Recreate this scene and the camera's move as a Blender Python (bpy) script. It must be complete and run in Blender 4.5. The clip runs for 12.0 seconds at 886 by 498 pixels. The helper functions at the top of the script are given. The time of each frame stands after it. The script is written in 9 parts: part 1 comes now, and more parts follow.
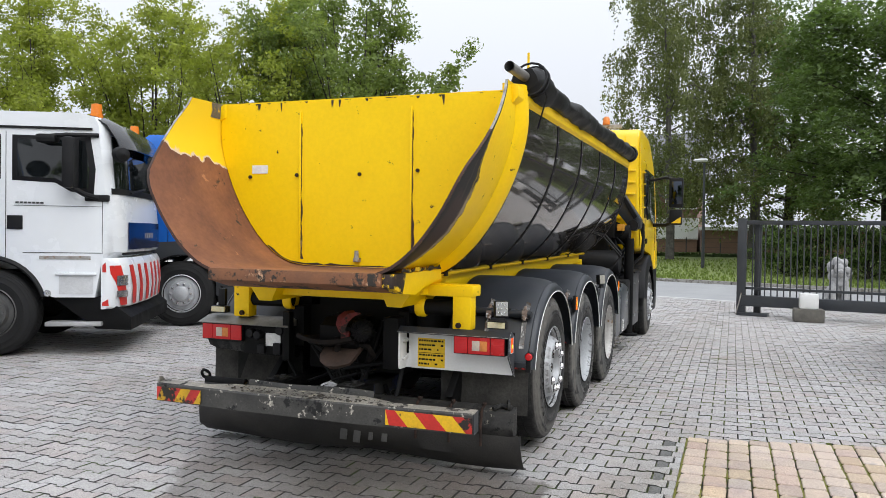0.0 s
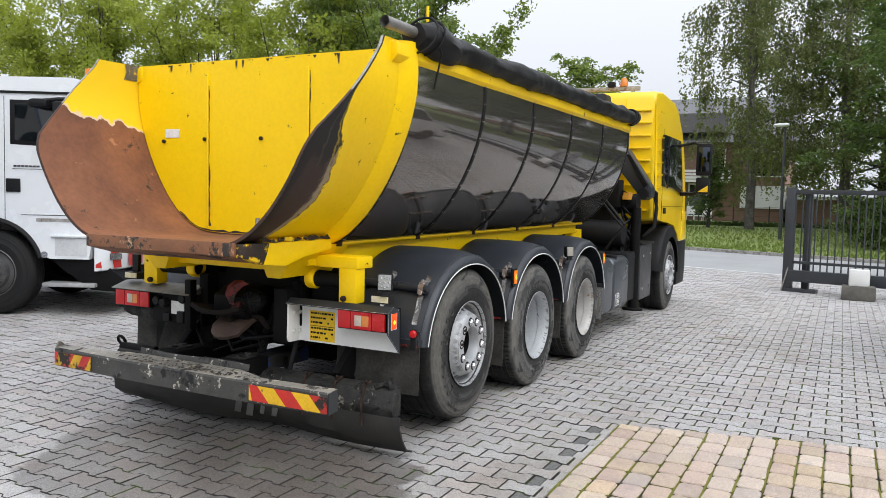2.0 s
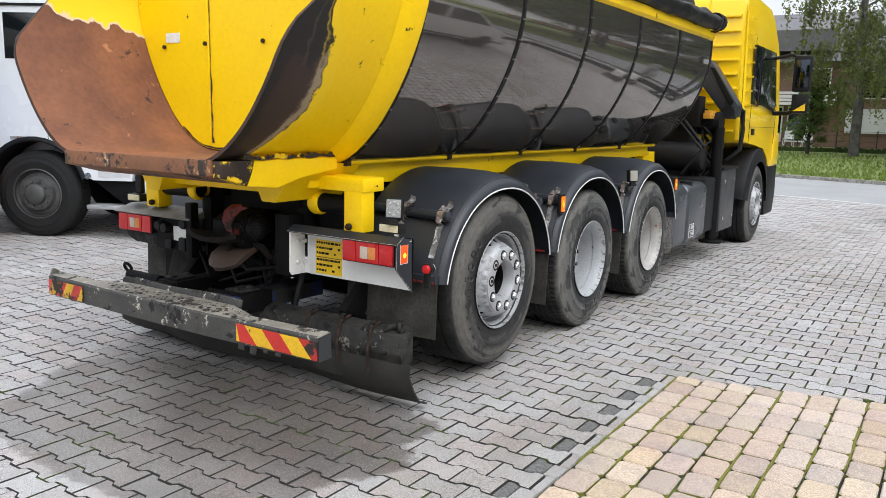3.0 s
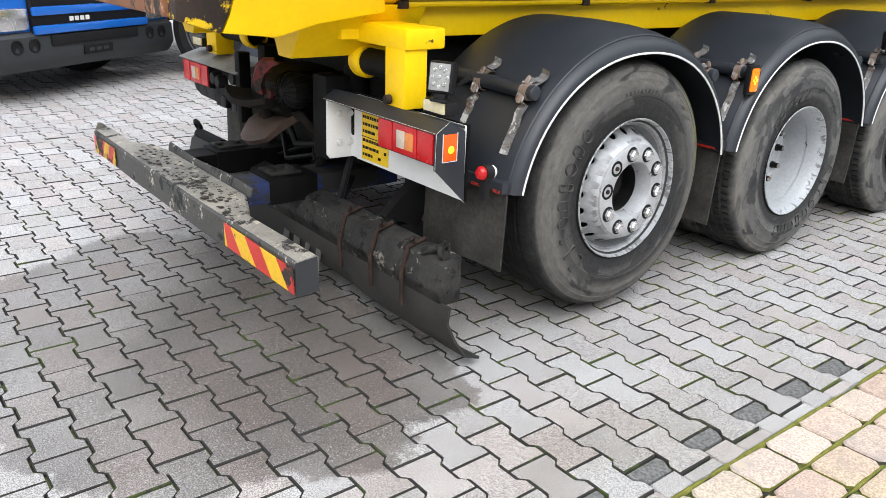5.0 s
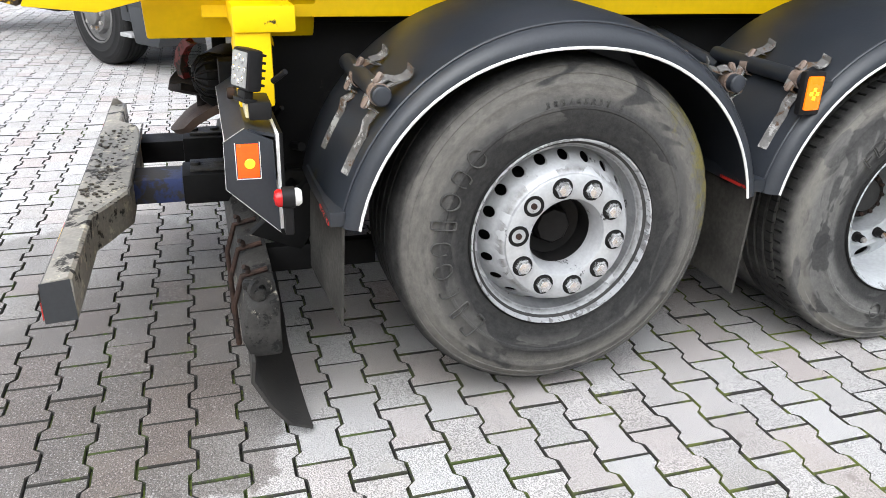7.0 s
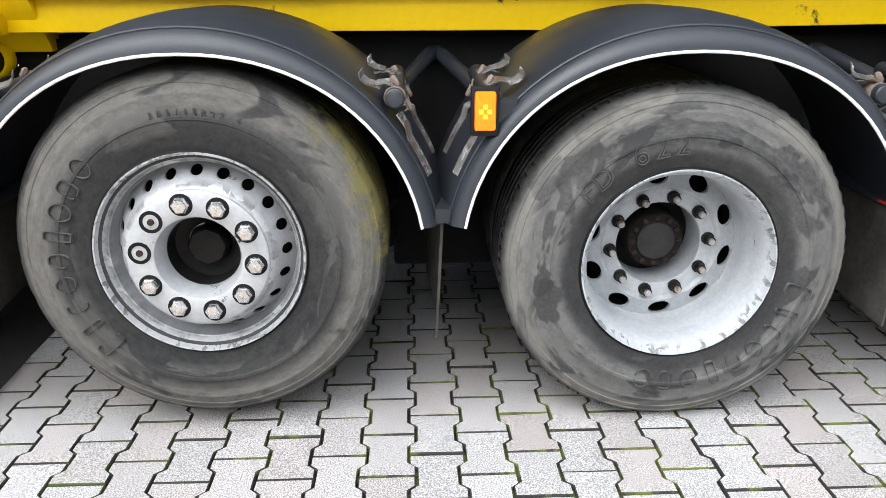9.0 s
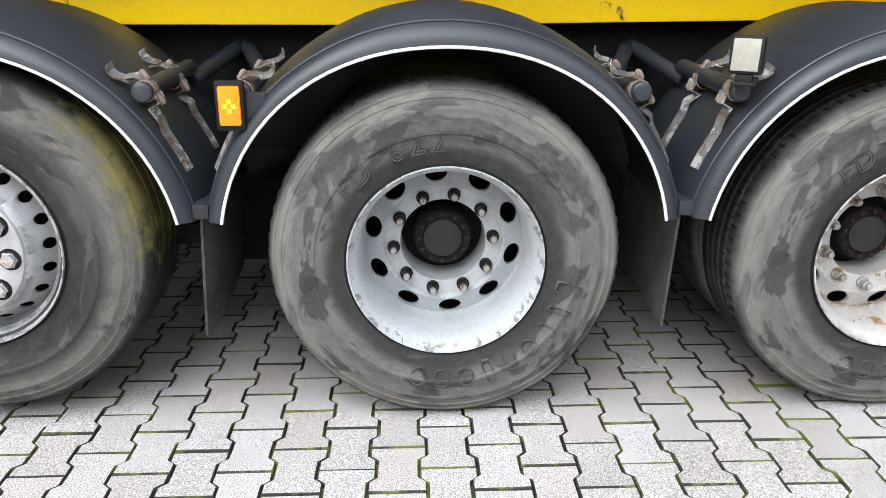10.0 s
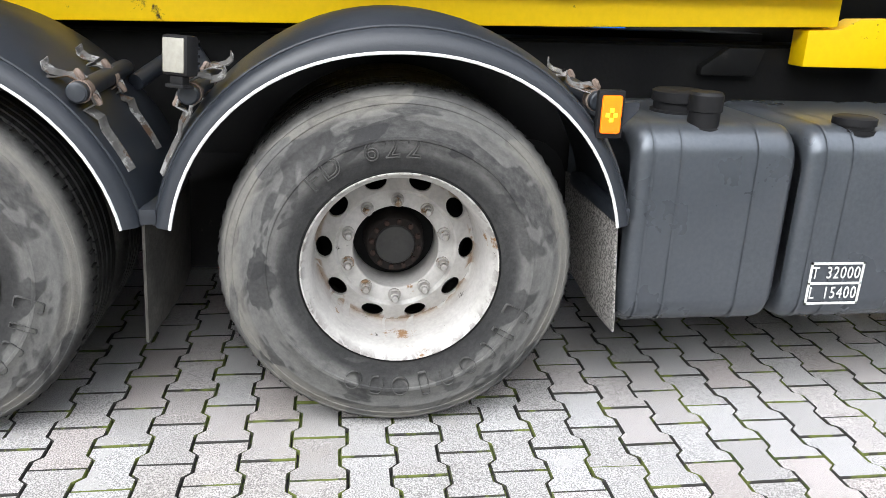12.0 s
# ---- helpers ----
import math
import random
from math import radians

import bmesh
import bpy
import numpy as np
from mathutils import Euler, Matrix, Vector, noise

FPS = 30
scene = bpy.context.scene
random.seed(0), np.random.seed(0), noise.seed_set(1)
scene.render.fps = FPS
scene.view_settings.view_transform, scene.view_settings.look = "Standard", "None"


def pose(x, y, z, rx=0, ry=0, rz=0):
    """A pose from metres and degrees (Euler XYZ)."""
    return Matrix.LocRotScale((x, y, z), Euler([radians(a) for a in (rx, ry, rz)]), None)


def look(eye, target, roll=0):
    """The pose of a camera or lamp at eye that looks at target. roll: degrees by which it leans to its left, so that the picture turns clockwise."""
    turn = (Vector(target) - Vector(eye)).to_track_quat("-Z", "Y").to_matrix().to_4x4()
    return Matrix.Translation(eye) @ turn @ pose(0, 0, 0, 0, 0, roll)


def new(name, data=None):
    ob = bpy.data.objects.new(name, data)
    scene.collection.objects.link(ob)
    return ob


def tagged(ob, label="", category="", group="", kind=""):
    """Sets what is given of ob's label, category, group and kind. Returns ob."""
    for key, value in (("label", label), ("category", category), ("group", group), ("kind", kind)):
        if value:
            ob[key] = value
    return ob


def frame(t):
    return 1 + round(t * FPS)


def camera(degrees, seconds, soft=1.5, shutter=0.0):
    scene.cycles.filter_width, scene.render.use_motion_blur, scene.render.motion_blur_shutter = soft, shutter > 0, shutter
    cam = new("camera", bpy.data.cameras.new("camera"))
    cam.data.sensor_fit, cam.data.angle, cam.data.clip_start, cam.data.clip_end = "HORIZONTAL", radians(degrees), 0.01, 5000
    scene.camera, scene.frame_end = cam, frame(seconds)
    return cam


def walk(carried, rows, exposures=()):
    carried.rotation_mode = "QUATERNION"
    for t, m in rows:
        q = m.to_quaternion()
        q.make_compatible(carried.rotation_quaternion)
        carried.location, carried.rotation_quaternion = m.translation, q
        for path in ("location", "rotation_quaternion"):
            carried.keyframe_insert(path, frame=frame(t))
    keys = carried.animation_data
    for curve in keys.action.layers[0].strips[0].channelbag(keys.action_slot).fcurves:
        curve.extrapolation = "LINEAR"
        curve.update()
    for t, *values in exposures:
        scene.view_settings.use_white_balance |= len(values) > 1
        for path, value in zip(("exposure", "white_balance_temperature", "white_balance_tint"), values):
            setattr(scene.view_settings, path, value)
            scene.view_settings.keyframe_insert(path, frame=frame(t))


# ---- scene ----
cam = camera(59.6, 12.0, 0.75)
PATH = [
    (0, (2.441, -5.526, 1.52), (1.74, -3.654, 1.481), 0.9),
    (0.5, (2.786, -5.385, 1.538), (2.039, -3.53, 1.501), 0.9),
    (1, (3.157, -5.303, 1.565), (2.364, -3.467, 1.52), 1.0),
    (1.5, (3.344, -5.07, 1.56), (2.495, -3.26, 1.484), 1.3),
    (2, (3.468, -4.743, 1.562), (2.555, -2.968, 1.43), 1.5),
    (2.5, (3.521, -4.346, 1.544), (2.529, -2.623, 1.324), 1.6),
    (3, (3.425, -3.954, 1.494), (2.341, -2.305, 1.168), 1.5),
    (3.5, (3.321, -3.567, 1.44), (2.143, -2.011, 1.007), 1.3),
    (3.7, (3.296, -3.405, 1.436), (2.079, -1.891, 0.96), 1.3),
    (5.3, (3.112, -2.274, 1.435), (1.608, -1.186, 0.69), 2.5),
    (5.5, (3.091, -2.129, 1.419), (1.552, -1.102, 0.661), 2.5),
    (6, (3.056, -1.749, 1.414), (1.429, -0.88, 0.641), 2.4),
    (6.5, (3.115, -1.363, 1.422), (1.418, -0.645, 0.643), 2.0),
    (6.7, (3.133, -1.215, 1.421), (1.413, -0.555, 0.64), 1.9),
    (8.3, (3.295, 0.148, 1.318), (1.421, 0.287, 0.632), -0.1),
    (8.5, (3.274, 0.286, 1.315), (1.398, 0.397, 0.633), -0.2),
    (9, (3.281, 0.609, 1.302), (1.397, 0.688, 0.636), -0.1),
    (9.5, (3.326, 0.943, 1.316), (1.445, 1.023, 0.642), 0.2),
    (10, (3.292, 1.273, 1.297), (1.411, 1.357, 0.623), 0.3),
    (10.5, (3.264, 1.589, 1.321), (1.384, 1.696, 0.646), 0.6),
    (11, (3.318, 1.895, 1.319), (1.437, 2.075, 0.662), 1.4),
    (11.5, (3.284, 2.192, 1.288), (1.407, 2.428, 0.638), 2.0),
    (12, (3.279, 2.563, 1.288), (1.406, 2.826, 0.638), 2.1),
]
walk(cam, [(t, look(eye, target, roll)) for t, eye, target, roll in PATH], [(0, -0.05), (2.5, 0.04), (3.5, 0.24), (5.5, 0.57), (8.5, 0.87), (12, 0.95)])

# ---- world, sun, exposure ----
world = bpy.data.worlds.new("overcast_sky")
scene.world = world
world.use_nodes = True
wn, wl = world.node_tree.nodes, world.node_tree.links
sky = wn.new("ShaderNodeTexSky")
sky.sky_type = "NISHITA"
sky.sun_disc = False
sky.sun_elevation = radians(50)
sky.sun_rotation = radians(125)
sky.air_density, sky.dust_density, sky.ozone_density = 1.0, 4.0, 1.0
veil = wn.new("ShaderNodeHueSaturation")
veil.inputs["Saturation"].default_value = 0.22
lift = wn.new("ShaderNodeMixRGB")
lift.inputs[0].default_value = 0.72
lift.inputs[2].default_value = (9.45, 9.9, 10.8, 1)
wl.new(sky.outputs[0], veil.inputs["Color"])
wl.new(veil.outputs[0], lift.inputs[1])
# an overcast sky is brighter overhead than along the horizon
way = wn.new("ShaderNodeTexCoord")
height = wn.new("ShaderNodeSeparateXYZ")
wl.new(way.outputs["Generated"], height.inputs[0])
rise = wn.new("ShaderNodeMapRange")
rise.inputs["From Min"].default_value, rise.inputs["From Max"].default_value = 0.12, 1.0
rise.inputs["To Min"].default_value, rise.inputs["To Max"].default_value = 1.0, 2.1
wl.new(height.outputs["Z"], rise.inputs["Value"])
dome = wn.new("ShaderNodeVectorMath")
dome.operation = "SCALE"
wl.new(lift.outputs[0], dome.inputs[0])
wl.new(rise.outputs[0], dome.inputs["Scale"])
wl.new(dome.outputs[0], wn["Background"].inputs["Color"])
wn["Background"].inputs["Strength"].default_value = 0.105
sun = new("sun", bpy.data.lights.new("sun", "SUN"))
sun.data.energy, sun.data.angle, sun.data.color = 1.75, radians(60), (0.97, 0.985, 1.0)
sun.matrix_world = look((11.0, -5.5, 14.0), (0, 2, 0))


# ---- materials ----
def surf(name, c1, c2=None, scale=2.5, rough=0.55, rough2=None, metal=0.0, bump=0.1, bscale=70.0, spots=None, spot2=None,
         coat=0.0, vary=0.0, island=0.0, spec=0.5, placed=False, grain=0.35, deep=0.72, sdet=9.0):
    """A painted, stained or bare surface: two tones in large patches, fine grain, and spots of wear (colour, amount, scale, roughness)."""
    m = bpy.data.materials.new(name)
    m.use_nodes = True
    n, l = m.node_tree.nodes, m.node_tree.links
    p = n["Principled BSDF"]
    c2 = c2 or tuple(0.8 * v for v in c1)
    co = n.new("ShaderNodeNewGeometry").outputs["Position"] if placed else n.new("ShaderNodeTexCoord").outputs["Object"]

    def noise_at(s, detail=5.0, r=0.6):
        t = n.new("ShaderNodeTexNoise")
        t.inputs["Scale"].default_value, t.inputs["Detail"].default_value, t.inputs["Roughness"].default_value = s, detail, r
        l.new(co, t.inputs["Vector"])
        return t.outputs["Fac"]

    def ramp(src, a, b):
        t = n.new("ShaderNodeMapRange")
        t.inputs["From Min"].default_value, t.inputs["From Max"].default_value = a, b
        l.new(src, t.inputs["Value"])
        return t.outputs[0]

    def mix(fac, a, b):
        t = n.new("ShaderNodeMixRGB")
        for k, v in ((0, fac), (1, a), (2, b)):
            if hasattr(v, "is_linked"):
                l.new(v, t.inputs[k])
            else:
                t.inputs[k].default_value = v if k == 0 else (*v, 1)
        return t.outputs[0]

    big, fine = noise_at(scale), noise_at(bscale, 4.0)
    col = mix(ramp(big, 0.32, 0.68), c1, c2)
    speck = n.new("ShaderNodeMixRGB")
    speck.blend_type = "MULTIPLY"
    speck.inputs[0].default_value = grain
    l.new(col, speck.inputs[1])
    g2 = mix(ramp(fine, *((0.36, 0.64) if grain < 0.95 else (0.455, 0.545))), (deep,) * 3, (1.12,) * 3)
    l.new(g2, speck.inputs[2])
    col = speck.outputs[0]
    rgh = mix(ramp(big, 0.3, 0.7), (rough,) * 3, ((rough2 or rough * 1.15),) * 3)
    for spot in (spots, spot2):
        if spot:
            sc, amount, ss, sr = spot
            mask = ramp(noise_at(ss, sdet, 0.72 if sdet > 5 else 0.6), 0.93 - amount, 0.97 - amount)
            col, rgh = mix(mask, col, sc), mix(mask, rgh, (sr,) * 3)
    if vary or island:
        src = n.new("ShaderNodeObjectInfo").outputs["Random"] if vary else n.new("ShaderNodeNewGeometry").outputs["Random Per Island"]
        k = vary or island
        t = n.new("ShaderNodeMixRGB")
        t.blend_type = "MULTIPLY"
        t.inputs[0].default_value = 1.0
        l.new(col, t.inputs[1])
        l.new(mix(src, (1 - k, (1 - k) * 0.972, (1 - k) * 0.955), (1 + 0.3 * k,) * 3), t.inputs[2])
        col = t.outputs[0]
    l.new(col, p.inputs["Base Color"])
    l.new(rgh, p.inputs["Roughness"])
    p.inputs["Metallic"].default_value = metal
    p.inputs["Coat Weight"].default_value = coat
    p.inputs["Coat Roughness"].default_value = 0.08
    p.inputs["Specular IOR Level"].default_value = spec
    if bump:
        b = n.new("ShaderNodeBump")
        b.inputs["Strength"].default_value, b.inputs["Distance"].default_value = bump, 0.004
        l.new(fine, b.inputs["Height"])
        l.new(b.outputs[0], p.inputs["Normal"])
    return m


def glow(name, c, strength):
    m = surf(name, c, c, rough=0.25, bump=0.0)
    p = m.node_tree.nodes["Principled BSDF"]
    p.inputs["Emission Color"].default_value, p.inputs["Emission Strength"].default_value = (*c, 1), strength
    return m


YELLOW = surf("yellow_paint", (0.96, 0.63, 0.001), (0.91, 0.59, 0.001), 1.2, 0.4, 0.5, spec=0.3, bump=0.03, bscale=40, grain=0.12,
              spots=((0.035, 0.022, 0.015), 0.28, 11.0, 0.8), spot2=((0.05, 0.03, 0.02), 0.265, 4.5, 0.8))
YELLOW_CAB = surf("yellow_cab_paint", (0.92, 0.61, 0.003), (0.88, 0.58, 0.003), 1.0, 0.28, grain=0.04, bump=0.02, coat=0.4)
BLACK_STEEL = surf("black_chassis_steel", (0.0045, 0.0045, 0.005), (0.009, 0.009, 0.009), 5, 0.5, 0.7, bump=0.2, spec=0.12,
                   spots=((0.03, 0.028, 0.026), 0.29, 5.0, 0.9))
DIRTY_STEEL = surf("scuffed_grey_steel", (0.013, 0.013, 0.013), (0.05, 0.048, 0.045), 7, 0.45, 0.7, bump=0.5, grain=0.6, spec=0.2,
                   spots=((0.20, 0.185, 0.155), 0.345, 9.0, 0.8), spot2=((0.008, 0.008, 0.008), 0.39, 12.0, 0.6))
BUMPER_PAINT = surf("worn_bumper_steel", (0.14, 0.134, 0.12), (0.33, 0.31, 0.27), 4, 0.45, 0.65, bump=0.4, grain=0.7,
                    spots=((0.45, 0.42, 0.33), 0.36, 22.0, 0.8), spot2=((0.01, 0.009, 0.008), 0.375, 7.0, 0.75))
BUMPER_FRONT = surf("scraped_dark_bumper_steel", (0.028, 0.027, 0.025), (0.075, 0.072, 0.065), 5, 0.5, 0.7, bump=0.4, grain=0.7,
                    spots=((0.50, 0.47, 0.40), 0.335, 15.0, 0.8), spot2=((0.008, 0.008, 0.008), 0.36, 8.0, 0.75))
FENDER = surf("grey_black_fender_plastic", (0.0165, 0.0205, 0.027), (0.025, 0.029, 0.037), 2.2, 0.36, 0.52, bump=0.12, bscale=120, spec=0.5,
              spots=((0.05, 0.046, 0.025), 0.27, 2.0, 0.5))
RUBBER_FLAP = surf("dusty_rubber_sheet", (0.009, 0.009, 0.009), (0.028, 0.027, 0.0255), 3.5, 0.85, bump=0.5, bscale=50, spec=0.15, grain=0.6)
WHITE_PAINT = surf("white_paint", (0.78, 0.78, 0.77), (0.70, 0.70, 0.68), 3, 0.4, bump=0.02, spots=((0.25, 0.22, 0.18), 0.22, 12, 0.8))
WHITE_BOARD = surf("clean_white_board_film", (0.88, 0.88, 0.87), (0.84, 0.84, 0.83), 3, 0.35, bump=0.02, grain=0.1, spots=((0.30, 0.27, 0.22), 0.2, 12, 0.8))
SILVER = surf("silver_rim_paint", (0.47, 0.48, 0.495), (0.40, 0.41, 0.425), 9, 0.4, 0.5, metal=0.25, bump=0.03,
              spots=((0.015, 0.014, 0.013), 0.305, 10, 0.7))
WHITE_RIM = surf("chipped_white_rim_paint", (0.50, 0.485, 0.465), (0.38, 0.365, 0.345), 7, 0.42, 0.6, bump=0.06,
                 spots=((0.03, 0.025, 0.02), 0.285, 15, 0.8), spot2=((0.22, 0.125, 0.06), 0.315, 6, 0.8))
CHROME = surf("polished_nut_cap", (0.75, 0.75, 0.75), (0.6, 0.6, 0.6), 20, 0.18, 0.3, metal=0.9, bump=0.0)
GALV = surf("galvanised_bracket", (0.42, 0.41, 0.395), (0.28, 0.255, 0.23), 16, 0.5, 0.8, metal=0.4, bump=0.2,
            spots=((0.22, 0.14, 0.08), 0.38, 14, 0.9))
RUSTY = surf("rusty_hub_iron", (0.055, 0.032, 0.024), (0.02, 0.016, 0.015), 24, 0.85, bump=0.5, spec=0.2)
HUB_BLACK = surf("oily_black_hub", (0.007, 0.007, 0.0075), (0.016, 0.015, 0.0145), 14, 0.3, 0.5, bump=0.1, spec=0.12)
RED_COUPLING = surf("faded_red_coupling_paint", (0.22, 0.015, 0.015), (0.10, 0.01, 0.01), 8, 0.55, bump=0.3, spots=((0.02, 0.015, 0.012), 0.42, 7, 0.8))
BLUE_STEEL = surf("worn_blue_beam_paint", (0.012, 0.035, 0.16), (0.02, 0.03, 0.08), 6, 0.5, bump=0.2, spots=((0.03, 0.028, 0.026), 0.47, 4, 0.7))
TANK_GREY = surf("grey_tank_paint", (0.078, 0.088, 0.102), (0.098, 0.108, 0.122), 2.5, 0.24, 0.34, metal=0.5, bump=0.04,
                 spots=((0.14, 0.13, 0.11), 0.22, 5, 0.8))
TARP = surf("black_tarpaulin", (0.006, 0.006, 0.0065), (0.013, 0.0125, 0.0125), 6, 0.42, 0.6, bump=0.6, bscale=22, spec=0.22)
PANEL_BLACK = surf("glossy_black_panel", (0.24, 0.22, 0.205), (0.22, 0.20, 0.185), 2, 0.04, 0.06, metal=0.8, bump=0.0, grain=0.0)
TUBE_GREY = surf("bare_pipe_steel", (0.30, 0.29, 0.27), (0.2, 0.19, 0.18), 12, 0.45, metal=0.6, bump=0.1)
RED_LENS = glow("red_lamp_lens", (0.42, 0.008, 0.010), 0.16)
CLEAR_LENS = surf("frosted_lamp_lens", (0.6, 0.52, 0.42), (0.5, 0.42, 0.36), 20, 0.2, bump=0.1)
AMBER_LENS = glow("amber_marker_lens", (0.85, 0.20, 0.005), 0.35)
AMBER_CORE = glow("amber_lit_core", (1.0, 0.50, 0.02), 1.0)
SIGN_YELLOW = surf("yellow_load_sign", (0.95, 0.63, 0.010), (0.82, 0.52, 0.010), 8, 0.45, bump=0.0)
INK = surf("black_print", (0.010, 0.010, 0.010), rough=0.6, bump=0.0, spec=0.15)
CHEV_RED = surf("red_reflective_film", (0.62, 0.03, 0.02), (0.5, 0.025, 0.02), 9, 0.35, bump=0.0, spots=((0.04, 0.035, 0.03), 0.31, 9, 0.8))
CHEV_YELLOW = surf("yellow_reflective_film", (0.82, 0.50, 0.012), (0.72, 0.42, 0.012), 9, 0.35, bump=0.0, spots=((0.05, 0.04, 0.03), 0.31, 9, 0.8))
WORN_RED = surf("scraped_red_film", (0.55, 0.03, 0.02), (0.34, 0.02, 0.018), 9, 0.45, bump=0.1, spots=((0.022, 0.018, 0.015), 0.42, 8, 0.8))
WORN_YELLOW = surf("scraped_yellow_film", (0.72, 0.43, 0.012), (0.42, 0.24, 0.012), 9, 0.45, bump=0.1, spots=((0.022, 0.02, 0.014), 0.435, 8, 0.8))
GLASS_DARK = surf("dark_cab_glass", (0.006, 0.008, 0.009), (0.010, 0.012, 0.013), 1.5, 0.03, bump=0.0, spec=0.8)
BLACK_PLASTIC = surf("black_plastic", (0.009, 0.009, 0.010), (0.015, 0.015, 0.016), 6, 0.48, bump=0.1, spec=0.18)
GREY_PLASTIC = surf("dark_grey_bumper_plastic", (0.022, 0.025, 0.029), (0.03, 0.033, 0.037), 4, 0.5, bump=0.06)
WHITE_CAB = surf("white_cab_paint", (0.76, 0.78, 0.80), (0.72, 0.74, 0.76), 1.5, 0.25, grain=0.04, bump=0.0, coat=0.4)
BLUE_CAB = surf("blue_cab_paint", (0.008, 0.13, 0.52), (0.007, 0.11, 0.46), 1.5, 0.22, grain=0.04, bump=0.0, coat=0.5)
GATE_GREY = surf("anthracite_gate_paint", (0.03, 0.034, 0.04), (0.042, 0.046, 0.052), 5, 0.42, bump=0.04)
CONCRETE = surf("grey_concrete", (0.34, 0.33, 0.31), (0.26, 0.25, 0.23), 6, 0.9, bump=0.5, spots=((0.16, 0.15, 0.13), 0.42, 9, 0.9))


def tyre_material():
    """Worn tyre rubber: dark, with pale scuffed patches and a dusty shoulder."""
    return surf("worn_tyre_rubber", (0.045, 0.045, 0.0452), (0.080, 0.079, 0.0775), 3.5, 0.7, 0.85, bump=0.35, bscale=90, grain=0.6, spec=0.15,
                sdet=4.5)


def banded(m, tones, wobble, seed):
    """Wear in rings about a wheel's axle: tones of (radius from, to, colour, amount, noise scale, softness), broken up by noise."""
    n, l = m.node_tree.nodes, m.node_tree.links
    p = n["Principled BSDF"]
    co = n.new("ShaderNodeTexCoord").outputs["Object"]
    flat = n.new("ShaderNodeVectorMath")
    flat.operation = "MULTIPLY"
    flat.inputs[1].default_value = (0, 1, 1)
    l.new(co, flat.inputs[0])
    ring = n.new("ShaderNodeVectorMath")
    ring.operation = "LENGTH"
    l.new(flat.outputs[0], ring.inputs[0])
    col = p.inputs["Base Color"].links[0].from_socket
    # a direction round the axle and the radius, so that scuffs run along the wall
    turn = n.new("ShaderNodeVectorMath")
    turn.operation = "NORMALIZE"
    l.new(flat.outputs[0], turn.inputs[0])
    spread = n.new("ShaderNodeVectorMath")
    spread.operation = "SCALE"
    spread.inputs["Scale"].default_value = 0.34
    l.new(turn.outputs[0], spread.inputs[0])
    outwards = n.new("ShaderNodeCombineXYZ")
    lengthen = n.new("ShaderNodeMath")
    lengthen.operation = "MULTIPLY"
    lengthen.inputs[1].default_value = 1.9
    l.new(ring.outputs["Value"], lengthen.inputs[0])
    l.new(lengthen.outputs[0], outwards.inputs[0])
    polar = n.new("ShaderNodeVectorMath")
    l.new(spread.outputs[0], polar.inputs[0])
    l.new(outwards.outputs[0], polar.inputs[1])
    for i, (r0, r1, tone, amount, scale, edge) in enumerate(tones):
        shift = n.new("ShaderNodeVectorMath")
        shift.inputs[1].default_value = (seed + 3.1 * i, 0.7 * seed, 1.3 * i)
        l.new(polar.outputs[0], shift.inputs[0])
        ns = n.new("ShaderNodeTexNoise")
        ns.inputs["Scale"].default_value, ns.inputs["Detail"].default_value, ns.inputs["Roughness"].default_value = scale, 3.0, 0.55
        ns.inputs["Distortion"].default_value = 0.6
        l.new(shift.outputs[0], ns.inputs["Vector"])
        rr = n.new("ShaderNodeMath")
        rr.operation = "MULTIPLY_ADD"
        l.new(ns.outputs["Fac"], rr.inputs[0])
        rr.inputs[1].default_value = wobble
        l.new(ring.outputs["Value"], rr.inputs[2])
        inner = n.new("ShaderNodeMapRange")
        inner.inputs["From Min"].default_value, inner.inputs["From Max"].default_value = r0 + wobble / 2 - edge, r0 + wobble / 2 + edge
        l.new(rr.outputs[0], inner.inputs["Value"])
        outer = n.new("ShaderNodeMapRange")
        outer.inputs["From Min"].default_value, outer.inputs["From Max"].default_value = r1 + wobble / 2 + edge, r1 + wobble / 2 - edge
        l.new(rr.outputs[0], outer.inputs["Value"])
        both = n.new("ShaderNodeMath")
        both.operation = "MULTIPLY"
        l.new(inner.outputs[0], both.inputs[0])
        l.new(outer.outputs[0], both.inputs[1])
        gap = n.new("ShaderNodeMapRange")
        gap.inputs["From Min"].default_value, gap.inputs["From Max"].default_value = 0.80 - amount - edge, 0.80 - amount + edge
        l.new(ns.outputs["Fac"], gap.inputs["Value"])
        fac = n.new("ShaderNodeMath")
        fac.operation = "MULTIPLY"
        l.new(both.outputs[0], fac.inputs[0])
        l.new(gap.outputs[0], fac.inputs[1])
        fine = n.new("ShaderNodeMath")
        fine.operation = "MULTIPLY"
        l.new(fac.outputs[0], fine.inputs[0])
        scuff = n.new("ShaderNodeTexNoise")
        scuff.inputs["Scale"].default_value, scuff.inputs["Detail"].default_value, scuff.inputs["Roughness"].default_value = 26.0, 9.0, 0.75
        l.new(shift.outputs[0], scuff.inputs["Vector"])
        worn = n.new("ShaderNodeMapRange")
        worn.inputs["From Min"].default_value, worn.inputs["From Max"].default_value = 0.3, 0.66
        worn.inputs["To Min"].default_value, worn.inputs["To Max"].default_value = 0.25, 0.9
        l.new(scuff.outputs["Fac"], worn.inputs["Value"])
        l.new(worn.outputs[0], fine.inputs[1])
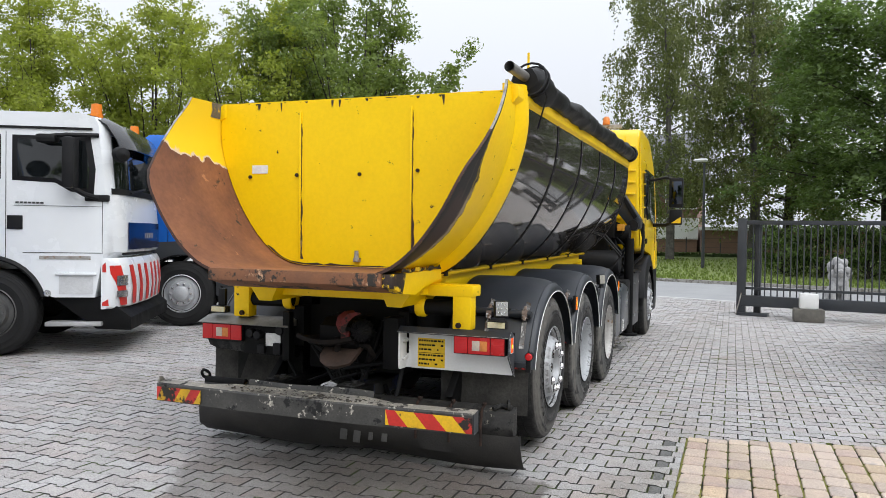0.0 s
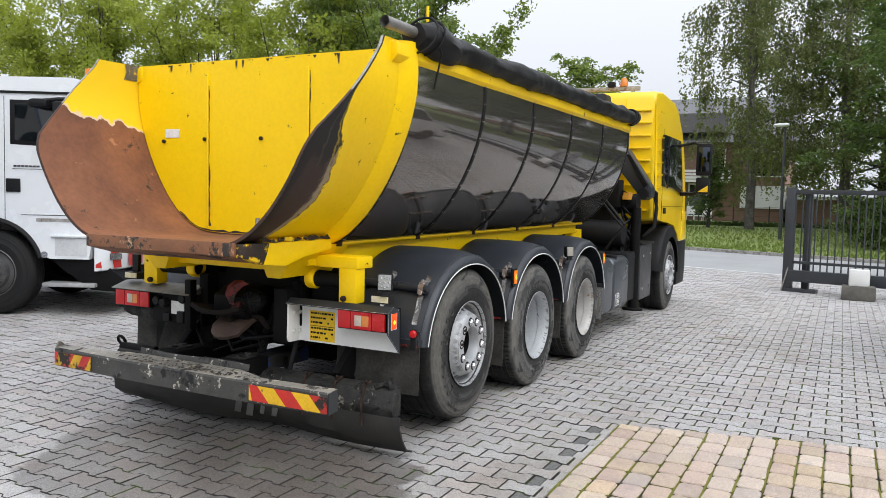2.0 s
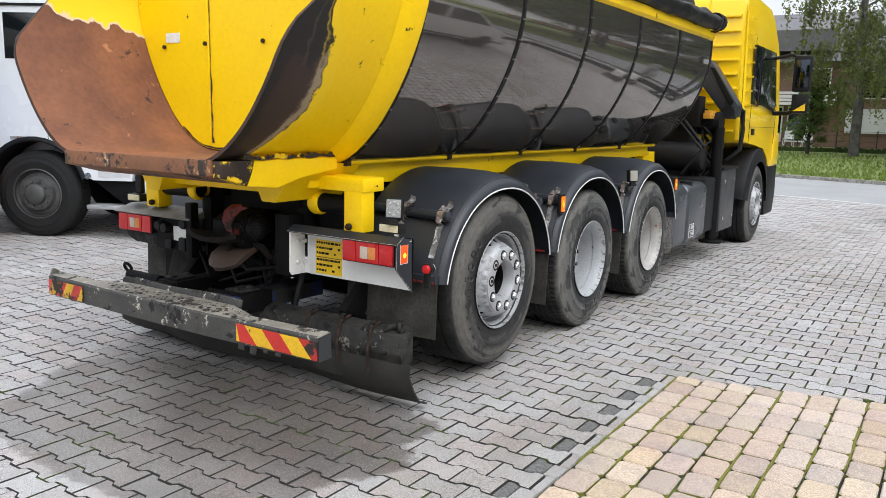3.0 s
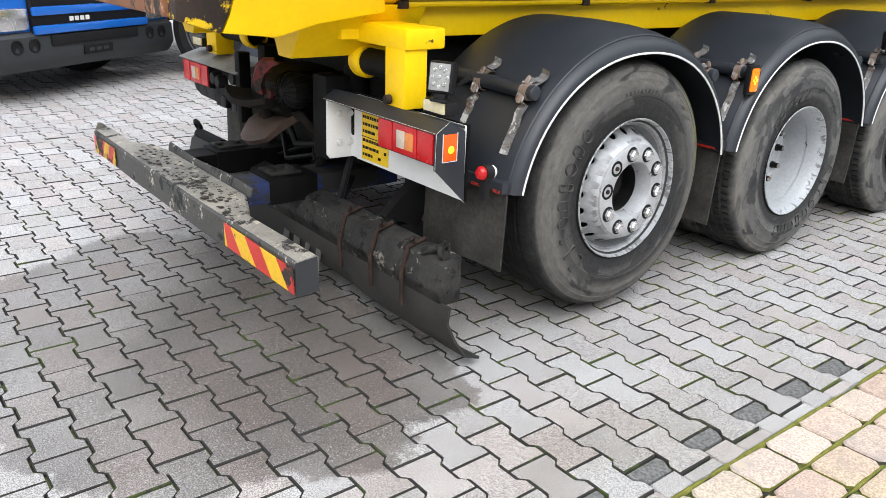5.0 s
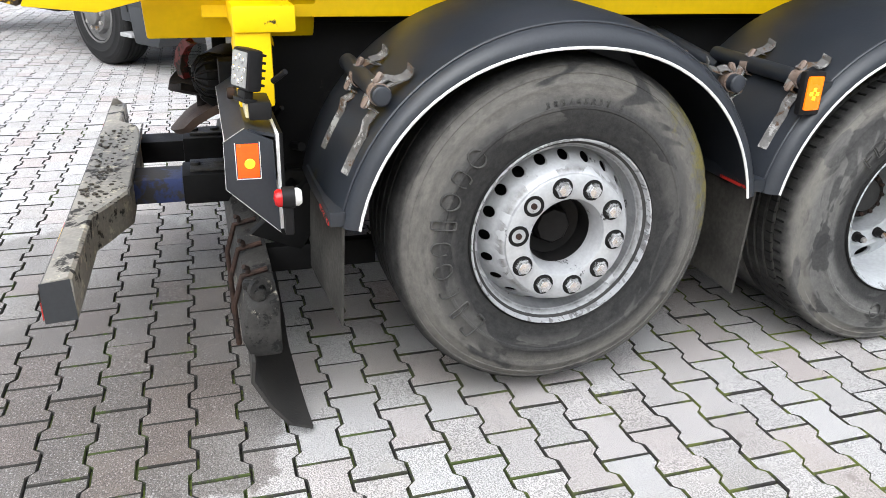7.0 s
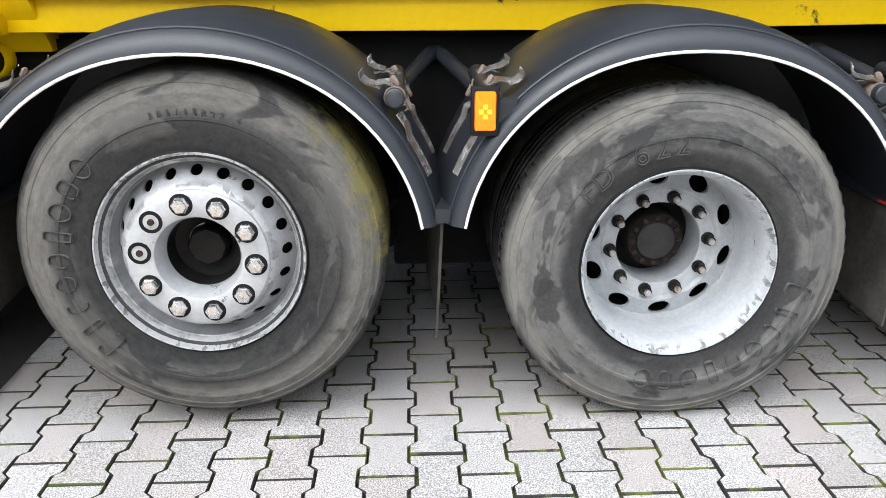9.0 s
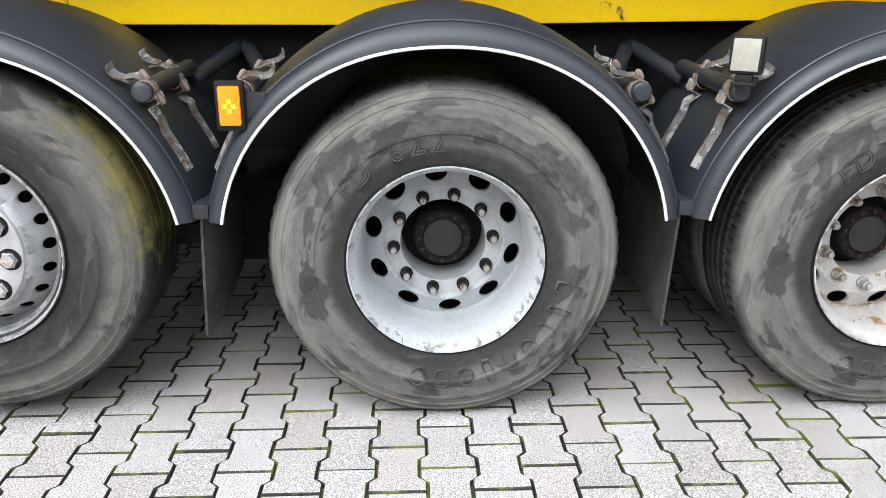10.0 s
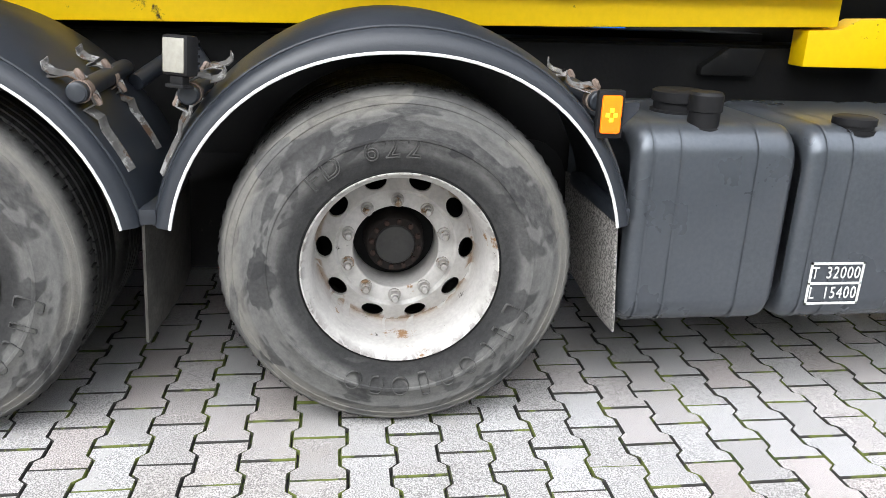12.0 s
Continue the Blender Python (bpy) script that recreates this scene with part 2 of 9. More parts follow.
        mx = n.new("ShaderNodeMixRGB")
        l.new(fine.outputs[0], mx.inputs[0])
        l.new(col, mx.inputs[1])
        mx.inputs[2].default_value = (*tone, 1)
        col = mx.outputs[0]
    l.new(col, p.inputs["Base Color"])


TYRE = tyre_material()
banded(TYRE, ((0.345, 0.500, (0.155, 0.153, 0.146), 0.36, 4.5, 0.013), (0.29, 0.335, (0.025, 0.025, 0.0255), 0.48, 5.0, 0.012),
              (0.36, 0.47, (0.030, 0.030, 0.031), 0.27, 4.0, 0.012), (0.455, 0.498, (0.20, 0.19, 0.17), 0.36, 5.0, 0.015), (0.502, 0.60, (0.007, 0.007, 0.0072), 0.9, 4.0, 0.008)), 0.05, 2.0)
TYRE_MOSSY = surf("weathered_tyre_rubber", (0.040, 0.040, 0.0402), (0.070, 0.069, 0.0675), 3.0, 0.68, 0.85, bump=0.4, bscale=90, grain=0.6, spec=0.15,
                  sdet=4.5)
banded(TYRE_MOSSY, ((0.412, 0.500, (0.165, 0.157, 0.143), 0.385, 4.0, 0.016), (0.29, 0.375, (0.018, 0.018, 0.0185), 0.50, 4.0, 0.02),
                    (0.35, 0.43, (0.09, 0.088, 0.084), 0.25, 5.0, 0.012), (0.502, 0.60, (0.007, 0.007, 0.0072), 0.9, 4.0, 0.008)), 0.04, 5.0)


def mossy_side(m):
    """Green-yellow moss dusting one side of the tyre's shoulder."""
    n, l = m.node_tree.nodes, m.node_tree.links
    p = n["Principled BSDF"]
    co = n.new("ShaderNodeTexCoord").outputs["Object"]
    dot = n.new("ShaderNodeVectorMath")
    dot.operation = "DOT_PRODUCT"
    dot.inputs[1].default_value = (0, 0.93, 0.37)
    l.new(co, dot.inputs[0])
    ns = n.new("ShaderNodeTexNoise")
    ns.inputs["Scale"].default_value, ns.inputs["Detail"].default_value, ns.inputs["Roughness"].default_value = 14.0, 8.0, 0.75
    l.new(co, ns.inputs["Vector"])
    add = n.new("ShaderNodeMath")
    add.operation = "MULTIPLY_ADD"
    l.new(ns.outputs["Fac"], add.inputs[0])
    add.inputs[1].default_value = 0.34
    l.new(dot.outputs["Value"], add.inputs[2])
    cut = n.new("ShaderNodeMapRange")
    cut.inputs["From Min"].default_value, cut.inputs["From Max"].default_value = 0.615, 0.675
    cut.inputs["To Max"].default_value = 0.85
    l.new(add.outputs[0], cut.inputs["Value"])
    mx = n.new("ShaderNodeMixRGB")
    l.new(cut.outputs[0], mx.inputs[0])
    l.new(p.inputs["Base Color"].links[0].from_socket, mx.inputs[1])
    mx.inputs[2].default_value = (0.165, 0.145, 0.05, 1)
    l.new(mx.outputs[0], p.inputs["Base Color"])


mossy_side(TYRE_MOSSY)


def rust_material():
    """The chute's inner face: bare rust, black smears, and yellow paint still holding along its upper rim."""
    m = surf("rusted_chute_steel", (0.26, 0.10, 0.045), (0.13, 0.050, 0.028), 1.6, 0.6, 0.8, bump=0.2, bscale=30, grain=0.5,
             spots=((0.03, 0.022, 0.018), 0.305, 3.0, 0.8), spot2=((0.38, 0.17, 0.08), 0.30, 5.0, 0.8))
    n, l = m.node_tree.nodes, m.node_tree.links
    p = n["Principled BSDF"]
    co = n.new("ShaderNodeTexCoord")
    sep = n.new("ShaderNodeSeparateXYZ")
    l.new(co.outputs["Object"], sep.inputs[0])
    edge = n.new("ShaderNodeTexNoise")
    edge.inputs["Scale"].default_value, edge.inputs["Detail"].default_value = 5.0, 7.0
    l.new(co.outputs["Object"], edge.inputs["Vector"])
    add = n.new("ShaderNodeMath")
    add.operation = "MULTIPLY_ADD"
    l.new(edge.outputs["Fac"], add.inputs[0])
    add.inputs[1].default_value = 0.28
    l.new(sep.outputs["Z"], add.inputs[2])
    cut = n.new("ShaderNodeMapRange")
    cut.inputs["From Min"].default_value, cut.inputs["From Max"].default_value = 2.235, 2.245
    # the paint holds lower down towards the gate
    slope = n.new("ShaderNodeMath")
    slope.operation = "MULTIPLY_ADD"
    l.new(sep.outputs["Y"], slope.inputs[0])
    slope.inputs[1].default_value = 0.17
    l.new(add.outputs[0], slope.inputs[2])
    lift_up = n.new("ShaderNodeMath")
    lift_up.inputs[1].default_value = 0.205
    l.new(slope.outputs[0], lift_up.inputs[0])
    l.new(lift_up.outputs[0], cut.inputs["Value"])
    primer = n.new("ShaderNodeMapRange")
    primer.inputs["From Min"].default_value, primer.inputs["From Max"].default_value = 2.222, 2.228
    l.new(lift_up.outputs[0], primer.inputs["Value"])
    under_coat = n.new("ShaderNodeMixRGB")
    l.new(primer.outputs[0], under_coat.inputs[0])
    l.new(p.inputs["Base Color"].links[0].from_socket, under_coat.inputs[1])
    under_coat.inputs[2].default_value = (0.62, 0.50, 0.38, 1)
    old = under_coat.outputs[0]
    mx = n.new("ShaderNodeMixRGB")
    l.new(cut.outputs[0], mx.inputs[0])
    l.new(old, mx.inputs[1])
    mx.inputs[2].default_value = (0.86, 0.58, 0.004, 1)
    l.new(mx.outputs[0], p.inputs["Base Color"])
    return m


RUST = rust_material()
SCORCHED = surf("scorched_flaking_paint", (0.012, 0.009, 0.008), (0.04, 0.022, 0.016), 5, 0.6, bump=0.5, spots=((0.88, 0.57, 0.004), 0.39, 8.0, 0.5), spot2=((0.35, 0.27, 0.13), 0.31, 9.0, 0.7))
WORN_EDGE = surf("scraped_rust_edge", (0.022, 0.014, 0.012), (0.075, 0.034, 0.024), 4, 0.7, bump=0.6, spots=((0.30, 0.22, 0.12), 0.31, 6, 0.6))


def paving_material(name, island, vary):
    """Grey concrete blocks, each its own tone, with a wet patch behind the truck."""
    m = surf(name, (0.51, 0.505, 0.503), (0.455, 0.451, 0.449), 1.1, 0.64, bump=0.9, bscale=230, grain=1.0, deep=0.50, spec=0.42, island=island, vary=vary, placed=True,
             spots=((0.41, 0.403, 0.395), 0.36, 5.1, 0.9), spot2=((0.31, 0.303, 0.295), 0.31, 9.0, 0.9))
    n, l = m.node_tree.nodes, m.node_tree.links
    p = n["Principled BSDF"]
    co = n.new("ShaderNodeNewGeometry")
    wob = n.new("ShaderNodeTexNoise")
    wob.inputs["Scale"].default_value, wob.inputs["Detail"].default_value, wob.inputs["Roughness"].default_value = 3.0, 12.0, 0.74
    l.new(co.outputs["Position"], wob.inputs["Vector"])
    warp = n.new("ShaderNodeVectorMath")
    warp.operation = "MULTIPLY_ADD"
    l.new(wob.outputs["Color"], warp.inputs[0])
    warp.inputs[1].default_value = (0.5, 0.5, 0)
    l.new(co.outputs["Position"], warp.inputs[2])
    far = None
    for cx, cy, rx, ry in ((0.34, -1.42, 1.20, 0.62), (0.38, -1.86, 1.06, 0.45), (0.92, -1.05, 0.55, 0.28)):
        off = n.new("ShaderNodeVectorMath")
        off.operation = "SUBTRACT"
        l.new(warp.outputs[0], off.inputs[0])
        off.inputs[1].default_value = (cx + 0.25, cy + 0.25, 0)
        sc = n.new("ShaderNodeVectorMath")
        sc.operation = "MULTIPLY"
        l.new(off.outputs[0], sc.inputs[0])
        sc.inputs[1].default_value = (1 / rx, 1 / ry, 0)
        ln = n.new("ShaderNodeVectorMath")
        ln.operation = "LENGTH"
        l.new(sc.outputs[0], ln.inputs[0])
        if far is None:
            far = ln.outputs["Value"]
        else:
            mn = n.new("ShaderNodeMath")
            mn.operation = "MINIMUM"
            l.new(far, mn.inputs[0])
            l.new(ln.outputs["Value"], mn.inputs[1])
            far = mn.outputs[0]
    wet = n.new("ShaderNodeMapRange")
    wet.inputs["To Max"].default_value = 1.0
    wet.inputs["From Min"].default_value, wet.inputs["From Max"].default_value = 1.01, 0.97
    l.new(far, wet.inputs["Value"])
    # broad brownish soiling, stretched along the way the trucks drive
    lane = n.new("ShaderNodeVectorMath")
    lane.operation = "MULTIPLY"
    lane.inputs[1].default_value = (1.0, 0.45, 1.0)
    l.new(co.outputs["Position"], lane.inputs[0])
    soil = n.new("ShaderNodeTexNoise")
    soil.inputs["Scale"].default_value, soil.inputs["Detail"].default_value, soil.inputs["Roughness"].default_value = 0.75, 9.0, 0.68
    l.new(lane.outputs[0], soil.inputs["Vector"])
    much = n.new("ShaderNodeMapRange")
    much.inputs["From Min"].default_value, much.inputs["From Max"].default_value, much.inputs["To Max"].default_value = 0.50, 0.68, 0.85
    l.new(soil.outputs["Fac"], much.inputs["Value"])
    soiled = n.new("ShaderNodeMixRGB")
    soiled.blend_type = "MULTIPLY"
    l.new(much.outputs[0], soiled.inputs[0])
    l.new(p.inputs["Base Color"].links[0].from_socket, soiled.inputs[1])
    soiled.inputs[2].default_value = (0.76, 0.73, 0.68, 1)
    old = soiled.outputs[0]
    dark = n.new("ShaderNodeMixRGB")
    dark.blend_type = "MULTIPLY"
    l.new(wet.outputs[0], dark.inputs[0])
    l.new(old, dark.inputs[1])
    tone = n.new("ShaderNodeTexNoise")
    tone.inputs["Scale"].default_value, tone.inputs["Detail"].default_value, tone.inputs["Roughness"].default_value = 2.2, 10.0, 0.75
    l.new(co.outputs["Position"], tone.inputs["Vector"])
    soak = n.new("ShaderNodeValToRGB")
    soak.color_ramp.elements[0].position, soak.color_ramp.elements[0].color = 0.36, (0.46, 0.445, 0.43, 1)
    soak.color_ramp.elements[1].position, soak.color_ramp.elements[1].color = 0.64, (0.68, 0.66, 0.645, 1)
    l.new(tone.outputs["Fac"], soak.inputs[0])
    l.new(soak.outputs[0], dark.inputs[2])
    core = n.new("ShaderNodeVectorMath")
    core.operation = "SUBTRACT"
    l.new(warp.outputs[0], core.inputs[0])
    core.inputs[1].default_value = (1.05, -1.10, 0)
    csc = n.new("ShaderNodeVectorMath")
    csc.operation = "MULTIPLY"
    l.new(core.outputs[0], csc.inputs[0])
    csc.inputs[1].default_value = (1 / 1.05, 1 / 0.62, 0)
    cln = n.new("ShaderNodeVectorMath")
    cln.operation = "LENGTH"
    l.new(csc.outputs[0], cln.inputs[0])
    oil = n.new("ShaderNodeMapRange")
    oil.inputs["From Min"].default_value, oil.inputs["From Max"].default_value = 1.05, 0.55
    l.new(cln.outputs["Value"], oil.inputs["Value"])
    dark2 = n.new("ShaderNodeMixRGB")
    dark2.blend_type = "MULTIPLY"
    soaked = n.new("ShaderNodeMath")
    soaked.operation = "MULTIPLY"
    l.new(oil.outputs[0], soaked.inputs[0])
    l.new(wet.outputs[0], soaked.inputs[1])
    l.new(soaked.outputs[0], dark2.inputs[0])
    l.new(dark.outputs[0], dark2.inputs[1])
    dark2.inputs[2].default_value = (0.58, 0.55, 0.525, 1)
    chip = n.new("ShaderNodeTexNoise")
    chip.inputs["Scale"].default_value, chip.inputs["Detail"].default_value, chip.inputs["Roughness"].default_value = 150.0, 3.0, 0.7
    l.new(co.outputs["Position"], chip.inputs["Vector"])
    fleck = n.new("ShaderNodeMapRange")
    fleck.inputs["From Min"].default_value, fleck.inputs["From Max"].default_value, fleck.inputs["To Max"].default_value = 0.56, 0.66, 0.75
    l.new(chip.outputs["Fac"], fleck.inputs["Value"])
    dull = n.new("ShaderNodeMapRange")
    dull.inputs["To Min"].default_value, dull.inputs["To Max"].default_value = 1.0, 0.75
    l.new(wet.outputs[0], dull.inputs["Value"])
    shown = n.new("ShaderNodeMath")
    shown.operation = "MULTIPLY"
    l.new(fleck.outputs[0], shown.inputs[0])
    l.new(dull.outputs[0], shown.inputs[1])
    grit = n.new("ShaderNodeMixRGB")
    l.new(shown.outputs[0], grit.inputs[0])
    l.new(dark2.outputs[0], grit.inputs[1])
    grit.inputs[2].default_value = (0.56, 0.55, 0.54, 1)
    l.new(grit.outputs[0], p.inputs["Base Color"])
    orgh = p.inputs["Roughness"].links[0].from_socket
    rm = n.new("ShaderNodeMixRGB")
    l.new(wet.outputs[0], rm.inputs[0])
    l.new(orgh, rm.inputs[1])
    rm.inputs[2].default_value = (0.42, 0.42, 0.42, 1)
    l.new(rm.outputs[0], p.inputs["Roughness"])
    return m


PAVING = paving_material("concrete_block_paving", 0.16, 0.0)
PAVING_SINGLE = paving_material("concrete_block", 0.0, 0.16)
JOINT = surf("mossy_joint_sand", (0.020, 0.019, 0.017), (0.014, 0.013, 0.012), 2.5, 0.95, bump=0.6, spots=((0.10, 0.135, 0.025), 0.44, 1.5, 0.95), spot2=((0.07, 0.095, 0.022), 0.40, 6.0, 0.95))
DIRTY_CONCRETE = surf("dirty_block_edge", (0.045, 0.043, 0.039), (0.028, 0.026, 0.024), 3.0, 0.95, bump=0.4, placed=True, spots=((0.055, 0.078, 0.02), 0.38, 1.9, 0.95))


def moss_along(m, y0, y1):
    """Fresh moss in the joints, thicker along the side of the yard that is less driven on."""
    n, l = m.node_tree.nodes, m.node_tree.links
    p = n["Principled BSDF"]
    co = n.new("ShaderNodeNewGeometry").outputs["Position"]
    sep = n.new("ShaderNodeSeparateXYZ")
    l.new(co, sep.inputs[0])
    ns = n.new("ShaderNodeTexNoise")
    ns.inputs["Scale"].default_value, ns.inputs["Detail"].default_value, ns.inputs["Roughness"].default_value = 5.0, 8.0, 0.7
    l.new(co, ns.inputs["Vector"])
    where = n.new("ShaderNodeMapRange")
    where.inputs["From Min"].default_value, where.inputs["From Max"].default_value = y0, y1
    l.new(sep.outputs["Y"], where.inputs["Value"])
    cut = n.new("ShaderNodeMapRange")
    cut.inputs["From Min"].default_value, cut.inputs["From Max"].default_value = 0.50, 0.56
    l.new(ns.outputs["Fac"], cut.inputs["Value"])
    both = n.new("ShaderNodeMath")
    both.operation = "MULTIPLY"
    l.new(where.outputs[0], both.inputs[0])
    l.new(cut.outputs[0], both.inputs[1])
    mx = n.new("ShaderNodeMixRGB")
    l.new(both.outputs[0], mx.inputs[0])
    l.new(p.inputs["Base Color"].links[0].from_socket, mx.inputs[1])
    mx.inputs[2].default_value = (0.115, 0.14, 0.03, 1)
    l.new(mx.outputs[0], p.inputs["Base Color"])


moss_along(DIRTY_CONCRETE, -0.8, 0.6)
COBBLE = surf("sandstone_setts", placed=True, c1=(0.64, 0.54, 0.44), c2=(0.56, 0.46, 0.41), scale=4.5, grain=0.9, deep=0.55, rough=0.85, bump=0.5, bscale=150, vary=0.2, spots=((0.50, 0.43, 0.345), 0.34, 5.2, 0.9), spot2=((0.42, 0.37, 0.33), 0.35, 9.0, 0.9))
COBBLE_REST = surf("sandstone_setts_beyond", placed=True, c1=(0.64, 0.54, 0.44), c2=(0.56, 0.46, 0.41), scale=4.5, grain=0.9, deep=0.55, rough=0.85, bump=0.5, bscale=150, island=0.2, spots=((0.50, 0.43, 0.345), 0.34, 5.2, 0.9), spot2=((0.42, 0.37, 0.33), 0.35, 9.0, 0.9))


def tinted(m, tint, amount, random_from, turn=7.31):
    """Some pieces lean towards another hue than their neighbours."""
    n, l = m.node_tree.nodes, m.node_tree.links
    p = n["Principled BSDF"]
    src = n.new("ShaderNodeObjectInfo").outputs["Random"] if random_from == "object" else n.new("ShaderNodeNewGeometry").outputs["Random Per Island"]
    spin = n.new("ShaderNodeMath")
    spin.operation = "MULTIPLY"
    spin.inputs[1].default_value = turn
    l.new(src, spin.inputs[0])
    wrap = n.new("ShaderNodeMath")
    wrap.operation = "FRACT"
    l.new(spin.outputs[0], wrap.inputs[0])
    pick = n.new("ShaderNodeMapRange")
    pick.inputs["From Min"].default_value, pick.inputs["From Max"].default_value, pick.inputs["To Max"].default_value = 0.45, 1.0, amount
    l.new(wrap.outputs[0], pick.inputs["Value"])
    mx = n.new("ShaderNodeMixRGB")
    mx.blend_type = "MULTIPLY"
    l.new(pick.outputs[0], mx.inputs[0])
    l.new(p.inputs["Base Color"].links[0].from_socket, mx.inputs[1])
    mx.inputs[2].default_value = (*tint, 1)
    l.new(mx.outputs[0], p.inputs["Base Color"])


tinted(COBBLE, (1.0, 0.82, 0.76), 0.45, "object")
tinted(COBBLE_REST, (1.0, 0.82, 0.76), 0.45, "island")
for stone, source in ((COBBLE, "object"), (COBBLE_REST, "island")):
    tinted(stone, (1.0, 0.95, 0.74), 0.7, source, 13.7)
    tinted(stone, (0.80, 0.86, 0.93), 0.6, source, 29.3)
SETT_EDGE = surf("mossy_sett_edge", (0.075, 0.066, 0.048), (0.04, 0.036, 0.028), 3.0, 0.95, bump=0.4, placed=True, spots=((0.15, 0.155, 0.022), 0.47, 5.0, 0.95))
MOSS = surf("joint_moss", (0.12, 0.125, 0.018), (0.20, 0.20, 0.035), 30, 0.95, bump=0.8, bscale=200, grain=0.8)
tinted(PAVING_SINGLE, (1.02, 0.93, 0.90), 0.8, "object")
tinted(PAVING, (1.02, 0.93, 0.90), 0.8, "island")
DARK_STONE = surf("dark_tar_filler", (0.19, 0.19, 0.185), (0.14, 0.14, 0.135), 14, 0.9, bump=0.9, bscale=80, grain=0.9, deep=0.4)
ASPHALT = surf("pale_worn_asphalt", (0.33, 0.335, 0.34), (0.29, 0.295, 0.30), 0.8, 0.85, bump=0.4, bscale=60)
GRASS_SOIL = surf("lawn_ground", (0.14, 0.19, 0.045), (0.19, 0.23, 0.065), 0.5, 0.95, bump=0.9, bscale=18)
LINE_WHITE = surf("white_road_line", (0.72, 0.72, 0.70), (0.6, 0.6, 0.58), 2, 0.8)
BRICK = surf("brown_brick_wall", (0.20, 0.12, 0.09), (0.25, 0.155, 0.115), 1.0, 0.9, bump=0.3, bscale=25)
ROOF = surf("grey_roof_tile", (0.14, 0.14, 0.15), (0.18, 0.18, 0.19), 1.2, 0.8, bump=0.5, bscale=12)
STATUE = surf("pale_cast_stone", (0.42, 0.42, 0.42), (0.28, 0.28, 0.28), 7, 0.9, bump=0.9, bscale=20)


def leaf_material(name, c1, c2):
    m = surf(name, c1, c2, 0.9, 0.55, bump=0.0, island=0.5)
    p = m.node_tree.nodes["Principled BSDF"]
    p.inputs["Subsurface Weight"].default_value = 0.0
    n, l = m.node_tree.nodes, m.node_tree.links
    tr = n.new("ShaderNodeBsdfTranslucent")
    tr.inputs["Color"].default_value = (c2[0] * 1.3, c2[1] * 1.4, c2[2], 1)
    ms = n.new("ShaderNodeMixShader")
    ms.inputs[0].default_value = 0.35
    l.new(p.outputs[0], ms.inputs[1])
    l.new(tr.outputs[0], ms.inputs[2])
    l.new(ms.outputs[0], n["Material Output"].inputs["Surface"])
    return m


LEAF_HORNBEAM = leaf_material("yellow_green_leaves", (0.125, 0.165, 0.020), (0.34, 0.385, 0.05))
LEAF_OAK = leaf_material("mid_green_leaves", (0.08, 0.12, 0.028), (0.22, 0.285, 0.06))
LEAF_BIRCH = leaf_material("birch_leaves", (0.07, 0.09, 0.03), (0.19, 0.215, 0.07))
LEAF_MAPLE = leaf_material("deep_green_leaves", (0.04, 0.072, 0.022), (0.14, 0.205, 0.055))
BARK = surf("grey_brown_bark", (0.03, 0.026, 0.021), (0.055, 0.046, 0.038), 6, 0.9, bump=0.9, bscale=20)
BIRCH_BARK = surf("birch_bark", (0.05, 0.045, 0.04), (0.15, 0.14, 0.13), 3, 0.85, bump=0.6, bscale=14)


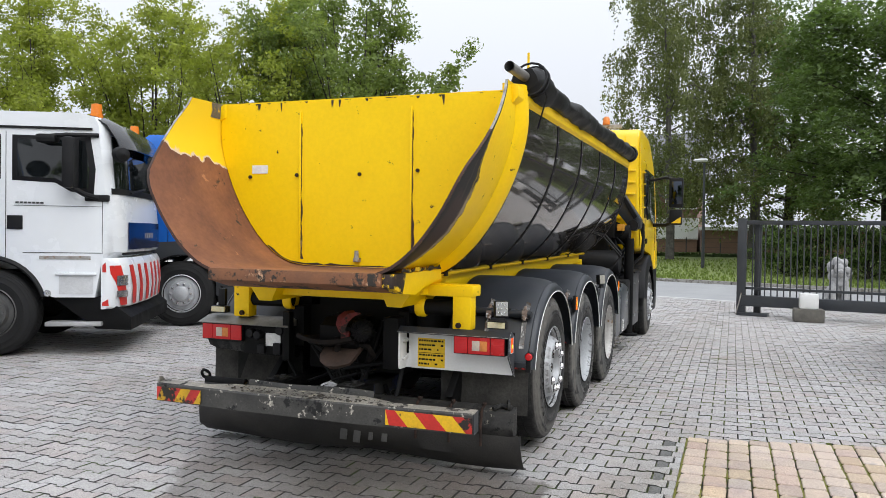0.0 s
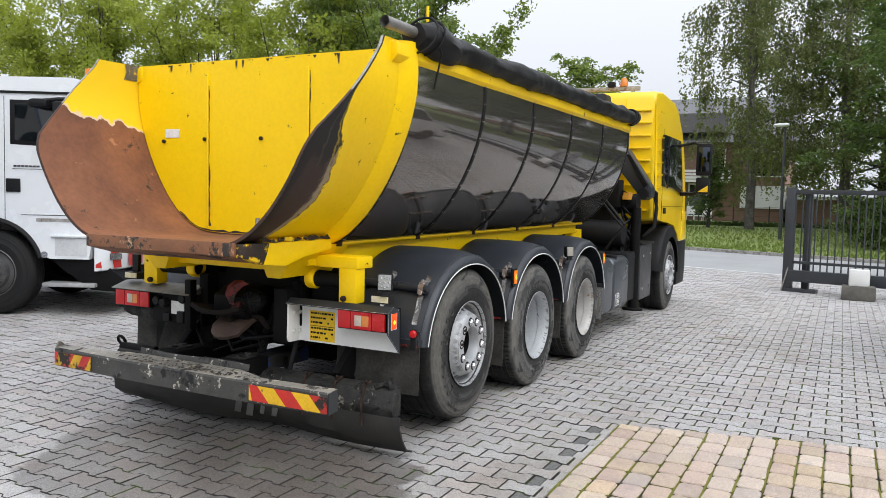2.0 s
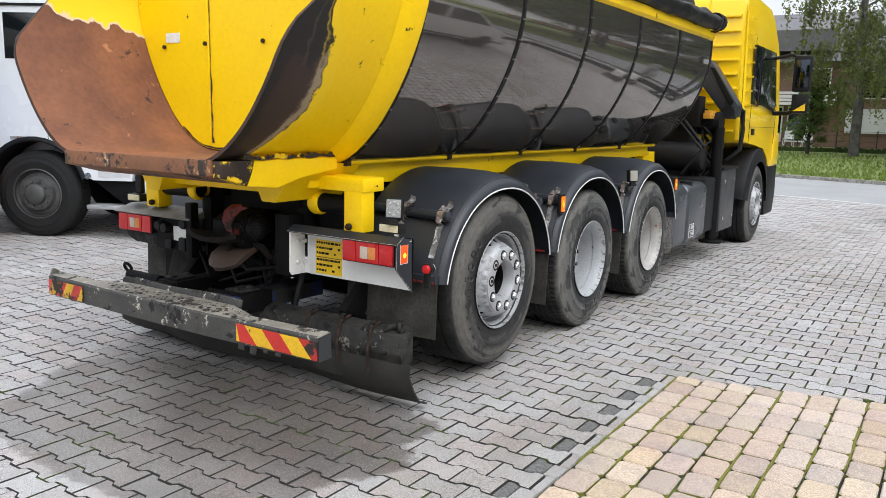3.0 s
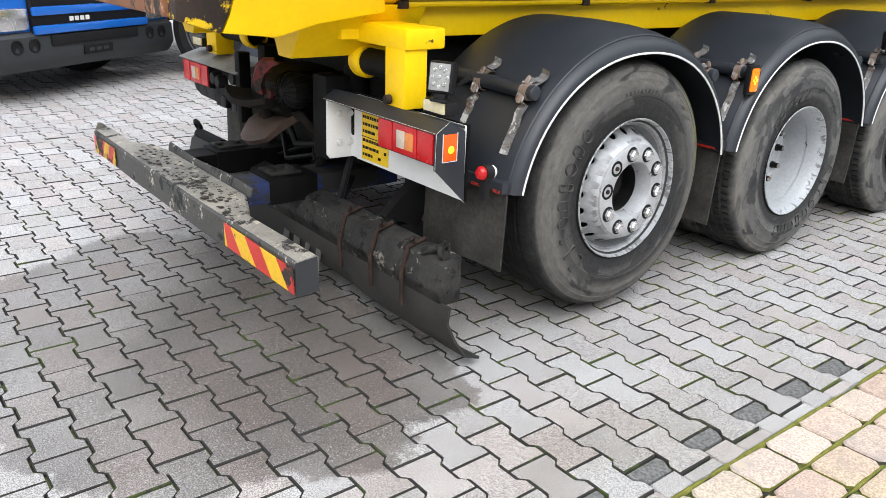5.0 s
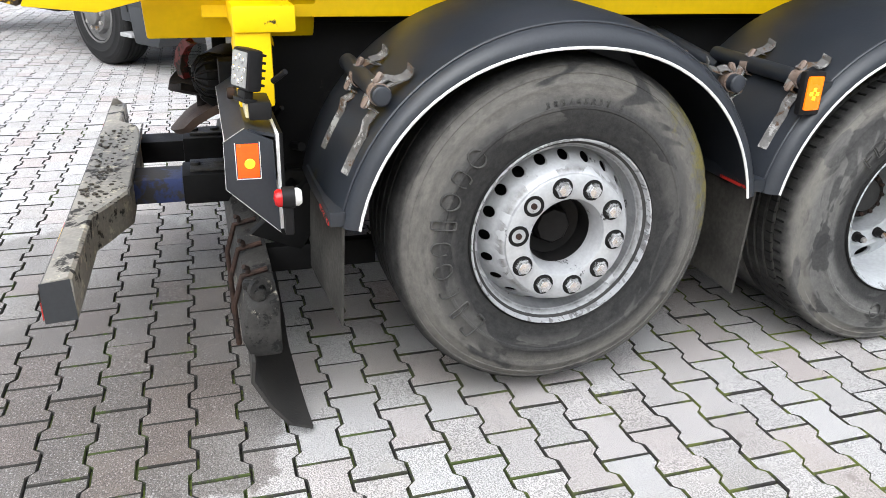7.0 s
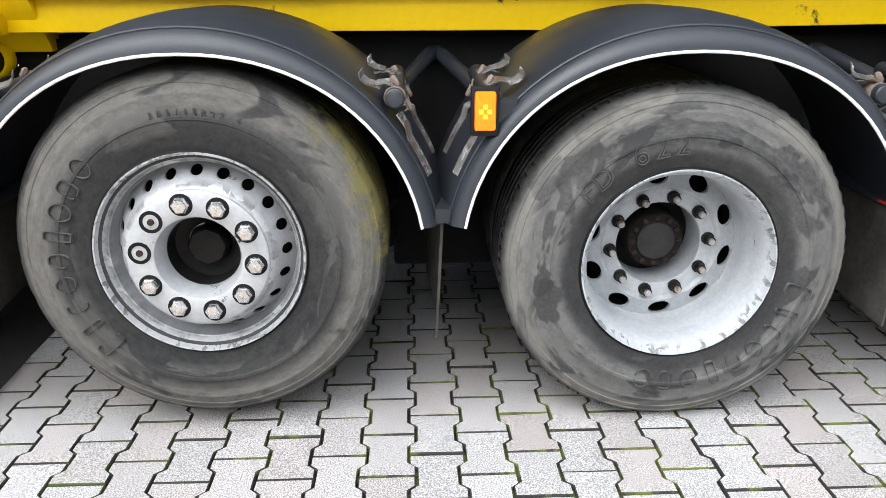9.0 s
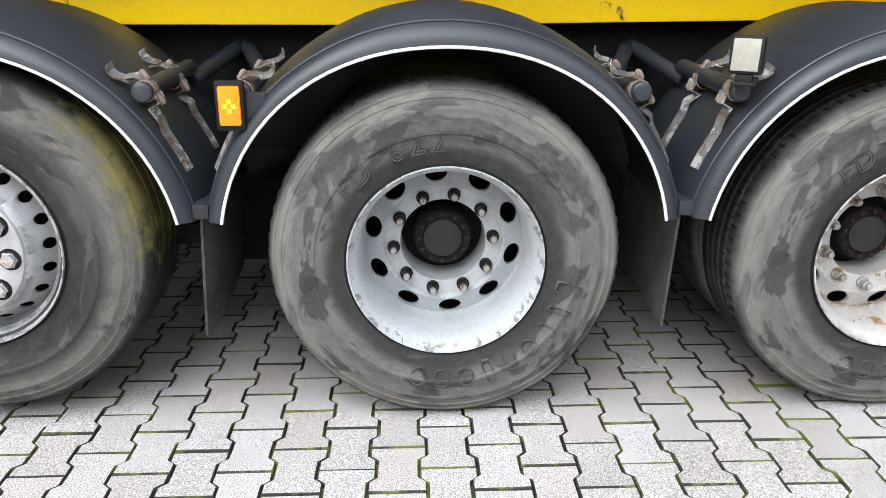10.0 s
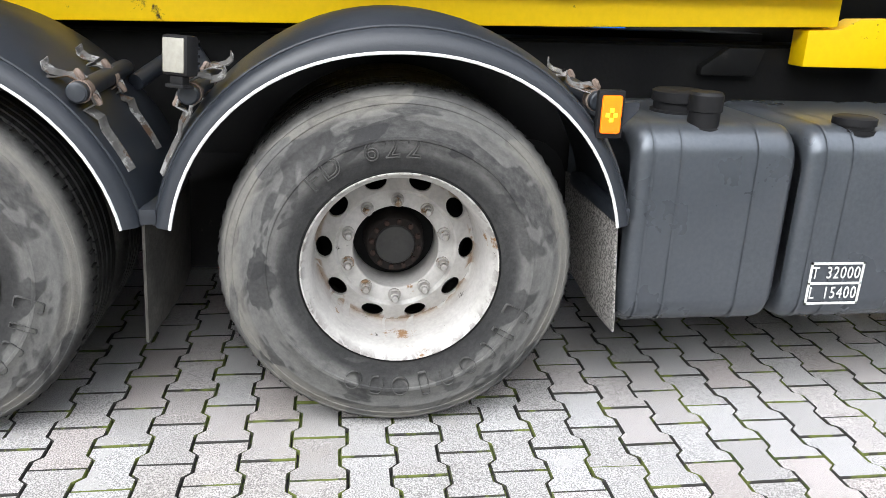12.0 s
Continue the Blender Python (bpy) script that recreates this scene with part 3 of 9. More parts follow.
# ---- building blocks ----
class Shape:
    """Collects the geometry of one mesh."""

    def __init__(self):
        self.bm = bmesh.new()

    def box(self, a, b, bevel=0.0, m=None, mi=0):
        g = bmesh.ops.create_cube(self.bm, size=1.0)["verts"]
        c, s = [(p + q) / 2 for p, q in zip(a, b)], [abs(q - p) for p, q in zip(a, b)]
        for v in g:
            v.co = Vector([c[i] + v.co[i] * s[i] for i in range(3)])
        faces = {f for v in g for f in v.link_faces}
        for f in faces:
            f.material_index = mi
        if bevel:
            r = bmesh.ops.bevel(self.bm, geom=list({e for v in g for e in v.link_edges}), offset=bevel, segments=2, affect="EDGES", profile=0.6)
            g = r["verts"]
        if m is not None:
            bmesh.ops.transform(self.bm, matrix=m, verts=list(g))
        return self

    def tube(self, pts, r, n=10, caps=True, mi=0):
        pts = [Vector(p) for p in pts]
        radii = r if isinstance(r, (list, tuple)) else [r] * len(pts)
        rings, side = [], None
        for i, p in enumerate(pts):
            d = (pts[min(i + 1, len(pts) - 1)] - pts[max(i - 1, 0)]).normalized()
            if side is None:
                side = d.orthogonal().normalized()
            side = (side - d * side.dot(d)).normalized()
            up = d.cross(side)
            rings.append([self.bm.verts.new(p + radii[i] * (math.cos(k * math.tau / n) * side + math.sin(k * math.tau / n) * up)) for k in range(n)])
        self.skin(rings, True, mi)
        if caps:
            for ring in (rings[0][::-1], rings[-1]):
                f = self.bm.faces.new(ring)
                f.material_index = mi
        return self

    def skin(self, rings, around, mi=0):
        for a, b in zip(rings, rings[1:]):
            for k in range(len(a) if around else len(a) - 1):
                j = (k + 1) % len(a)
                f = self.bm.faces.new((a[k], a[j], b[j], b[k]))
                f.material_index, f.smooth = mi, True

    def lathe(self, prof, n=48, m=None, mi=0, wave=None):
        """Turns a profile of (radius, along) round the x axis; wave(i, k) moves a radius."""
        rings = []
        for i, (r, a) in enumerate(prof):
            ring = []
            for k in range(n):
                t = k * math.tau / n
                q = r + (wave(i, k) if wave else 0.0)
                v = Vector((a, q * math.cos(t), q * math.sin(t)))
                ring.append(self.bm.verts.new(m @ v if m is not None else v))
            rings.append(ring)
        self.skin(rings, True, mi)
        return self

    def prism(self, poly, axis, a, b, mi=0, bevel=0.0):
        """A polygon in the two other axes, pushed along an axis from a to b."""
        def at(p, h):
            q = list(p)
            q.insert("xyz".index(axis), h)
            return Vector(q)
        lo, hi = [self.bm.verts.new(at(p, a)) for p in poly], [self.bm.verts.new(at(p, b)) for p in poly]
        fs = [self.bm.faces.new(lo[::-1]), self.bm.faces.new(hi)]
        for k in range(len(poly)):
            j = (k + 1) % len(poly)
            fs.append(self.bm.faces.new((lo[k], lo[j], hi[j], hi[k])))
        for f in fs:
            f.material_index = mi
        if bevel:
            bmesh.ops.recalc_face_normals(self.bm, faces=fs)
            bmesh.ops.bevel(self.bm, geom=list({e for f in fs for e in f.edges}), offset=bevel, segments=2, affect="EDGES", profile=0.6)
        return self

    def sheet(self, rows, thick=0.0, mi=0):
        """A grid of points as a smooth sheet, with thickness along its normals if given."""
        g = [[self.bm.verts.new(p) for p in row] for row in rows]
        self.skin(g, False, mi)
        if thick:
            fs = [f for v in {v for r in g for v in r} for f in v.link_faces]
            bmesh.ops.recalc_face_normals(self.bm, faces=list(set(fs)))
            bmesh.ops.solidify(self.bm, geom=list(set(fs)), thickness=thick)
        return self


def part(name, shape, material, parent=None, label="", flat=False):
    """Links a shape as one mesh object, under a thing or a part if given."""
    me = bpy.data.meshes.new(name)
    bm = shape.bm
    bmesh.ops.recalc_face_normals(bm, faces=bm.faces[:])
    bm.to_mesh(me)
    bm.free()
    for m in (material if isinstance(material, (list, tuple)) else [material]):
        me.materials.append(m)
    if not flat:
        me.shade_smooth()
        me.set_sharp_from_angle(angle=radians(35))
    ob = new(name, me)
    return under(ob, parent, label)


def under(ob, parent, label=""):
    if parent is not None:
        ob.parent = parent
        if parent.type == "EMPTY":
            ob.matrix_parent_inverse = Matrix.Translation(-Vector(parent.location))
    if label:
        tagged(ob, label)
    return ob


def thing(name, at, label, category, group="", kind=""):
    ob = new(name)
    ob.location = at
    ob.empty_display_size = 0.2
    return tagged(ob, label, category, group, kind)


def again(ob, parent, m, label=""):
    """Another object on the same mesh, in its parent's space."""
    o = ob.copy()
    scene.collection.objects.link(o)
    o.parent = parent
    o.matrix_parent_inverse = ob.matrix_parent_inverse.copy()
    o.matrix_basis = m
    if label:
        tagged(o, label)
    return o


def text_part(name, body, size, m, material, parent, depth=0.0015, hollow=0.0):
    """Raised lettering with the built-in font, as a mesh; hollow gives a raised bead along the letters' outlines alone."""
    cu = bpy.data.curves.new(name, "FONT")
    cu.body, cu.size, cu.extrude, cu.align_x, cu.align_y = body, size, depth, "CENTER", "CENTER"
    if hollow:
        cu.fill_mode, cu.extrude, cu.bevel_depth, cu.bevel_resolution, cu.resolution_u = "NONE", 0.0, hollow, 1, 4
    tmp = bpy.data.objects.new(name, cu)
    me = bpy.data.meshes.new_from_object(tmp)
    bpy.data.objects.remove(tmp)
    me.transform(m)
    me.materials.append(material)
    return under(new(name, me), parent)


# ---- setting: ground, road, lawn ----
def plate(name, pts, material, z, label, parent=None):
    s = Shape()
    s.bm.faces.new([s.bm.verts.new((x, y, z)) for x, y in pts])
    return tagged(part(name, s, material, parent), label, "ground", kind="structure")


YARD = (-13.0, 7.0, -7.0, 14.6)
ROAD_DIR = Vector((0.95, -0.31, 0)).normalized()
ROAD_NORMAL = Vector((0.31, 0.95, 0)).normalized()
ROAD_START = Vector((1.2, 14.6, 0))


def along_road(a, d):
    p = ROAD_START + float(a) * ROAD_DIR + float(d) * ROAD_NORMAL
    return (p.x, p.y)


plate("ground", [(-400, -400), (400, -400), (400, 500), (-400, 500)], GRASS_SOIL, -0.06, "level green ground reaching the horizon")
plate("paving_bed", [(-45, -45), (45, -45), (45, 0.5), along_road(45, 0), along_road(-46, 0)], JOINT, -0.016, "dark mossy sand bed under the yard paving")
for k, (x0, x1, y0, y1) in enumerate(((7.0, 45, -45, 1.0), (-45, 7.0, -45, -7.0), (-45, -13, -7, 27))):
    plate("pavement", [(x0, y0), (x1, y0), (x1, y1), (x0, y1)], PAVING, -0.004, "outer yard of grey concrete block paving")
plate("pavement", [(7.0, 1.0), (42.0, 1.0), along_road(6.1, 0)], PAVING, -0.004, "outer yard of grey concrete block paving")
plate("road", [along_road(-150, 0), along_road(150, 0), along_road(150, 7.0), along_road(-150, 7.0)], ASPHALT, -0.006, "pale worn asphalt road beyond the yard")
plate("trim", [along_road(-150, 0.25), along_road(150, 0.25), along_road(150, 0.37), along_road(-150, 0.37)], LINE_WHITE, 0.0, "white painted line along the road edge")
s = Shape()
for a in range(-60, 60):
    p, q = along_road(a + 0.01, 7.0), along_road(a + 0.99, 7.12)
    m = Matrix.Translation((*p, 0)) @ Matrix.Rotation(math.atan2(ROAD_DIR.y, ROAD_DIR.x), 4, "Z")
    s.box((0, 0, -0.05), (0.98, 0.13, 0.10), 0.012, m)
tagged(part("kerb", s, CONCRETE), "grey concrete kerb between road and lawn", "kerb", kind="structure")
s = Shape()
rows = []
for i, (d, z) in enumerate(((7.12, 0.08), (10, 0.12), (14, 0.22), (19, 0.35), (26, 0.55), (34, 0.68), (90, 0.8), (350, 1.0))):
    rows.append([(*along_road(a, d), z) for a in range(-300, 301, 20)])
s.sheet(rows)
tagged(part("lawn", s, GRASS_SOIL), "mown green lawn rising gently beyond the road", "lawn", kind="structure")


def lawn_z(y):
    return float(np.interp(y, [22, 25, 29, 34, 41, 49, 105], [0.08, 0.12, 0.22, 0.35, 0.55, 0.68, 0.8]))


def grass_tufts():
    rng = np.random.default_rng(5)
    n = 9000
    a, d = rng.uniform(-14, 16, n), 7.15 + 14 * rng.random(n) ** 1.6
    verts, faces = [], []
    for i in range(n):
        x, y = along_road(a[i], d[i])
        z = float(np.interp(d[i], [7.12, 10, 14, 19, 26], [0.08, 0.12, 0.22, 0.35, 0.55]))
        w, h, t = 0.03 + 0.03 * rng.random(), 0.06 + 0.09 * rng.random(), rng.random() * 6.28
        c, q = math.cos(t) * w, math.sin(t) * w
        k = len(verts)
        verts += [(x - c, y - q, z - 0.01), (x + c, y + q, z - 0.01), (x + rng.normal(0, 0.03), y + rng.normal(0, 0.03), z + h)]
        faces.append((k, k + 1, k + 2))
    me = bpy.data.meshes.new("grass")
    me.from_pydata(verts, [], faces)
    me.materials.append(leaf_material("grass_blades", (0.15, 0.21, 0.04), (0.21, 0.27, 0.07)))
    tagged(new("grass", me), "short green grass blades on the lawn", "grass", kind="stuff")


grass_tufts()


# ---- setting: trees ----
def tree(name, at, height, crown, spread, material, bark, label, seed, leaves=9000, leaf=0.10, trunk=0.16, low=0.3, tips=190, category="tree", clump=0.055, habit="round"):
    """A tapered trunk with limbs and twigs, and a crown of small leaves along them. Habits: round (leaves in flat layers),
    fan (many thin stems rising from low down) and weeping (leaves on hanging strands)."""
    rng = np.random.default_rng(seed)
    t = thing(name, at, label, category)
    base = Vector(at)
    s = Shape()
    lean = Vector((rng.normal(0, 0.03), rng.normal(0, 0.03), 0)) * height
    top = 0.80 if habit == "fan" else 0.92
    spine = [base + lean * (k / 6) ** 2 + Vector((rng.normal(0, 0.02 * height / 6), rng.normal(0, 0.02 * height / 6), 0)) * (k > 0) + Vector((0, 0, height * top * k / 6)) for k in range(7)]
    s.tube(spine, [trunk * (1.15 - (0.18 if habit == "fan" else 0.16) * k) for k in range(7)], 8)
    ends = []
    limbs = 30 if habit == "fan" else 26
    for i in range(limbs):
        az = i * 2.4 + rng.normal(0, 0.4)
        d = Vector((math.cos(az), math.sin(az), 0))
        if habit == "fan":
            f = low + 0.34 * (i + rng.random()) / limbs
            p0 = spine[0].lerp(spine[6], f)
            lift = radians(8 + 74 * ((i * 0.618 + 0.2 * rng.random()) % 1.0))
            reach = 0.8 + 0.3 * rng.random()
            out, rise_to = crown * math.cos(lift) * reach, height * (0.42 + 0.56 * math.sin(lift) * reach)
            p2 = base + d * out + Vector((0, 0, max(rise_to, p0.z - base.z + 0.3)))
            p1 = p0.lerp(p2, 0.5) + d * 0.10 * crown + Vector((0, 0, rng.normal(0, 0.12)))
            r = 0.034
        else:
            f = low + (0.95 - low) * (i + rng.random()) / limbs
            k = min(int(f * 6), 5)
            p0 = spine[k].lerp(spine[k + 1], f * 6 - k)
            reach = crown * math.sqrt(max(0.05, 1 - ((f - low) / (1.02 - low)) ** 2.2)) * (0.75 + 0.45 * rng.random())
            up = spread * (0.35 + 0.7 * rng.random())
            p1 = p0 + d * reach * 0.5 + Vector((0, 0, reach * up * 0.55))
            p2 = p0 + d * reach + Vector((rng.normal(0, 0.2), rng.normal(0, 0.2), reach * (up * 0.8 - (0.35 if habit == "weeping" else 0.0))))
            r = trunk * 0.30 * (1.1 - f)
        s.tube([p0, p1, p2], [r + 0.012, r * 0.6 + 0.008, 0.005], 5, False)
        for _ in range(max(3, tips // limbs)):
            g = 0.22 + 0.82 * rng.random() ** 0.7
            q = (p0.lerp(p1, g * 2) if g < 0.5 else p1.lerp(p2, min(1.08, g * 2 - 1)))
            way = Vector((rng.normal(0, 1), rng.normal(0, 1), rng.normal(0, 0.7)))
            if habit == "fan":
                way = way * 0.75 + (p2 - p0).normalized() * 0.5
            e = q + way * (0.24 * crown * (0.4 + 0.6 * rng.random()))
            s.tube([q, e], [0.009, 0.003], 3, False)
            ends.append(e)
            if habit == "fan":
                ends.append(q.lerp(e, 0.55))
    part("trunk", s, bark, t)
    ends = np.array([tuple(e) for e in ends])
    c = ends[rng.integers(0, len(ends), leaves)]
    sig = crown * clump
    if habit == "weeping":
        # each twig carries a few strands that hang straight down
        strand = rng.integers(0, 4, leaves)
        hang = rng.random(leaves) ** 1.2 * (0.5 + 0.45 * strand)
        turn = (c[:, 0] * 37.0 + strand * 1.7)
        off = np.stack([np.cos(turn) * sig * 1.3 + rng.normal(0, 0.045, leaves), np.sin(turn) * sig * 1.3 + rng.normal(0, 0.045, leaves), 0.1 - hang], 1)
        tilt = 1.6
    elif habit == "fan":
        off = rng.normal(0, 1, (leaves, 3)) * np.array([sig, sig, sig * 0.75])
        tilt = 0.8
    else:
        off = rng.normal(0, 1, (leaves, 3)) * np.array([sig * 1.35, sig * 1.35, sig * 0.5])
        off[:, 2] -= (off[:, 0] ** 2 + off[:, 1] ** 2) / (6 * sig)
        tilt = 0.45
    c = c + off
    u = rng.normal(0, 1, (leaves, 3)) * np.array([1.0, 1.0, tilt])
    u /= np.linalg.norm(u, axis=1)[:, None]
    w = np.cross(u, rng.normal(0, 1, (leaves, 3)) * np.array([tilt, tilt, 1.0]))
    w /= np.linalg.norm(w, axis=1)[:, None]
    ln = leaf * rng.uniform(0.6, 1.25, leaves)[:, None]
    v = np.stack([c - u * ln, c + w * ln * 0.55, c + u * ln, c - w * ln * 0.55], 1).reshape(-1, 3)
    me = bpy.data.meshes.new("crown")
    idx = np.arange(leaves * 4).reshape(-1, 4)
    me.from_pydata(v.tolist(), [], idx.tolist())
    me.materials.append(material)
    under(new("crown", me), t)
    return t


tree("hornbeam_tree", (-11.5, 15.5, 0.0), 9.0, 3.6, 0.9, LEAF_HORNBEAM, BARK, "leafy yellow-green hornbeam behind the parked trucks", 11, 34000, 0.066, 0.10, low=0.10, tips=300, clump=0.042, habit="fan")
tree("hornbeam_tree", (-15.5, 15.0, 0.0), 9.6, 3.9, 0.9, LEAF_HORNBEAM, BARK, "leafy yellow-green hornbeam behind the white truck", 12, 38000, 0.066, 0.10, low=0.10, tips=300, clump=0.042, habit="fan")
tree("hornbeam_tree", (-19.5, 13.0, 0.0), 9.6, 4.0, 0.8, LEAF_HORNBEAM, BARK, "broad yellow-green tree at the edge of the yard", 17, 42000, 0.066, 0.10, low=0.10, tips=300, clump=0.042, habit="fan")
tree("oak_tree", (-8.6, 16.5, 0.0), 10.2, 3.2, 0.75, LEAF_OAK, BARK, "tall airy green tree behind the tipper body", 13, 30000, 0.068, 0.11, low=0.12, tips=300, clump=0.042, habit="fan")
tree("oak_tree", (-11.3, 18.0, 0.0), 10.4, 3.2, 0.9, LEAF_OAK, BARK, "dense green tree behind the tipper body", 18, 26000, 0.068, 0.11, low=0.12, tips=270, clump=0.042, habit="fan")
tree("maple_tree", (-8.0, 33.0, 0.4), 8.6, 2.8, 0.7, LEAF_OAK, BARK, "small round green tree across the road", 14, 14000, 0.10, low=0.3)
tree("birch_tree", (-0.6, 36.0, lawn_z(36)), 16.5, 2.9, 0.5, LEAF_BIRCH, BIRCH_BARK, "tall weeping birch on the lawn across the road", 15, 40000, 0.078, 0.20, low=0.16, tips=600, habit="weeping")
tree("birch_tree", (3.4, 38.0, lawn_z(38)), 17.5, 3.2, 0.5, LEAF_BIRCH, BIRCH_BARK, "tall weeping birch beside the street lamp", 16, 42000, 0.078, 0.24, low=0.16, tips=600, habit="weeping")
tree("maple_tree", (8.0, 28.5, lawn_z(28)), 11.5, 4.6, 0.55, LEAF_MAPLE, BARK, "large dense maple behind the sliding gate", 21, 44000, 0.105, 0.22, low=0.20, tips=330, clump=0.06)
tree("maple_tree", (11.5, 25.5, lawn_z(25)), 11.0, 4.6, 0.55, LEAF_MAPLE, BARK, "broad dark green maple beyond the gate", 22, 44000, 0.105, 0.22, low=0.20, tips=330, clump=0.06)
tree("maple_tree", (14.5, 31.0, lawn_z(31)), 13.0, 5.0, 0.6, LEAF_MAPLE, BARK, "tall dark maple in the row beyond the gate", 23, 34000, 0.115, 0.26, low=0.2, tips=360)
tree("maple_tree", (5.2, 40.0, lawn_z(40)), 13.0, 4.4, 0.6, LEAF_MAPLE, BARK, "tall maple with brownish leaves by the house", 24, 34000, 0.11, 0.26, low=0.12, tips=360)
tree("ivy_bush", (-2.6, 36.5, lawn_z(36)), 3.6, 0.75, 1.2, LEAF_MAPLE, BARK, "slim upright green bush on the lawn", 25, 7000, 0.06, 0.08, low=0.08, tips=260, category="bush", clump=0.09)
for k, (x, y) in enumerate(((4.2, 26.4), (5.5, 25.6), (6.9, 25.0), (8.4, 24.4))):
    tree("bush", (x, y, lawn_z(y)), 1.9 + 0.2 * (k % 2), 1.1, 0.8, LEAF_MAPLE, BARK, "dark green shrub on the lawn beyond the gate", 60 + k, 6000, 0.055, 0.05, low=0.03, tips=200, category="bush", clump=0.08)
for k, (x, y, h) in enumerate(((17, -8, 9), (20, -1, 10), (19, 6, 9), (21, 13, 11), (14, -16, 9), (5, -22, 10), (-8, -22, 10), (23, 21, 11))):
    tree("maple_tree", (x, y, 0.0), h, 4.0, 0.7, LEAF_OAK, BARK, "green tree along the edge of the yard", 40 + k, 12000, 0.22, 0.2, low=0.12, tips=260)


# ---- setting: house, wall, lamp, gate ----
def house():
    t = thing("house", (-6, 46, 0.6), "brown brick house with grey tiled roof and white balcony", "house")
    s = Shape()
    s.box((-16, 46, 0.4), (0.3, 56, 5.6))
    part("wall", s, BRICK, t)
    s = Shape()
    s.prism([(45.2, 5.4), (56.8, 5.4), (51, 8.8)], "x", -16.6, 0.8)
    part("roof", s, ROOF, t, "grey tiled saddle roof")
    s = Shape()
    s.prism([(45.15, 6.0), (46.6, 6.0), (46.6, 7.2), (45.4, 7.2)], "x", -6.5, -3.0)
    part("dormer", s, surf("dormer_cladding", (0.09, 0.085, 0.085)), t, "dark clad dormer")
    s = Shape()
    for z in (3.15, 3.35, 3.55):
        s.box((-8.5, 45.0, z), (-2.6, 45.06, z + 0.15))
    s.box((-8.5, 45.0, 2.95), (-2.6, 46.0, 3.1))
    part("balcony", s, WHITE_PAINT, t, "white slatted balcony rail")
    for x0, x1, z0, z1, m in ((-2.1, 0.3, 1.5, 2.7, WHITE_PAINT), (-7.6, -5.6, 0.9, 2.8, GLASS_DARK), (-5.2, -4.2, 0.9, 2.8, GLASS_DARK), (-7.6, -6.4, 3.3, 5.0, GLASS_DARK), (-4.6, -3.2, 3.3, 5.0, GLASS_DARK), (-1.6, 0.2, 3.4, 4.8, GLASS_DARK)):
        s = Shape()
        s.box((x0, 45.93, z0), (x1, 45.99, z1))
        w = part("window", s, m, t)
        s = Shape()
        for a, b in (((x0 - 0.08, z0 - 0.08), (x1 + 0.08, z0)), ((x0 - 0.08, z1), (x1 + 0.08, z1 + 0.08)), ((x0 - 0.08, z0), (x0, z1)), ((x1, z0), (x1 + 0.08, z1))):
            s.box((a[0], 45.9, a[1]), (b[0], 45.985, b[1]))
        part("window_frame", s, WHITE_PAINT, w)
    s = Shape()
    s.tube([(-5.5, 51, 8.6), (-5.5, 51, 10.2)], 0.03, 6)
    s.tube([(-5.9, 51, 9.9), (-5.1, 51, 9.9)], 0.02, 6)
    part("aerial", s, GALV, t)


house()


def garden_wall():
    t = thing("garden_wall", (8, 44, 0.6), "low brown brick building with a white flat roof edge", "wall")
    s = Shape()
    s.box((0.6, 44.5, 0.4), (26, 52, 2.0))
    part("wall", s, BRICK, t)
    s = Shape()
    s.box((0.5, 44.3, 2.0), (26.2, 52.2, 2.2))
    part("coping", s, WHITE_PAINT, t, "white roof edge board")


garden_wall()


def low_fence():
    t = thing("fence", (0, 39.5, lawn_z(39)), "thin dark wire fence along the lawn", "fence")
    for k in range(-6, 8):
        s = Shape()
        s.tube([(k * 1.8, 39.8, 0.3), (k * 1.8, 39.8, 1.55)], 0.03, 6)
        part("post", s, GATE_GREY, t)
    s = Shape()
    for z in (0.7, 1.0, 1.3, 1.5):
        s.tube([(-11, 39.8, z), (13, 39.8, z)], 0.008, 4)
    part("wire", s, GATE_GREY, t)
    s = Shape()
    rng = random.Random(3)
    for k in range(240):
        x = -11 + k * 0.1
        s.box((x, 39.4 + rng.uniform(0, 0.1), 0.3), (x + 0.13, 39.6, 0.62 + rng.uniform(0, 0.12)))
    tagged(part("hedge", s, LEAF_MAPLE), "low dark clipped hedge along the lawn", "hedge", kind="stuff")


low_fence()


def garden_chair(x, y):
    z = lawn_z(y)
    t = thing("garden_chair", (x, y, z), "white garden chair on the lawn by the house", "chair", "garden chairs")
    s = Shape()
    s.box((x - 0.25, y - 0.25, z + 0.42), (x + 0.25, y + 0.25, z + 0.46))
    part("seat", s, WHITE_PAINT, t)
    s = Shape()
    s.box((x - 0.25, y + 0.2, z + 0.46), (x + 0.25, y + 0.25, z + 0.9))
    part("backrest", s, WHITE_PAINT, t)
    for dx in (-0.22, 0.22):
        for dy in (-0.22, 0.22):
            s = Shape()
            s.tube([(x + dx * 1.15, y + dy * 1.15, z - 0.02), (x + dx, y + dy, z + 0.43)], 0.02, 6)
            part("leg", s, WHITE_PAINT, t)


for gx, gy in ((-4.6, 43.0), (-3.7, 43.4), (-7.2, 43.2)):
    garden_chair(gx, gy)


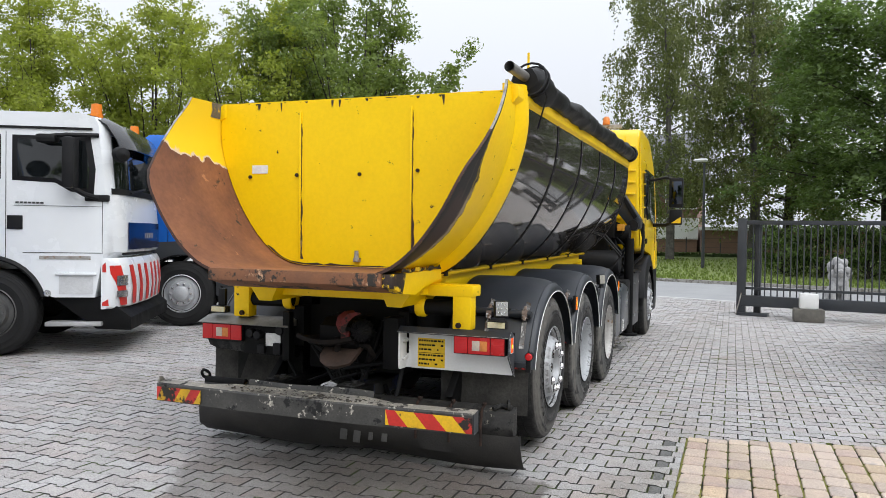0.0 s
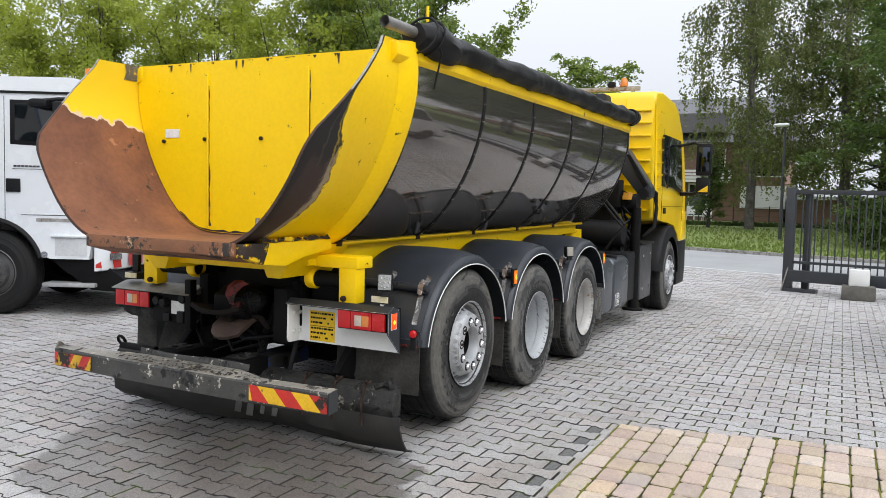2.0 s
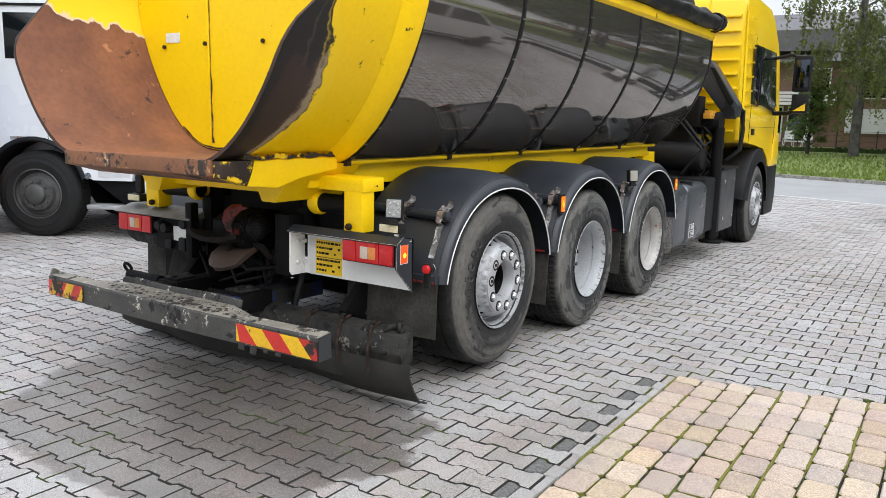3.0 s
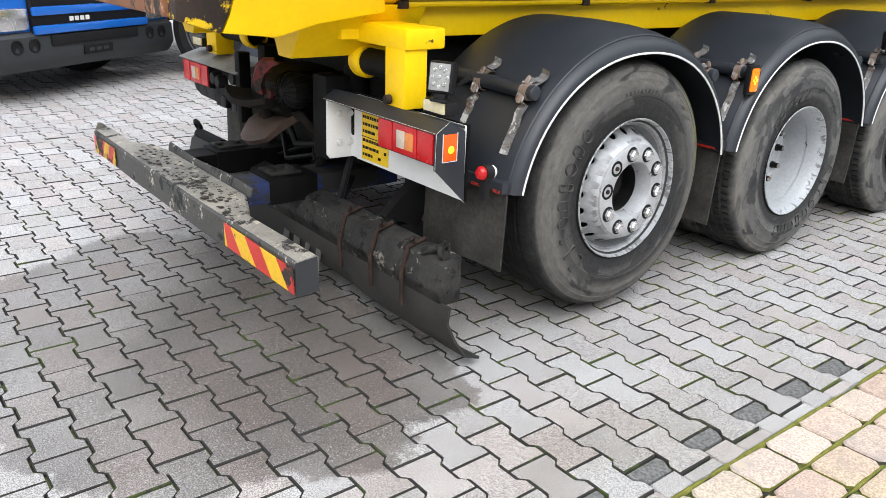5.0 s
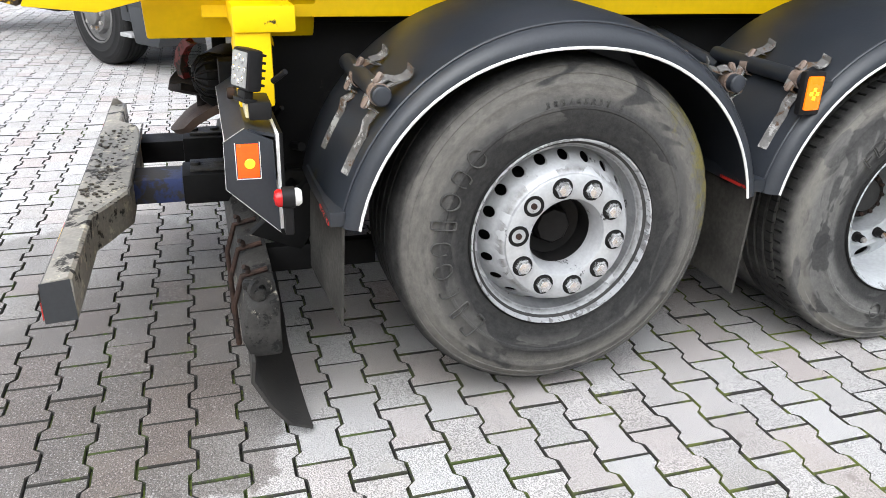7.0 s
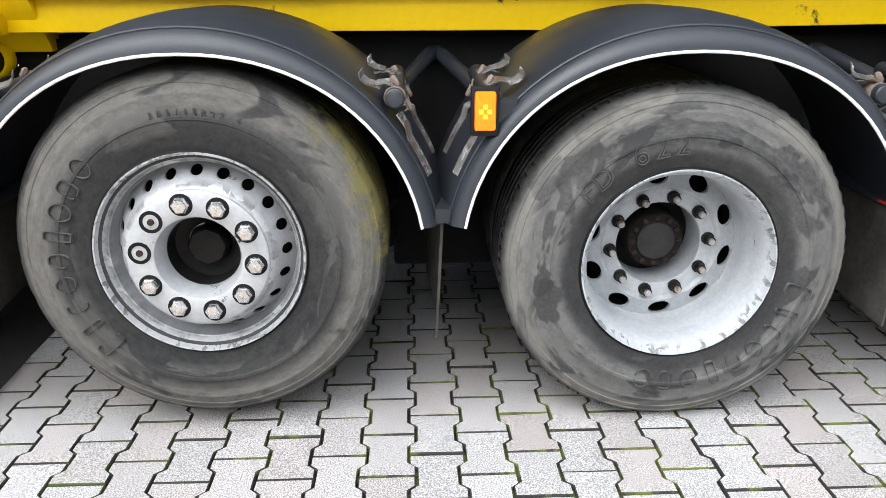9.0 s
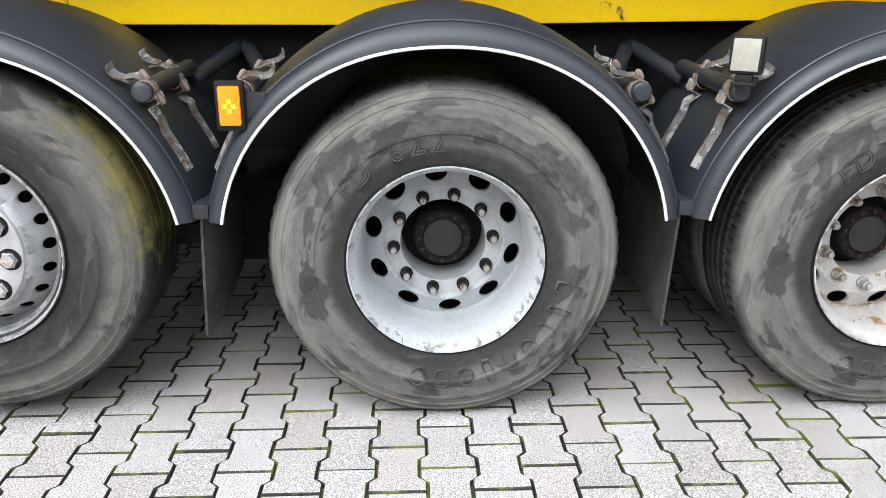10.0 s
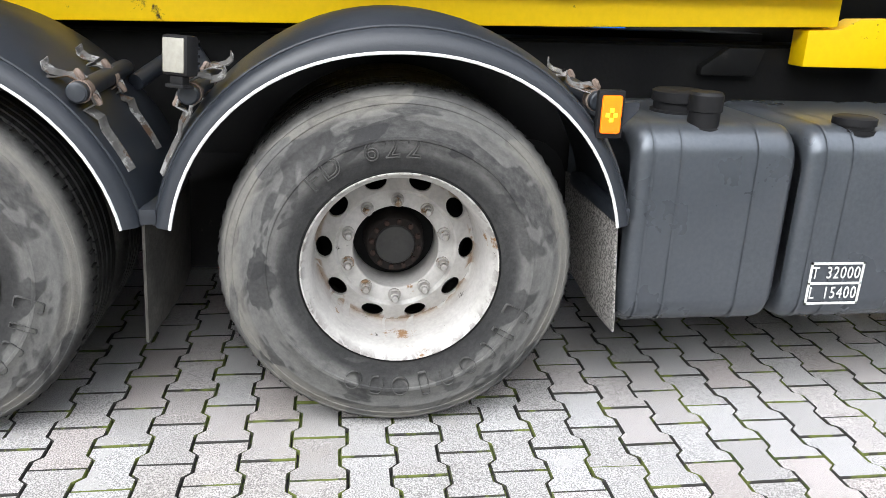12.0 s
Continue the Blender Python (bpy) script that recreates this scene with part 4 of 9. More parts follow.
def street_lamp():
    x, y = 1.25, 29.5
    z = lawn_z(y)
    t = thing("street_lamp", (x, y, z), "grey steel street lamp with a pale rounded head", "lamp")
    s = Shape()
    s.tube([(x, y, z - 0.1), (x, y, z + 1.0), (x - 0.02, y, z + 4.5)], [0.075, 0.065, 0.045], 10)
    part("pole", s, GATE_GREY, t)
    s = Shape()
    s.lathe([(0.02, -0.42), (0.09, -0.36), (0.13, -0.15), (0.13, 0.1), (0.06, 0.18)], 14, Matrix.Translation((x - 0.05, y, z + 4.62)) @ Matrix.Diagonal((1, 1, 0.6, 1)))
    part("lamp_head", s, WHITE_PAINT, t, "pale rounded lamp head")


street_lamp()


def gate():
    """A cantilever sliding gate: a square tube frame with round bars and a heavy bottom beam."""
    x0, y0 = 2.62, 10.95
    ang = math.atan2(-0.18, 1)
    m = Matrix.Translation((x0, y0, 0)) @ Matrix.Rotation(ang, 4, "Z")
    t = thing("sliding_gate", (x0, y0, 0), "anthracite grey steel sliding gate with vertical bars", "gate")

    def bar(name, a, b, bevel=0.006, label=""):
        s = Shape()
        s.box(a, b, bevel, m)
        part(name, s, GATE_GREY, t, label)

    bar("post", (-0.08, -0.07, 0.0), (0.08, 0.07, 1.92))
    bar("post", (0.22, 0.08, 0.0), (0.34, 0.2, 1.84))
    bar("top_rail", (0.06, -0.04, 1.80), (7.0, 0.04, 1.88))
    bar("middle_rail", (0.06, -0.03, 0.52), (7.0, 0.03, 0.57))
    bar("bottom_beam", (-0.02, -0.09, 0.19), (7.0, 0.09, 0.40), 0.02)
    bar("skid_plate", (-0.05, -0.12, 0.0), (0.5, 0.14, 0.06))
    for k in range(58):
        s = Shape()
        x = 0.2 + 0.115 * k
        s.tube([m @ Vector((x, 0, 0.3)), m @ Vector((x, 0, 1.82))], 0.013, 7, False)
        part("gate_bar", s, GATE_GREY, t)
    s = Shape()
    s.tube([m @ Vector((-0.08, -0.1, 0.02)), m @ Vector((0.02, -0.1, 0.45))], 0.012, 6)
    part("stop_rod", s, GALV, t)
    bx, by = 3.78, 10.25
    c = thing("gate_motor", (bx, by, 0), "pale grey gate drive box on a rough concrete block", "gate motor")
    s = Shape()
    s.box((bx - 0.26, by - 0.18, 0), (bx + 0.26, by + 0.2, 0.24), 0.03)
    part("concrete_base", s, surf("damp_rough_concrete", (0.16, 0.15, 0.13), (0.10, 0.095, 0.085), 7, 0.9, bump=0.8), c)
    s = Shape()
    s.box((bx - 0.16, by - 0.12, 0.24), (bx + 0.16, by + 0.12, 0.52), 0.03)
    part("housing", s, WHITE_PAINT, c, "pale grey painted drive housing")


gate()


def lion():
    """A seated lion of cast stone, plain in shape."""
    s = Shape()
    x, y, h = 4.65, 13.6, 0.0

    def blob(c, r, n=14):
        g = bmesh.ops.create_icosphere(s.bm, subdivisions=3, radius=1.0)["verts"]
        for v in g:
            k = 1 + 0.16 * noise.noise(v.co * 3.1 + Vector(c))
            v.co = Vector((c[0] + v.co.x * r[0] * k, c[1] + v.co.y * r[1] * k, c[2] + v.co.z * r[2] * k))
    s.box((x - 0.30, y - 0.42, 0), (x + 0.30, y + 0.42, 0.10), 0.02)
    # haunches, back and chest leaning up to the mane
    blob((x + 0.14, y + 0.18, 0.34), (0.20, 0.30, 0.27))
    blob((x - 0.10, y + 0.18, 0.34), (0.20, 0.30, 0.27))
    blob((x + 0.02, y + 0.05, 0.58), (0.23, 0.25, 0.34))
    blob((x, y - 0.08, 0.74), (0.22, 0.20, 0.26))
    rng = random.Random(6)
    for k in range(46):
        a, e = rng.uniform(0, math.tau), rng.uniform(-0.9, 1.2)
        r = 0.22 + rng.uniform(-0.02, 0.03)
        blob((x + r * math.cos(a) * math.cos(e), y - 0.06 + 0.8 * r * math.sin(a) * math.cos(e), 0.98 + 1.15 * r * math.sin(e)), (0.075, 0.075, 0.10))
    blob((x, y - 0.24, 1.02), (0.13, 0.13, 0.15))
    blob((x, y - 0.36, 0.97), (0.075, 0.09, 0.07))
    blob((x, y - 0.34, 0.90), (0.06, 0.06, 0.05))
    for dx in (-0.10, 0.10):
        blob((x + dx, y - 0.14, 1.22), (0.045, 0.04, 0.05))
    for dx in (-0.13, 0.13):
        s.tube([(x + dx, y - 0.14, 0.70), (x + dx, y - 0.22, 0.42), (x + dx, y - 0.24, 0.14)], [0.105, 0.075, 0.07], 10)
        blob((x + dx, y - 0.31, 0.14), (0.085, 0.13, 0.06))
        blob((x + dx * 1.9, y - 0.05, 0.15), (0.08, 0.17, 0.07))
    s.tube([(x + 0.2, y + 0.4, 0.14), (x + 0.34, y + 0.25, 0.14), (x + 0.33, y - 0.02, 0.15)], [0.04, 0.035, 0.05], 8)
    bmesh.ops.transform(s.bm, matrix=Matrix.Translation((x, y, 0)) @ Matrix.Diagonal((0.86, 0.86, 0.86, 1)) @ Matrix.Translation((-x, -y, 0)), verts=s.bm.verts[:])
    tagged(part("stone_lion", s, STATUE), "weathered pale stone statue of a seated lion", "statue")


lion()


# ---- the tipper body ----
INNER = [(0.0, 1.300), (0.30, 1.300), (0.52, 1.305), (0.66, 1.365), (0.80, 1.49), (0.93, 1.67), (1.03, 1.86), (1.10, 2.05), (1.135, 2.22), (1.13, 2.34), (1.12, 2.46)]


def smooth_profile(pts, n):
    """Evenly spaced points along a polyline rounded by averaging."""
    p = np.array(pts)
    d = np.r_[0, np.cumsum(np.hypot(*np.diff(p, axis=0).T))]
    t = np.linspace(0, d[-1], n)
    q = np.stack([np.interp(t, d, p[:, 0]), np.interp(t, d, p[:, 1])], 1)
    for _ in range(3):
        q[1:-1] = (q[:-2] + 2 * q[1:-1] + q[2:]) / 4
    return q


def offset(q, h):
    """The profile moved outwards by h."""
    d = np.gradient(q, axis=0)
    nrm = np.stack([d[:, 1], -d[:, 0]], 1) / np.hypot(d[:, 0], d[:, 1])[:, None]
    return q + nrm * h


HALF = smooth_profile(INNER, 36)


def whole(q):
    return np.concatenate([q[::-1] * [-1, 1], q[1:]])


def rear_edge(z):
    return float(np.interp(z, [1.25, 1.8, 1.9, 2.1, 2.4, 2.5], [-1.585, -1.575, -1.54, -1.34, -1.06, -1.0]))


FRONT_Y = 4.38
body = thing("hooklift_container", (0, 1.5, 1.1), "yellow half-round steel tipper body with glossy black side panels", "container")


def shell():
    s = Shape()
    inner, outer = whole(offset(HALF, 0.022)), whole(offset(HALF, 0.035))
    ys = [0.0, 0.12, 0.3, 0.5, 0.75, 1.0]
    rings = []
    for q, mi in ((inner, 1), (outer, 0)):
        rows = []
        for f in ys[:-1] + [1.0]:
            rows.append([(x, rear_edge(z) * (1 - f) + (-0.74) * f, z) for x, z in q])
        rows.append([(x, FRONT_Y, z) for x, z in q])
        rings.append([[s.bm.verts.new(p) for p in row] for row in rows])
        s.skin(rings[-1], False, mi)
    a, b = rings[0][0], rings[1][0]
    for k in range(len(a) - 1):
        f = s.bm.faces.new((a[k], a[k + 1], b[k + 1], b[k]))
        f.material_index = 2
    for e in (0, -1):
        for i in range(len(rings[0]) - 1):
            f = s.bm.faces.new((rings[0][i][e], rings[0][i + 1][e], rings[1][i + 1][e], rings[1][i][e]))
            f.material_index = 0
    return part("shell", s, [YELLOW, RUST, WORN_EDGE], body, "yellow outside, bare rust inside its open chute")


shell()
# front bulkhead
s = Shape()
q = whole(offset(HALF, 0.02))
for y in (FRONT_Y - 0.02,):
    s.prism([tuple(p) for p in q], "y", y, y + 0.06)
part("front_wall", s, YELLOW, body)

# worn band along the right and left chute edges: wear runs from the bare rim to sound paint


def wear_material():
    m = bpy.data.materials.new("scraped_chute_rim")
    m.use_nodes = True
    n, l = m.node_tree.nodes, m.node_tree.links
    p = n["Principled BSDF"]
    at = n.new("ShaderNodeAttribute")
    at.attribute_name = "wear"
    co = n.new("ShaderNodeTexCoord").outputs["Object"]

    def noise_at(scale, detail, rough):
        t = n.new("ShaderNodeTexNoise")
        t.inputs["Scale"].default_value, t.inputs["Detail"].default_value, t.inputs["Roughness"].default_value = scale, detail, rough
        l.new(co, t.inputs["Vector"])
        return t.outputs["Fac"]

    def plus(a, b, k):
        t = n.new("ShaderNodeMath")
        t.operation = "MULTIPLY_ADD"
        l.new(b, t.inputs[0])
        t.inputs[1].default_value = k
        l.new(a, t.inputs[2])
        return t.outputs[0]
    w = plus(at.outputs["Fac"], noise_at(6.0, 10.0, 0.7), 0.26)
    w = plus(w, noise_at(34.0, 8.0, 0.8), 0.20)

    def ramp(src, stops):
        r = n.new("ShaderNodeValToRGB")
        e = r.color_ramp.elements
        e[0].position, e[0].color = stops[0][0], (*stops[0][1], 1)
        e[1].position, e[1].color = stops[-1][0], (*stops[-1][1], 1)
        for pos, c in stops[1:-1]:
            e.new(pos).color = (*c, 1)
        l.new(src, r.inputs[0])
        return r.outputs[0]
    sound, bare = (0.92, 0.62, 0.002), (0.30, 0.235, 0.155)
    # low on the rim the steel is matt brown with a pale primer edge; higher up it is burnt black with flakes of paint
    low = ramp(w, ((0.0, (0.010, 0.008, 0.007)), (0.36, (0.012, 0.009, 0.008)), (0.44, (0.034, 0.019, 0.016)), (0.80, (0.042, 0.024, 0.020)), (0.84, (0.12, 0.085, 0.06)), (0.87, bare), (0.945, (0.34, 0.27, 0.17)), (0.965, (0.03, 0.02, 0.012)), (0.985, sound)))
    high = ramp(w, ((0.0, (0.008, 0.007, 0.006)), (0.60, (0.010, 0.008, 0.007)), (0.63, (0.05, 0.04, 0.03)), (0.66, (0.009, 0.008, 0.007)), (0.84, (0.012, 0.010, 0.008)), (0.86, (0.40, 0.28, 0.02)), (0.89, (0.02, 0.015, 0.01)), (0.93, (0.012, 0.01, 0.008)), (0.955, sound)))
    sep = n.new("ShaderNodeSeparateXYZ")
    l.new(co, sep.inputs[0])
    zone = n.new("ShaderNodeMapRange")
    zone.inputs["From Min"].default_value, zone.inputs["From Max"].default_value = 1.86, 1.92
    l.new(plus(sep.outputs["Z"], noise_at(7.0, 6.0, 0.7), 0.28), zone.inputs["Value"])
    mx = n.new("ShaderNodeMixRGB")
    l.new(zone.outputs[0], mx.inputs[0])
    l.new(low, mx.inputs[1])
    l.new(high, mx.inputs[2])
    l.new(mx.outputs[0], p.inputs["Base Color"])
    p.inputs["Roughness"].default_value = 0.6
    b = n.new("ShaderNodeBump")
    b.inputs["Strength"].default_value, b.inputs["Distance"].default_value = 0.3, 0.004
    l.new(w, b.inputs["Height"])
    l.new(b.outputs[0], p.inputs["Normal"])
    return m


RIM_WEAR = wear_material()
for sgn in (1, -1):
    q = offset(HALF, 0.0385)[7:]
    rows, wear = [], []
    fs = (0, 0.02, 0.25, 0.5, 0.75, 1.0)
    for x, z in q:
        w = float(np.interp(z, [1.30, 1.38, 1.45, 1.55, 1.66, 1.87, 1.97, 2.08, 2.14, 2.46], [0.20, 0.24, 0.31, 0.38, 0.40, 0.34, 0.17, 0.06, 0.02, 0.012]))
        rows.append([(sgn * x, rear_edge(z) + (w * f if f else -0.003), z) for f in fs])
        wear.append([0.04 + 0.85 * f for f in fs])
    s = Shape()
    s.sheet(rows, 0.0)
    o = part("scraped_edge", s, RIM_WEAR, body, "scraped and rusted steel along the chute rim")
    at = o.data.attributes.new("wear", "FLOAT", "POINT")
    at.data.foreach_set("value", [v for row in wear for v in row])
    # bare rim face
    s = Shape()
    q1, q2 = offset(HALF, 0.021)[7:], offset(HALF, 0.0385)[7:]
    edge = [[(sgn * a[0], rear_edge(a[1]) - 0.0035, a[1]), (sgn * c[0], rear_edge(c[1]) - 0.0035, c[1])] for a, c in zip(q1, q2)]
    top = next(k for k, a in enumerate(q1) if a[1] > 2.10)
    s.sheet(edge[:top + 1], 0.0, 0)
    s.sheet(edge[top:], 0.0, 1)
    part("rim_edge", s, [WORN_EDGE, GALV], body)

# scorched, flaking corner under the right end of the chute
s = Shape()
s.sheet([[(0.46 + 0.042 * i, -1.205 - 0.385 * (1 - f), 1.262 - 0.012 * f) for f in (0, 0.25, 0.5, 0.75, 1)] for i in range(4)], 0.006)
part("scorched_corner", s, SCORCHED, body, "black flaking paint on the chute's lower corner")
s = Shape()
s.prism([(-1.585, 1.300), (-1.585, 1.225), (-1.44, 1.18), (-1.41, 1.24), (-1.39, 1.30)], "x", 0.60, 0.668, bevel=0.006)
part("corner_web", s, SCORCHED, body, "black flaking steel web at the chute corner")
s = Shape()
s.prism([(-1.386, 1.300), (-1.405, 1.24), (-1.435, 1.18), (-1.24, 1.16), (-1.08, 1.20), (-0.80, 1.235), (-0.80, 1.30)], "x", 0.60, 0.664, bevel=0.006)
part("side_web", s, YELLOW, body, "yellow steel web under the chute's side")
s = Shape()
for k in range(9):
    y = -1.46 + 0.078 * k
    s.sheet([[(0.668 + 0.002 * math.sin(k), y + d, 1.302 + 0.004 * math.sin(3 * k + d * 40)), (0.672, y + d, 1.322 + 0.007 * math.sin(k * 2.3 + d * 60))] for d in (0, 0.02, 0.04, 0.06, 0.075)], 0.004)
part("scorched_seam", s, SCORCHED, body, "black flaking seam along the chute's lower edge")

# lip beam under the chute's rear edge
s = Shape()
s.prism([(-1.60, 1.305), (-1.60, 1.232), (-1.40, 1.18), (-1.20, 1.17), (-1.20, 1.262)], "x", -0.56, 0.60, bevel=0.006)
part("chute_lip", s, surf("rusty_lip_paint", (0.17, 0.075, 0.04), (0.24, 0.10, 0.045), 5, 0.7, bump=0.4, spots=((0.55, 0.33, 0.2), 0.33, 4, 0.8), spot2=((0.03, 0.025, 0.02), 0.40, 6, 0.8)), body, "rusty brown chute lip")

# flange in front of the first side panel, both sides
for sgn in (1, -1):
    s = Shape()
    q = offset(HALF, 0.036)[8:]
    q2 = offset(HALF, 0.085)[8:]
    s.sheet([[(sgn * x, y, z) for (x, z), y in zip((a, b, b, a), (-0.875, -0.80, -0.728, -0.728))] for a, b in zip(q, q2)])
    part("rear_rib", s, YELLOW, body, "raised yellow rib at the rear of the side panels")

# five glossy side panels a side
PANEL_Y = [-0.718, 0.29, 1.27, 2.27, 3.32, 4.40]
q = smooth_profile([(0.645, 1.262), (0.74, 1.325), (0.86, 1.44), (0.985, 1.61), (1.085, 1.80), (1.155, 2.0), (1.185, 2.18), (1.182, 2.345)], 22)
qi = offset(q, -0.02)
for sgn in (1, -1):
    for y0, y1 in zip(PANEL_Y, PANEL_Y[1:]):
        s = Shape()
        s.sheet([[(sgn * (x + 0.006 * b), y, z) for y, b in ((y0 + 0.012, 0), ((y0 + y1) / 2, 1), (y1 - 0.012, 0))] for x, z in q], 0.012)
        part("side_panel", s, PANEL_BLACK, body, "glossy black curved side panel")
    for y in PANEL_Y:
        s = Shape()
        q3 = offset(q, 0.006)
        s.sheet([[(sgn * x, yy, z) for yy in (y - 0.016, y, y + 0.016)] for x, z in q3], 0.008)
        strip = part("joint_strip", s, BLACK_PLASTIC, body, "black cover strip with rivets")
        s = Shape()
        for k in range(1, 22, 2):
            x, z = q3[k]
            for dy in (-0.01, 0.01):
                s.box((sgn * x - 0.004, y + dy - 0.003, z - 0.003), (sgn * x + 0.004, y + dy + 0.003, z + 0.003))
        tagged(part("rivets", s, GALV, strip), kind="stuff")

# yellow floor edge rail under the panels, with brackets
for sgn in (1, -1):
    s = Shape()
    s.prism([(-0.95, 1.135), (1.3, 1.119), (3.33, 1.134), (4.34, 1.152), (4.34, 1.262), (-0.95, 1.262)], "x", sgn * 0.30, sgn * 0.60, bevel=0.006)
    part("sill_beam", s, YELLOW, body, "long yellow sill beam under the body")
    s = Shape()
    s.tube([(sgn * 0.652, -0.7, 1.262), (sgn * 0.652, 4.4, 1.262)], 0.012, 8)
    part("drip_rail", s, YELLOW, body)
    for y in PANEL_Y[:-1]:
        s = Shape()
        s.box((sgn * 0.63, y - 0.02, 1.246), (sgn * 0.675, y + 0.02, 1.275), 0.004)
        part("panel_clip", s, RUSTY, body)
    # top rail
    s = Shape()
    s.prism([(sgn * 1.10, 2.46), (sgn * 1.20, 2.44), (sgn * 1.205, 2.37), (sgn * 1.17, 2.33), (sgn * 1.10, 2.36)], "y", -0.95 if sgn > 0 else -0.70, FRONT_Y + 0.04, bevel=0.008)
    part("top_rail", s, YELLOW, body, "yellow folded top rail")


def tailgate():
    inset = offset(HALF, 0.014)
    q = whole(inset)
    s = Shape()
    s.prism([tuple(p) for p in q], "y", -0.69, -0.64)
    g = part("tailgate", s, YELLOW, body, "yellow chipped tailgate set inside the chute")
    for x in (-0.465, 0.395):
        s = Shape()
        s.box((x - 0.008, -0.7, 1.32), (x + 0.006, -0.688, 2.38), 0.003)
        part("seam_strip", s, YELLOW, g)
        s = Shape()
        pts = [(x + 0.006 + 0.003 * noise.noise(Vector((k * 0.9, x, 0))), 1.33 + 0.021 * k) for k in range(47 if x < 0 else 50)]
        s.sheet([[(px, -0.6925, z), (px + (0.009 + 0.03 * max(0.0, 1.75 - z)) * (0.5 + 1.6 * abs(noise.noise(Vector((z * 9, x, 2))))), -0.6925, z)] for px, z in pts])
        part("rust_streak", s, WORN_EDGE, g, "rust breaking through along the seam")
    for x, z in ((-0.88, 1.92), (-0.49, 1.93), (0.01, 1.93), (0.445, 1.95)):
        s = Shape()
        s.lathe([(0.0, -0.012), (0.013, -0.012), (0.013, 0.0)], 10, Matrix.Translation((x, -0.695, z)) @ Matrix.Rotation(radians(90), 4, "Z"))
        part("bolt", s, RUSTY, g)
    s = Shape()
    s.box((-0.87, -0.694, 1.945), (-0.735, -0.691, 2.005))
    part("sticker", s, WHITE_PAINT, g, "small blank white sticker")
    s = Shape()
    s.tube([(0.0, -0.715, 1.325), (0.0, -0.715, 1.40)], [0.020, 0.014], 10)
    s.box((-0.02, -0.73, 1.32), (0.02, -0.68, 1.35), 0.005)
    part("latch", s, GALV, g, "pale steel latch pin")


tailgate()
s = Shape()
foot = offset(HALF, 0.012)
s.sheet([[(sg * x * 0.998, -0.6925, z + 0.002), (sg * x * 0.985, -0.6925, z + 0.006 + 0.035 * abs(noise.noise(Vector((x * 11 * sg, 3.0, 0)))) ** 1.4)] for sg, (x, z) in [(-1, p) for p in foot[14:0:-1]] + [(1, p) for p in foot[:15]]])
part("rust_line", s, WORN_EDGE, bpy.data.objects["tailgate"], "rust creeping up from the gate's foot")
s = Shape()
rng = random.Random(14)
for k in range(26):
    x = rng.uniform(-1.05, 1.05)
    w, h = rng.uniform(0.008, 0.035), rng.choice((0.005, 0.008, 0.012, 0.02, 0.07))
    s.sheet([[(x + w * f + rng.uniform(-0.004, 0.004), -0.6925, 2.452), (x + w * (0.2 + 0.6 * f), -0.6925, 2.452 - h * rng.uniform(0.4, 1.0))] for f in (0, 0.3, 0.6, 1.0)])
tagged(part("paint_chips", s, surf("bare_chip_steel", (0.03, 0.022, 0.018), (0.06, 0.04, 0.03), 30, 0.8), body, "dark paint chips along the gate's top edge"), kind="stuff")
s = Shape()
rng = random.Random(21)
inner = offset(HALF, 0.0185)
rows = []
for i in range(35, 32, -1):
    x, z = inner[i]
    y0, y1 = rear_edge(z) + 0.03, -0.70
    rows.append([(-x, y0 + (y1 - y0) * (f * (0.75 + 0.25 * rng.random()) + 0.25 - 0.25 * rng.random() * (1 - f)), z) for f in (0.55, 0.7, 0.85, 1.0)])
s.sheet(rows)
part("bare_patch", s, surf("bare_grey_patch", (0.085, 0.078, 0.066), (0.19, 0.17, 0.135), 9, 0.55, bump=0.3, grain=0.8, spots=((0.80, 0.52, 0.02), 0.40, 7, 0.7)), body, "bare grey steel at the wing's upper corner")

# rear frame of the body and its folding arms
s = Shape()
s.box((-0.52, -1.02, 1.10), (0.52, -0.72, 1.20), 0.006)
part("cross_beam", s, YELLOW, body)
for sgn in (1, -1):
    s = Shape()
    s.prism([(sgn * 0.33, 1.262), (sgn * 0.66, 1.262), (sgn * 0.62, 1.20), (sgn * 0.52, 1.065), (sgn * 0.42, 1.065)], "y", -1.12, -0.60, bevel=0.008)
    part("rear_hook_plate", s, YELLOW, body)
    s = Shape()
    s.box((sgn * 0.48, -0.875, 1.125), (sgn * 0.905, -0.70, 1.200), 0.012)
    s.box((sgn * 0.768, -0.872, 0.915), (sgn * 0.895, -0.770, 1.14), 0.012)
    arm = part("lock_arm", s, YELLOW, body, "yellow folded locking arm")
    s = Shape()
    s.lathe([(0.0, -0.022), (0.014, -0.022), (0.018, -0.014), (0.018, 0.0)], 12, Matrix.Translation((sgn * 0.815, -0.880, 0.945)) @ Matrix.Rotation(radians(90), 4, "Z"))
    part("bolt", s, RUSTY, arm)
    s = Shape()
    s.tube([(sgn * 0.46, -0.80, 1.045), (sgn * 0.765, -0.80, 1.045)], 0.052, 18)
    part("roller", s, BLACK_STEEL, body, "black round roller")
    s = Shape()
    s.lathe([(0.05, 0.0), (0.062, 0.0), (0.066, 0.010), (0.066, 0.055), (0.060, 0.065), (0.05, 0.065)], 24, Matrix.Translation((sgn * 0.50, -0.80, 1.045)))
    part("roller_collar", s, YELLOW, body, "yellow collar round the roller")


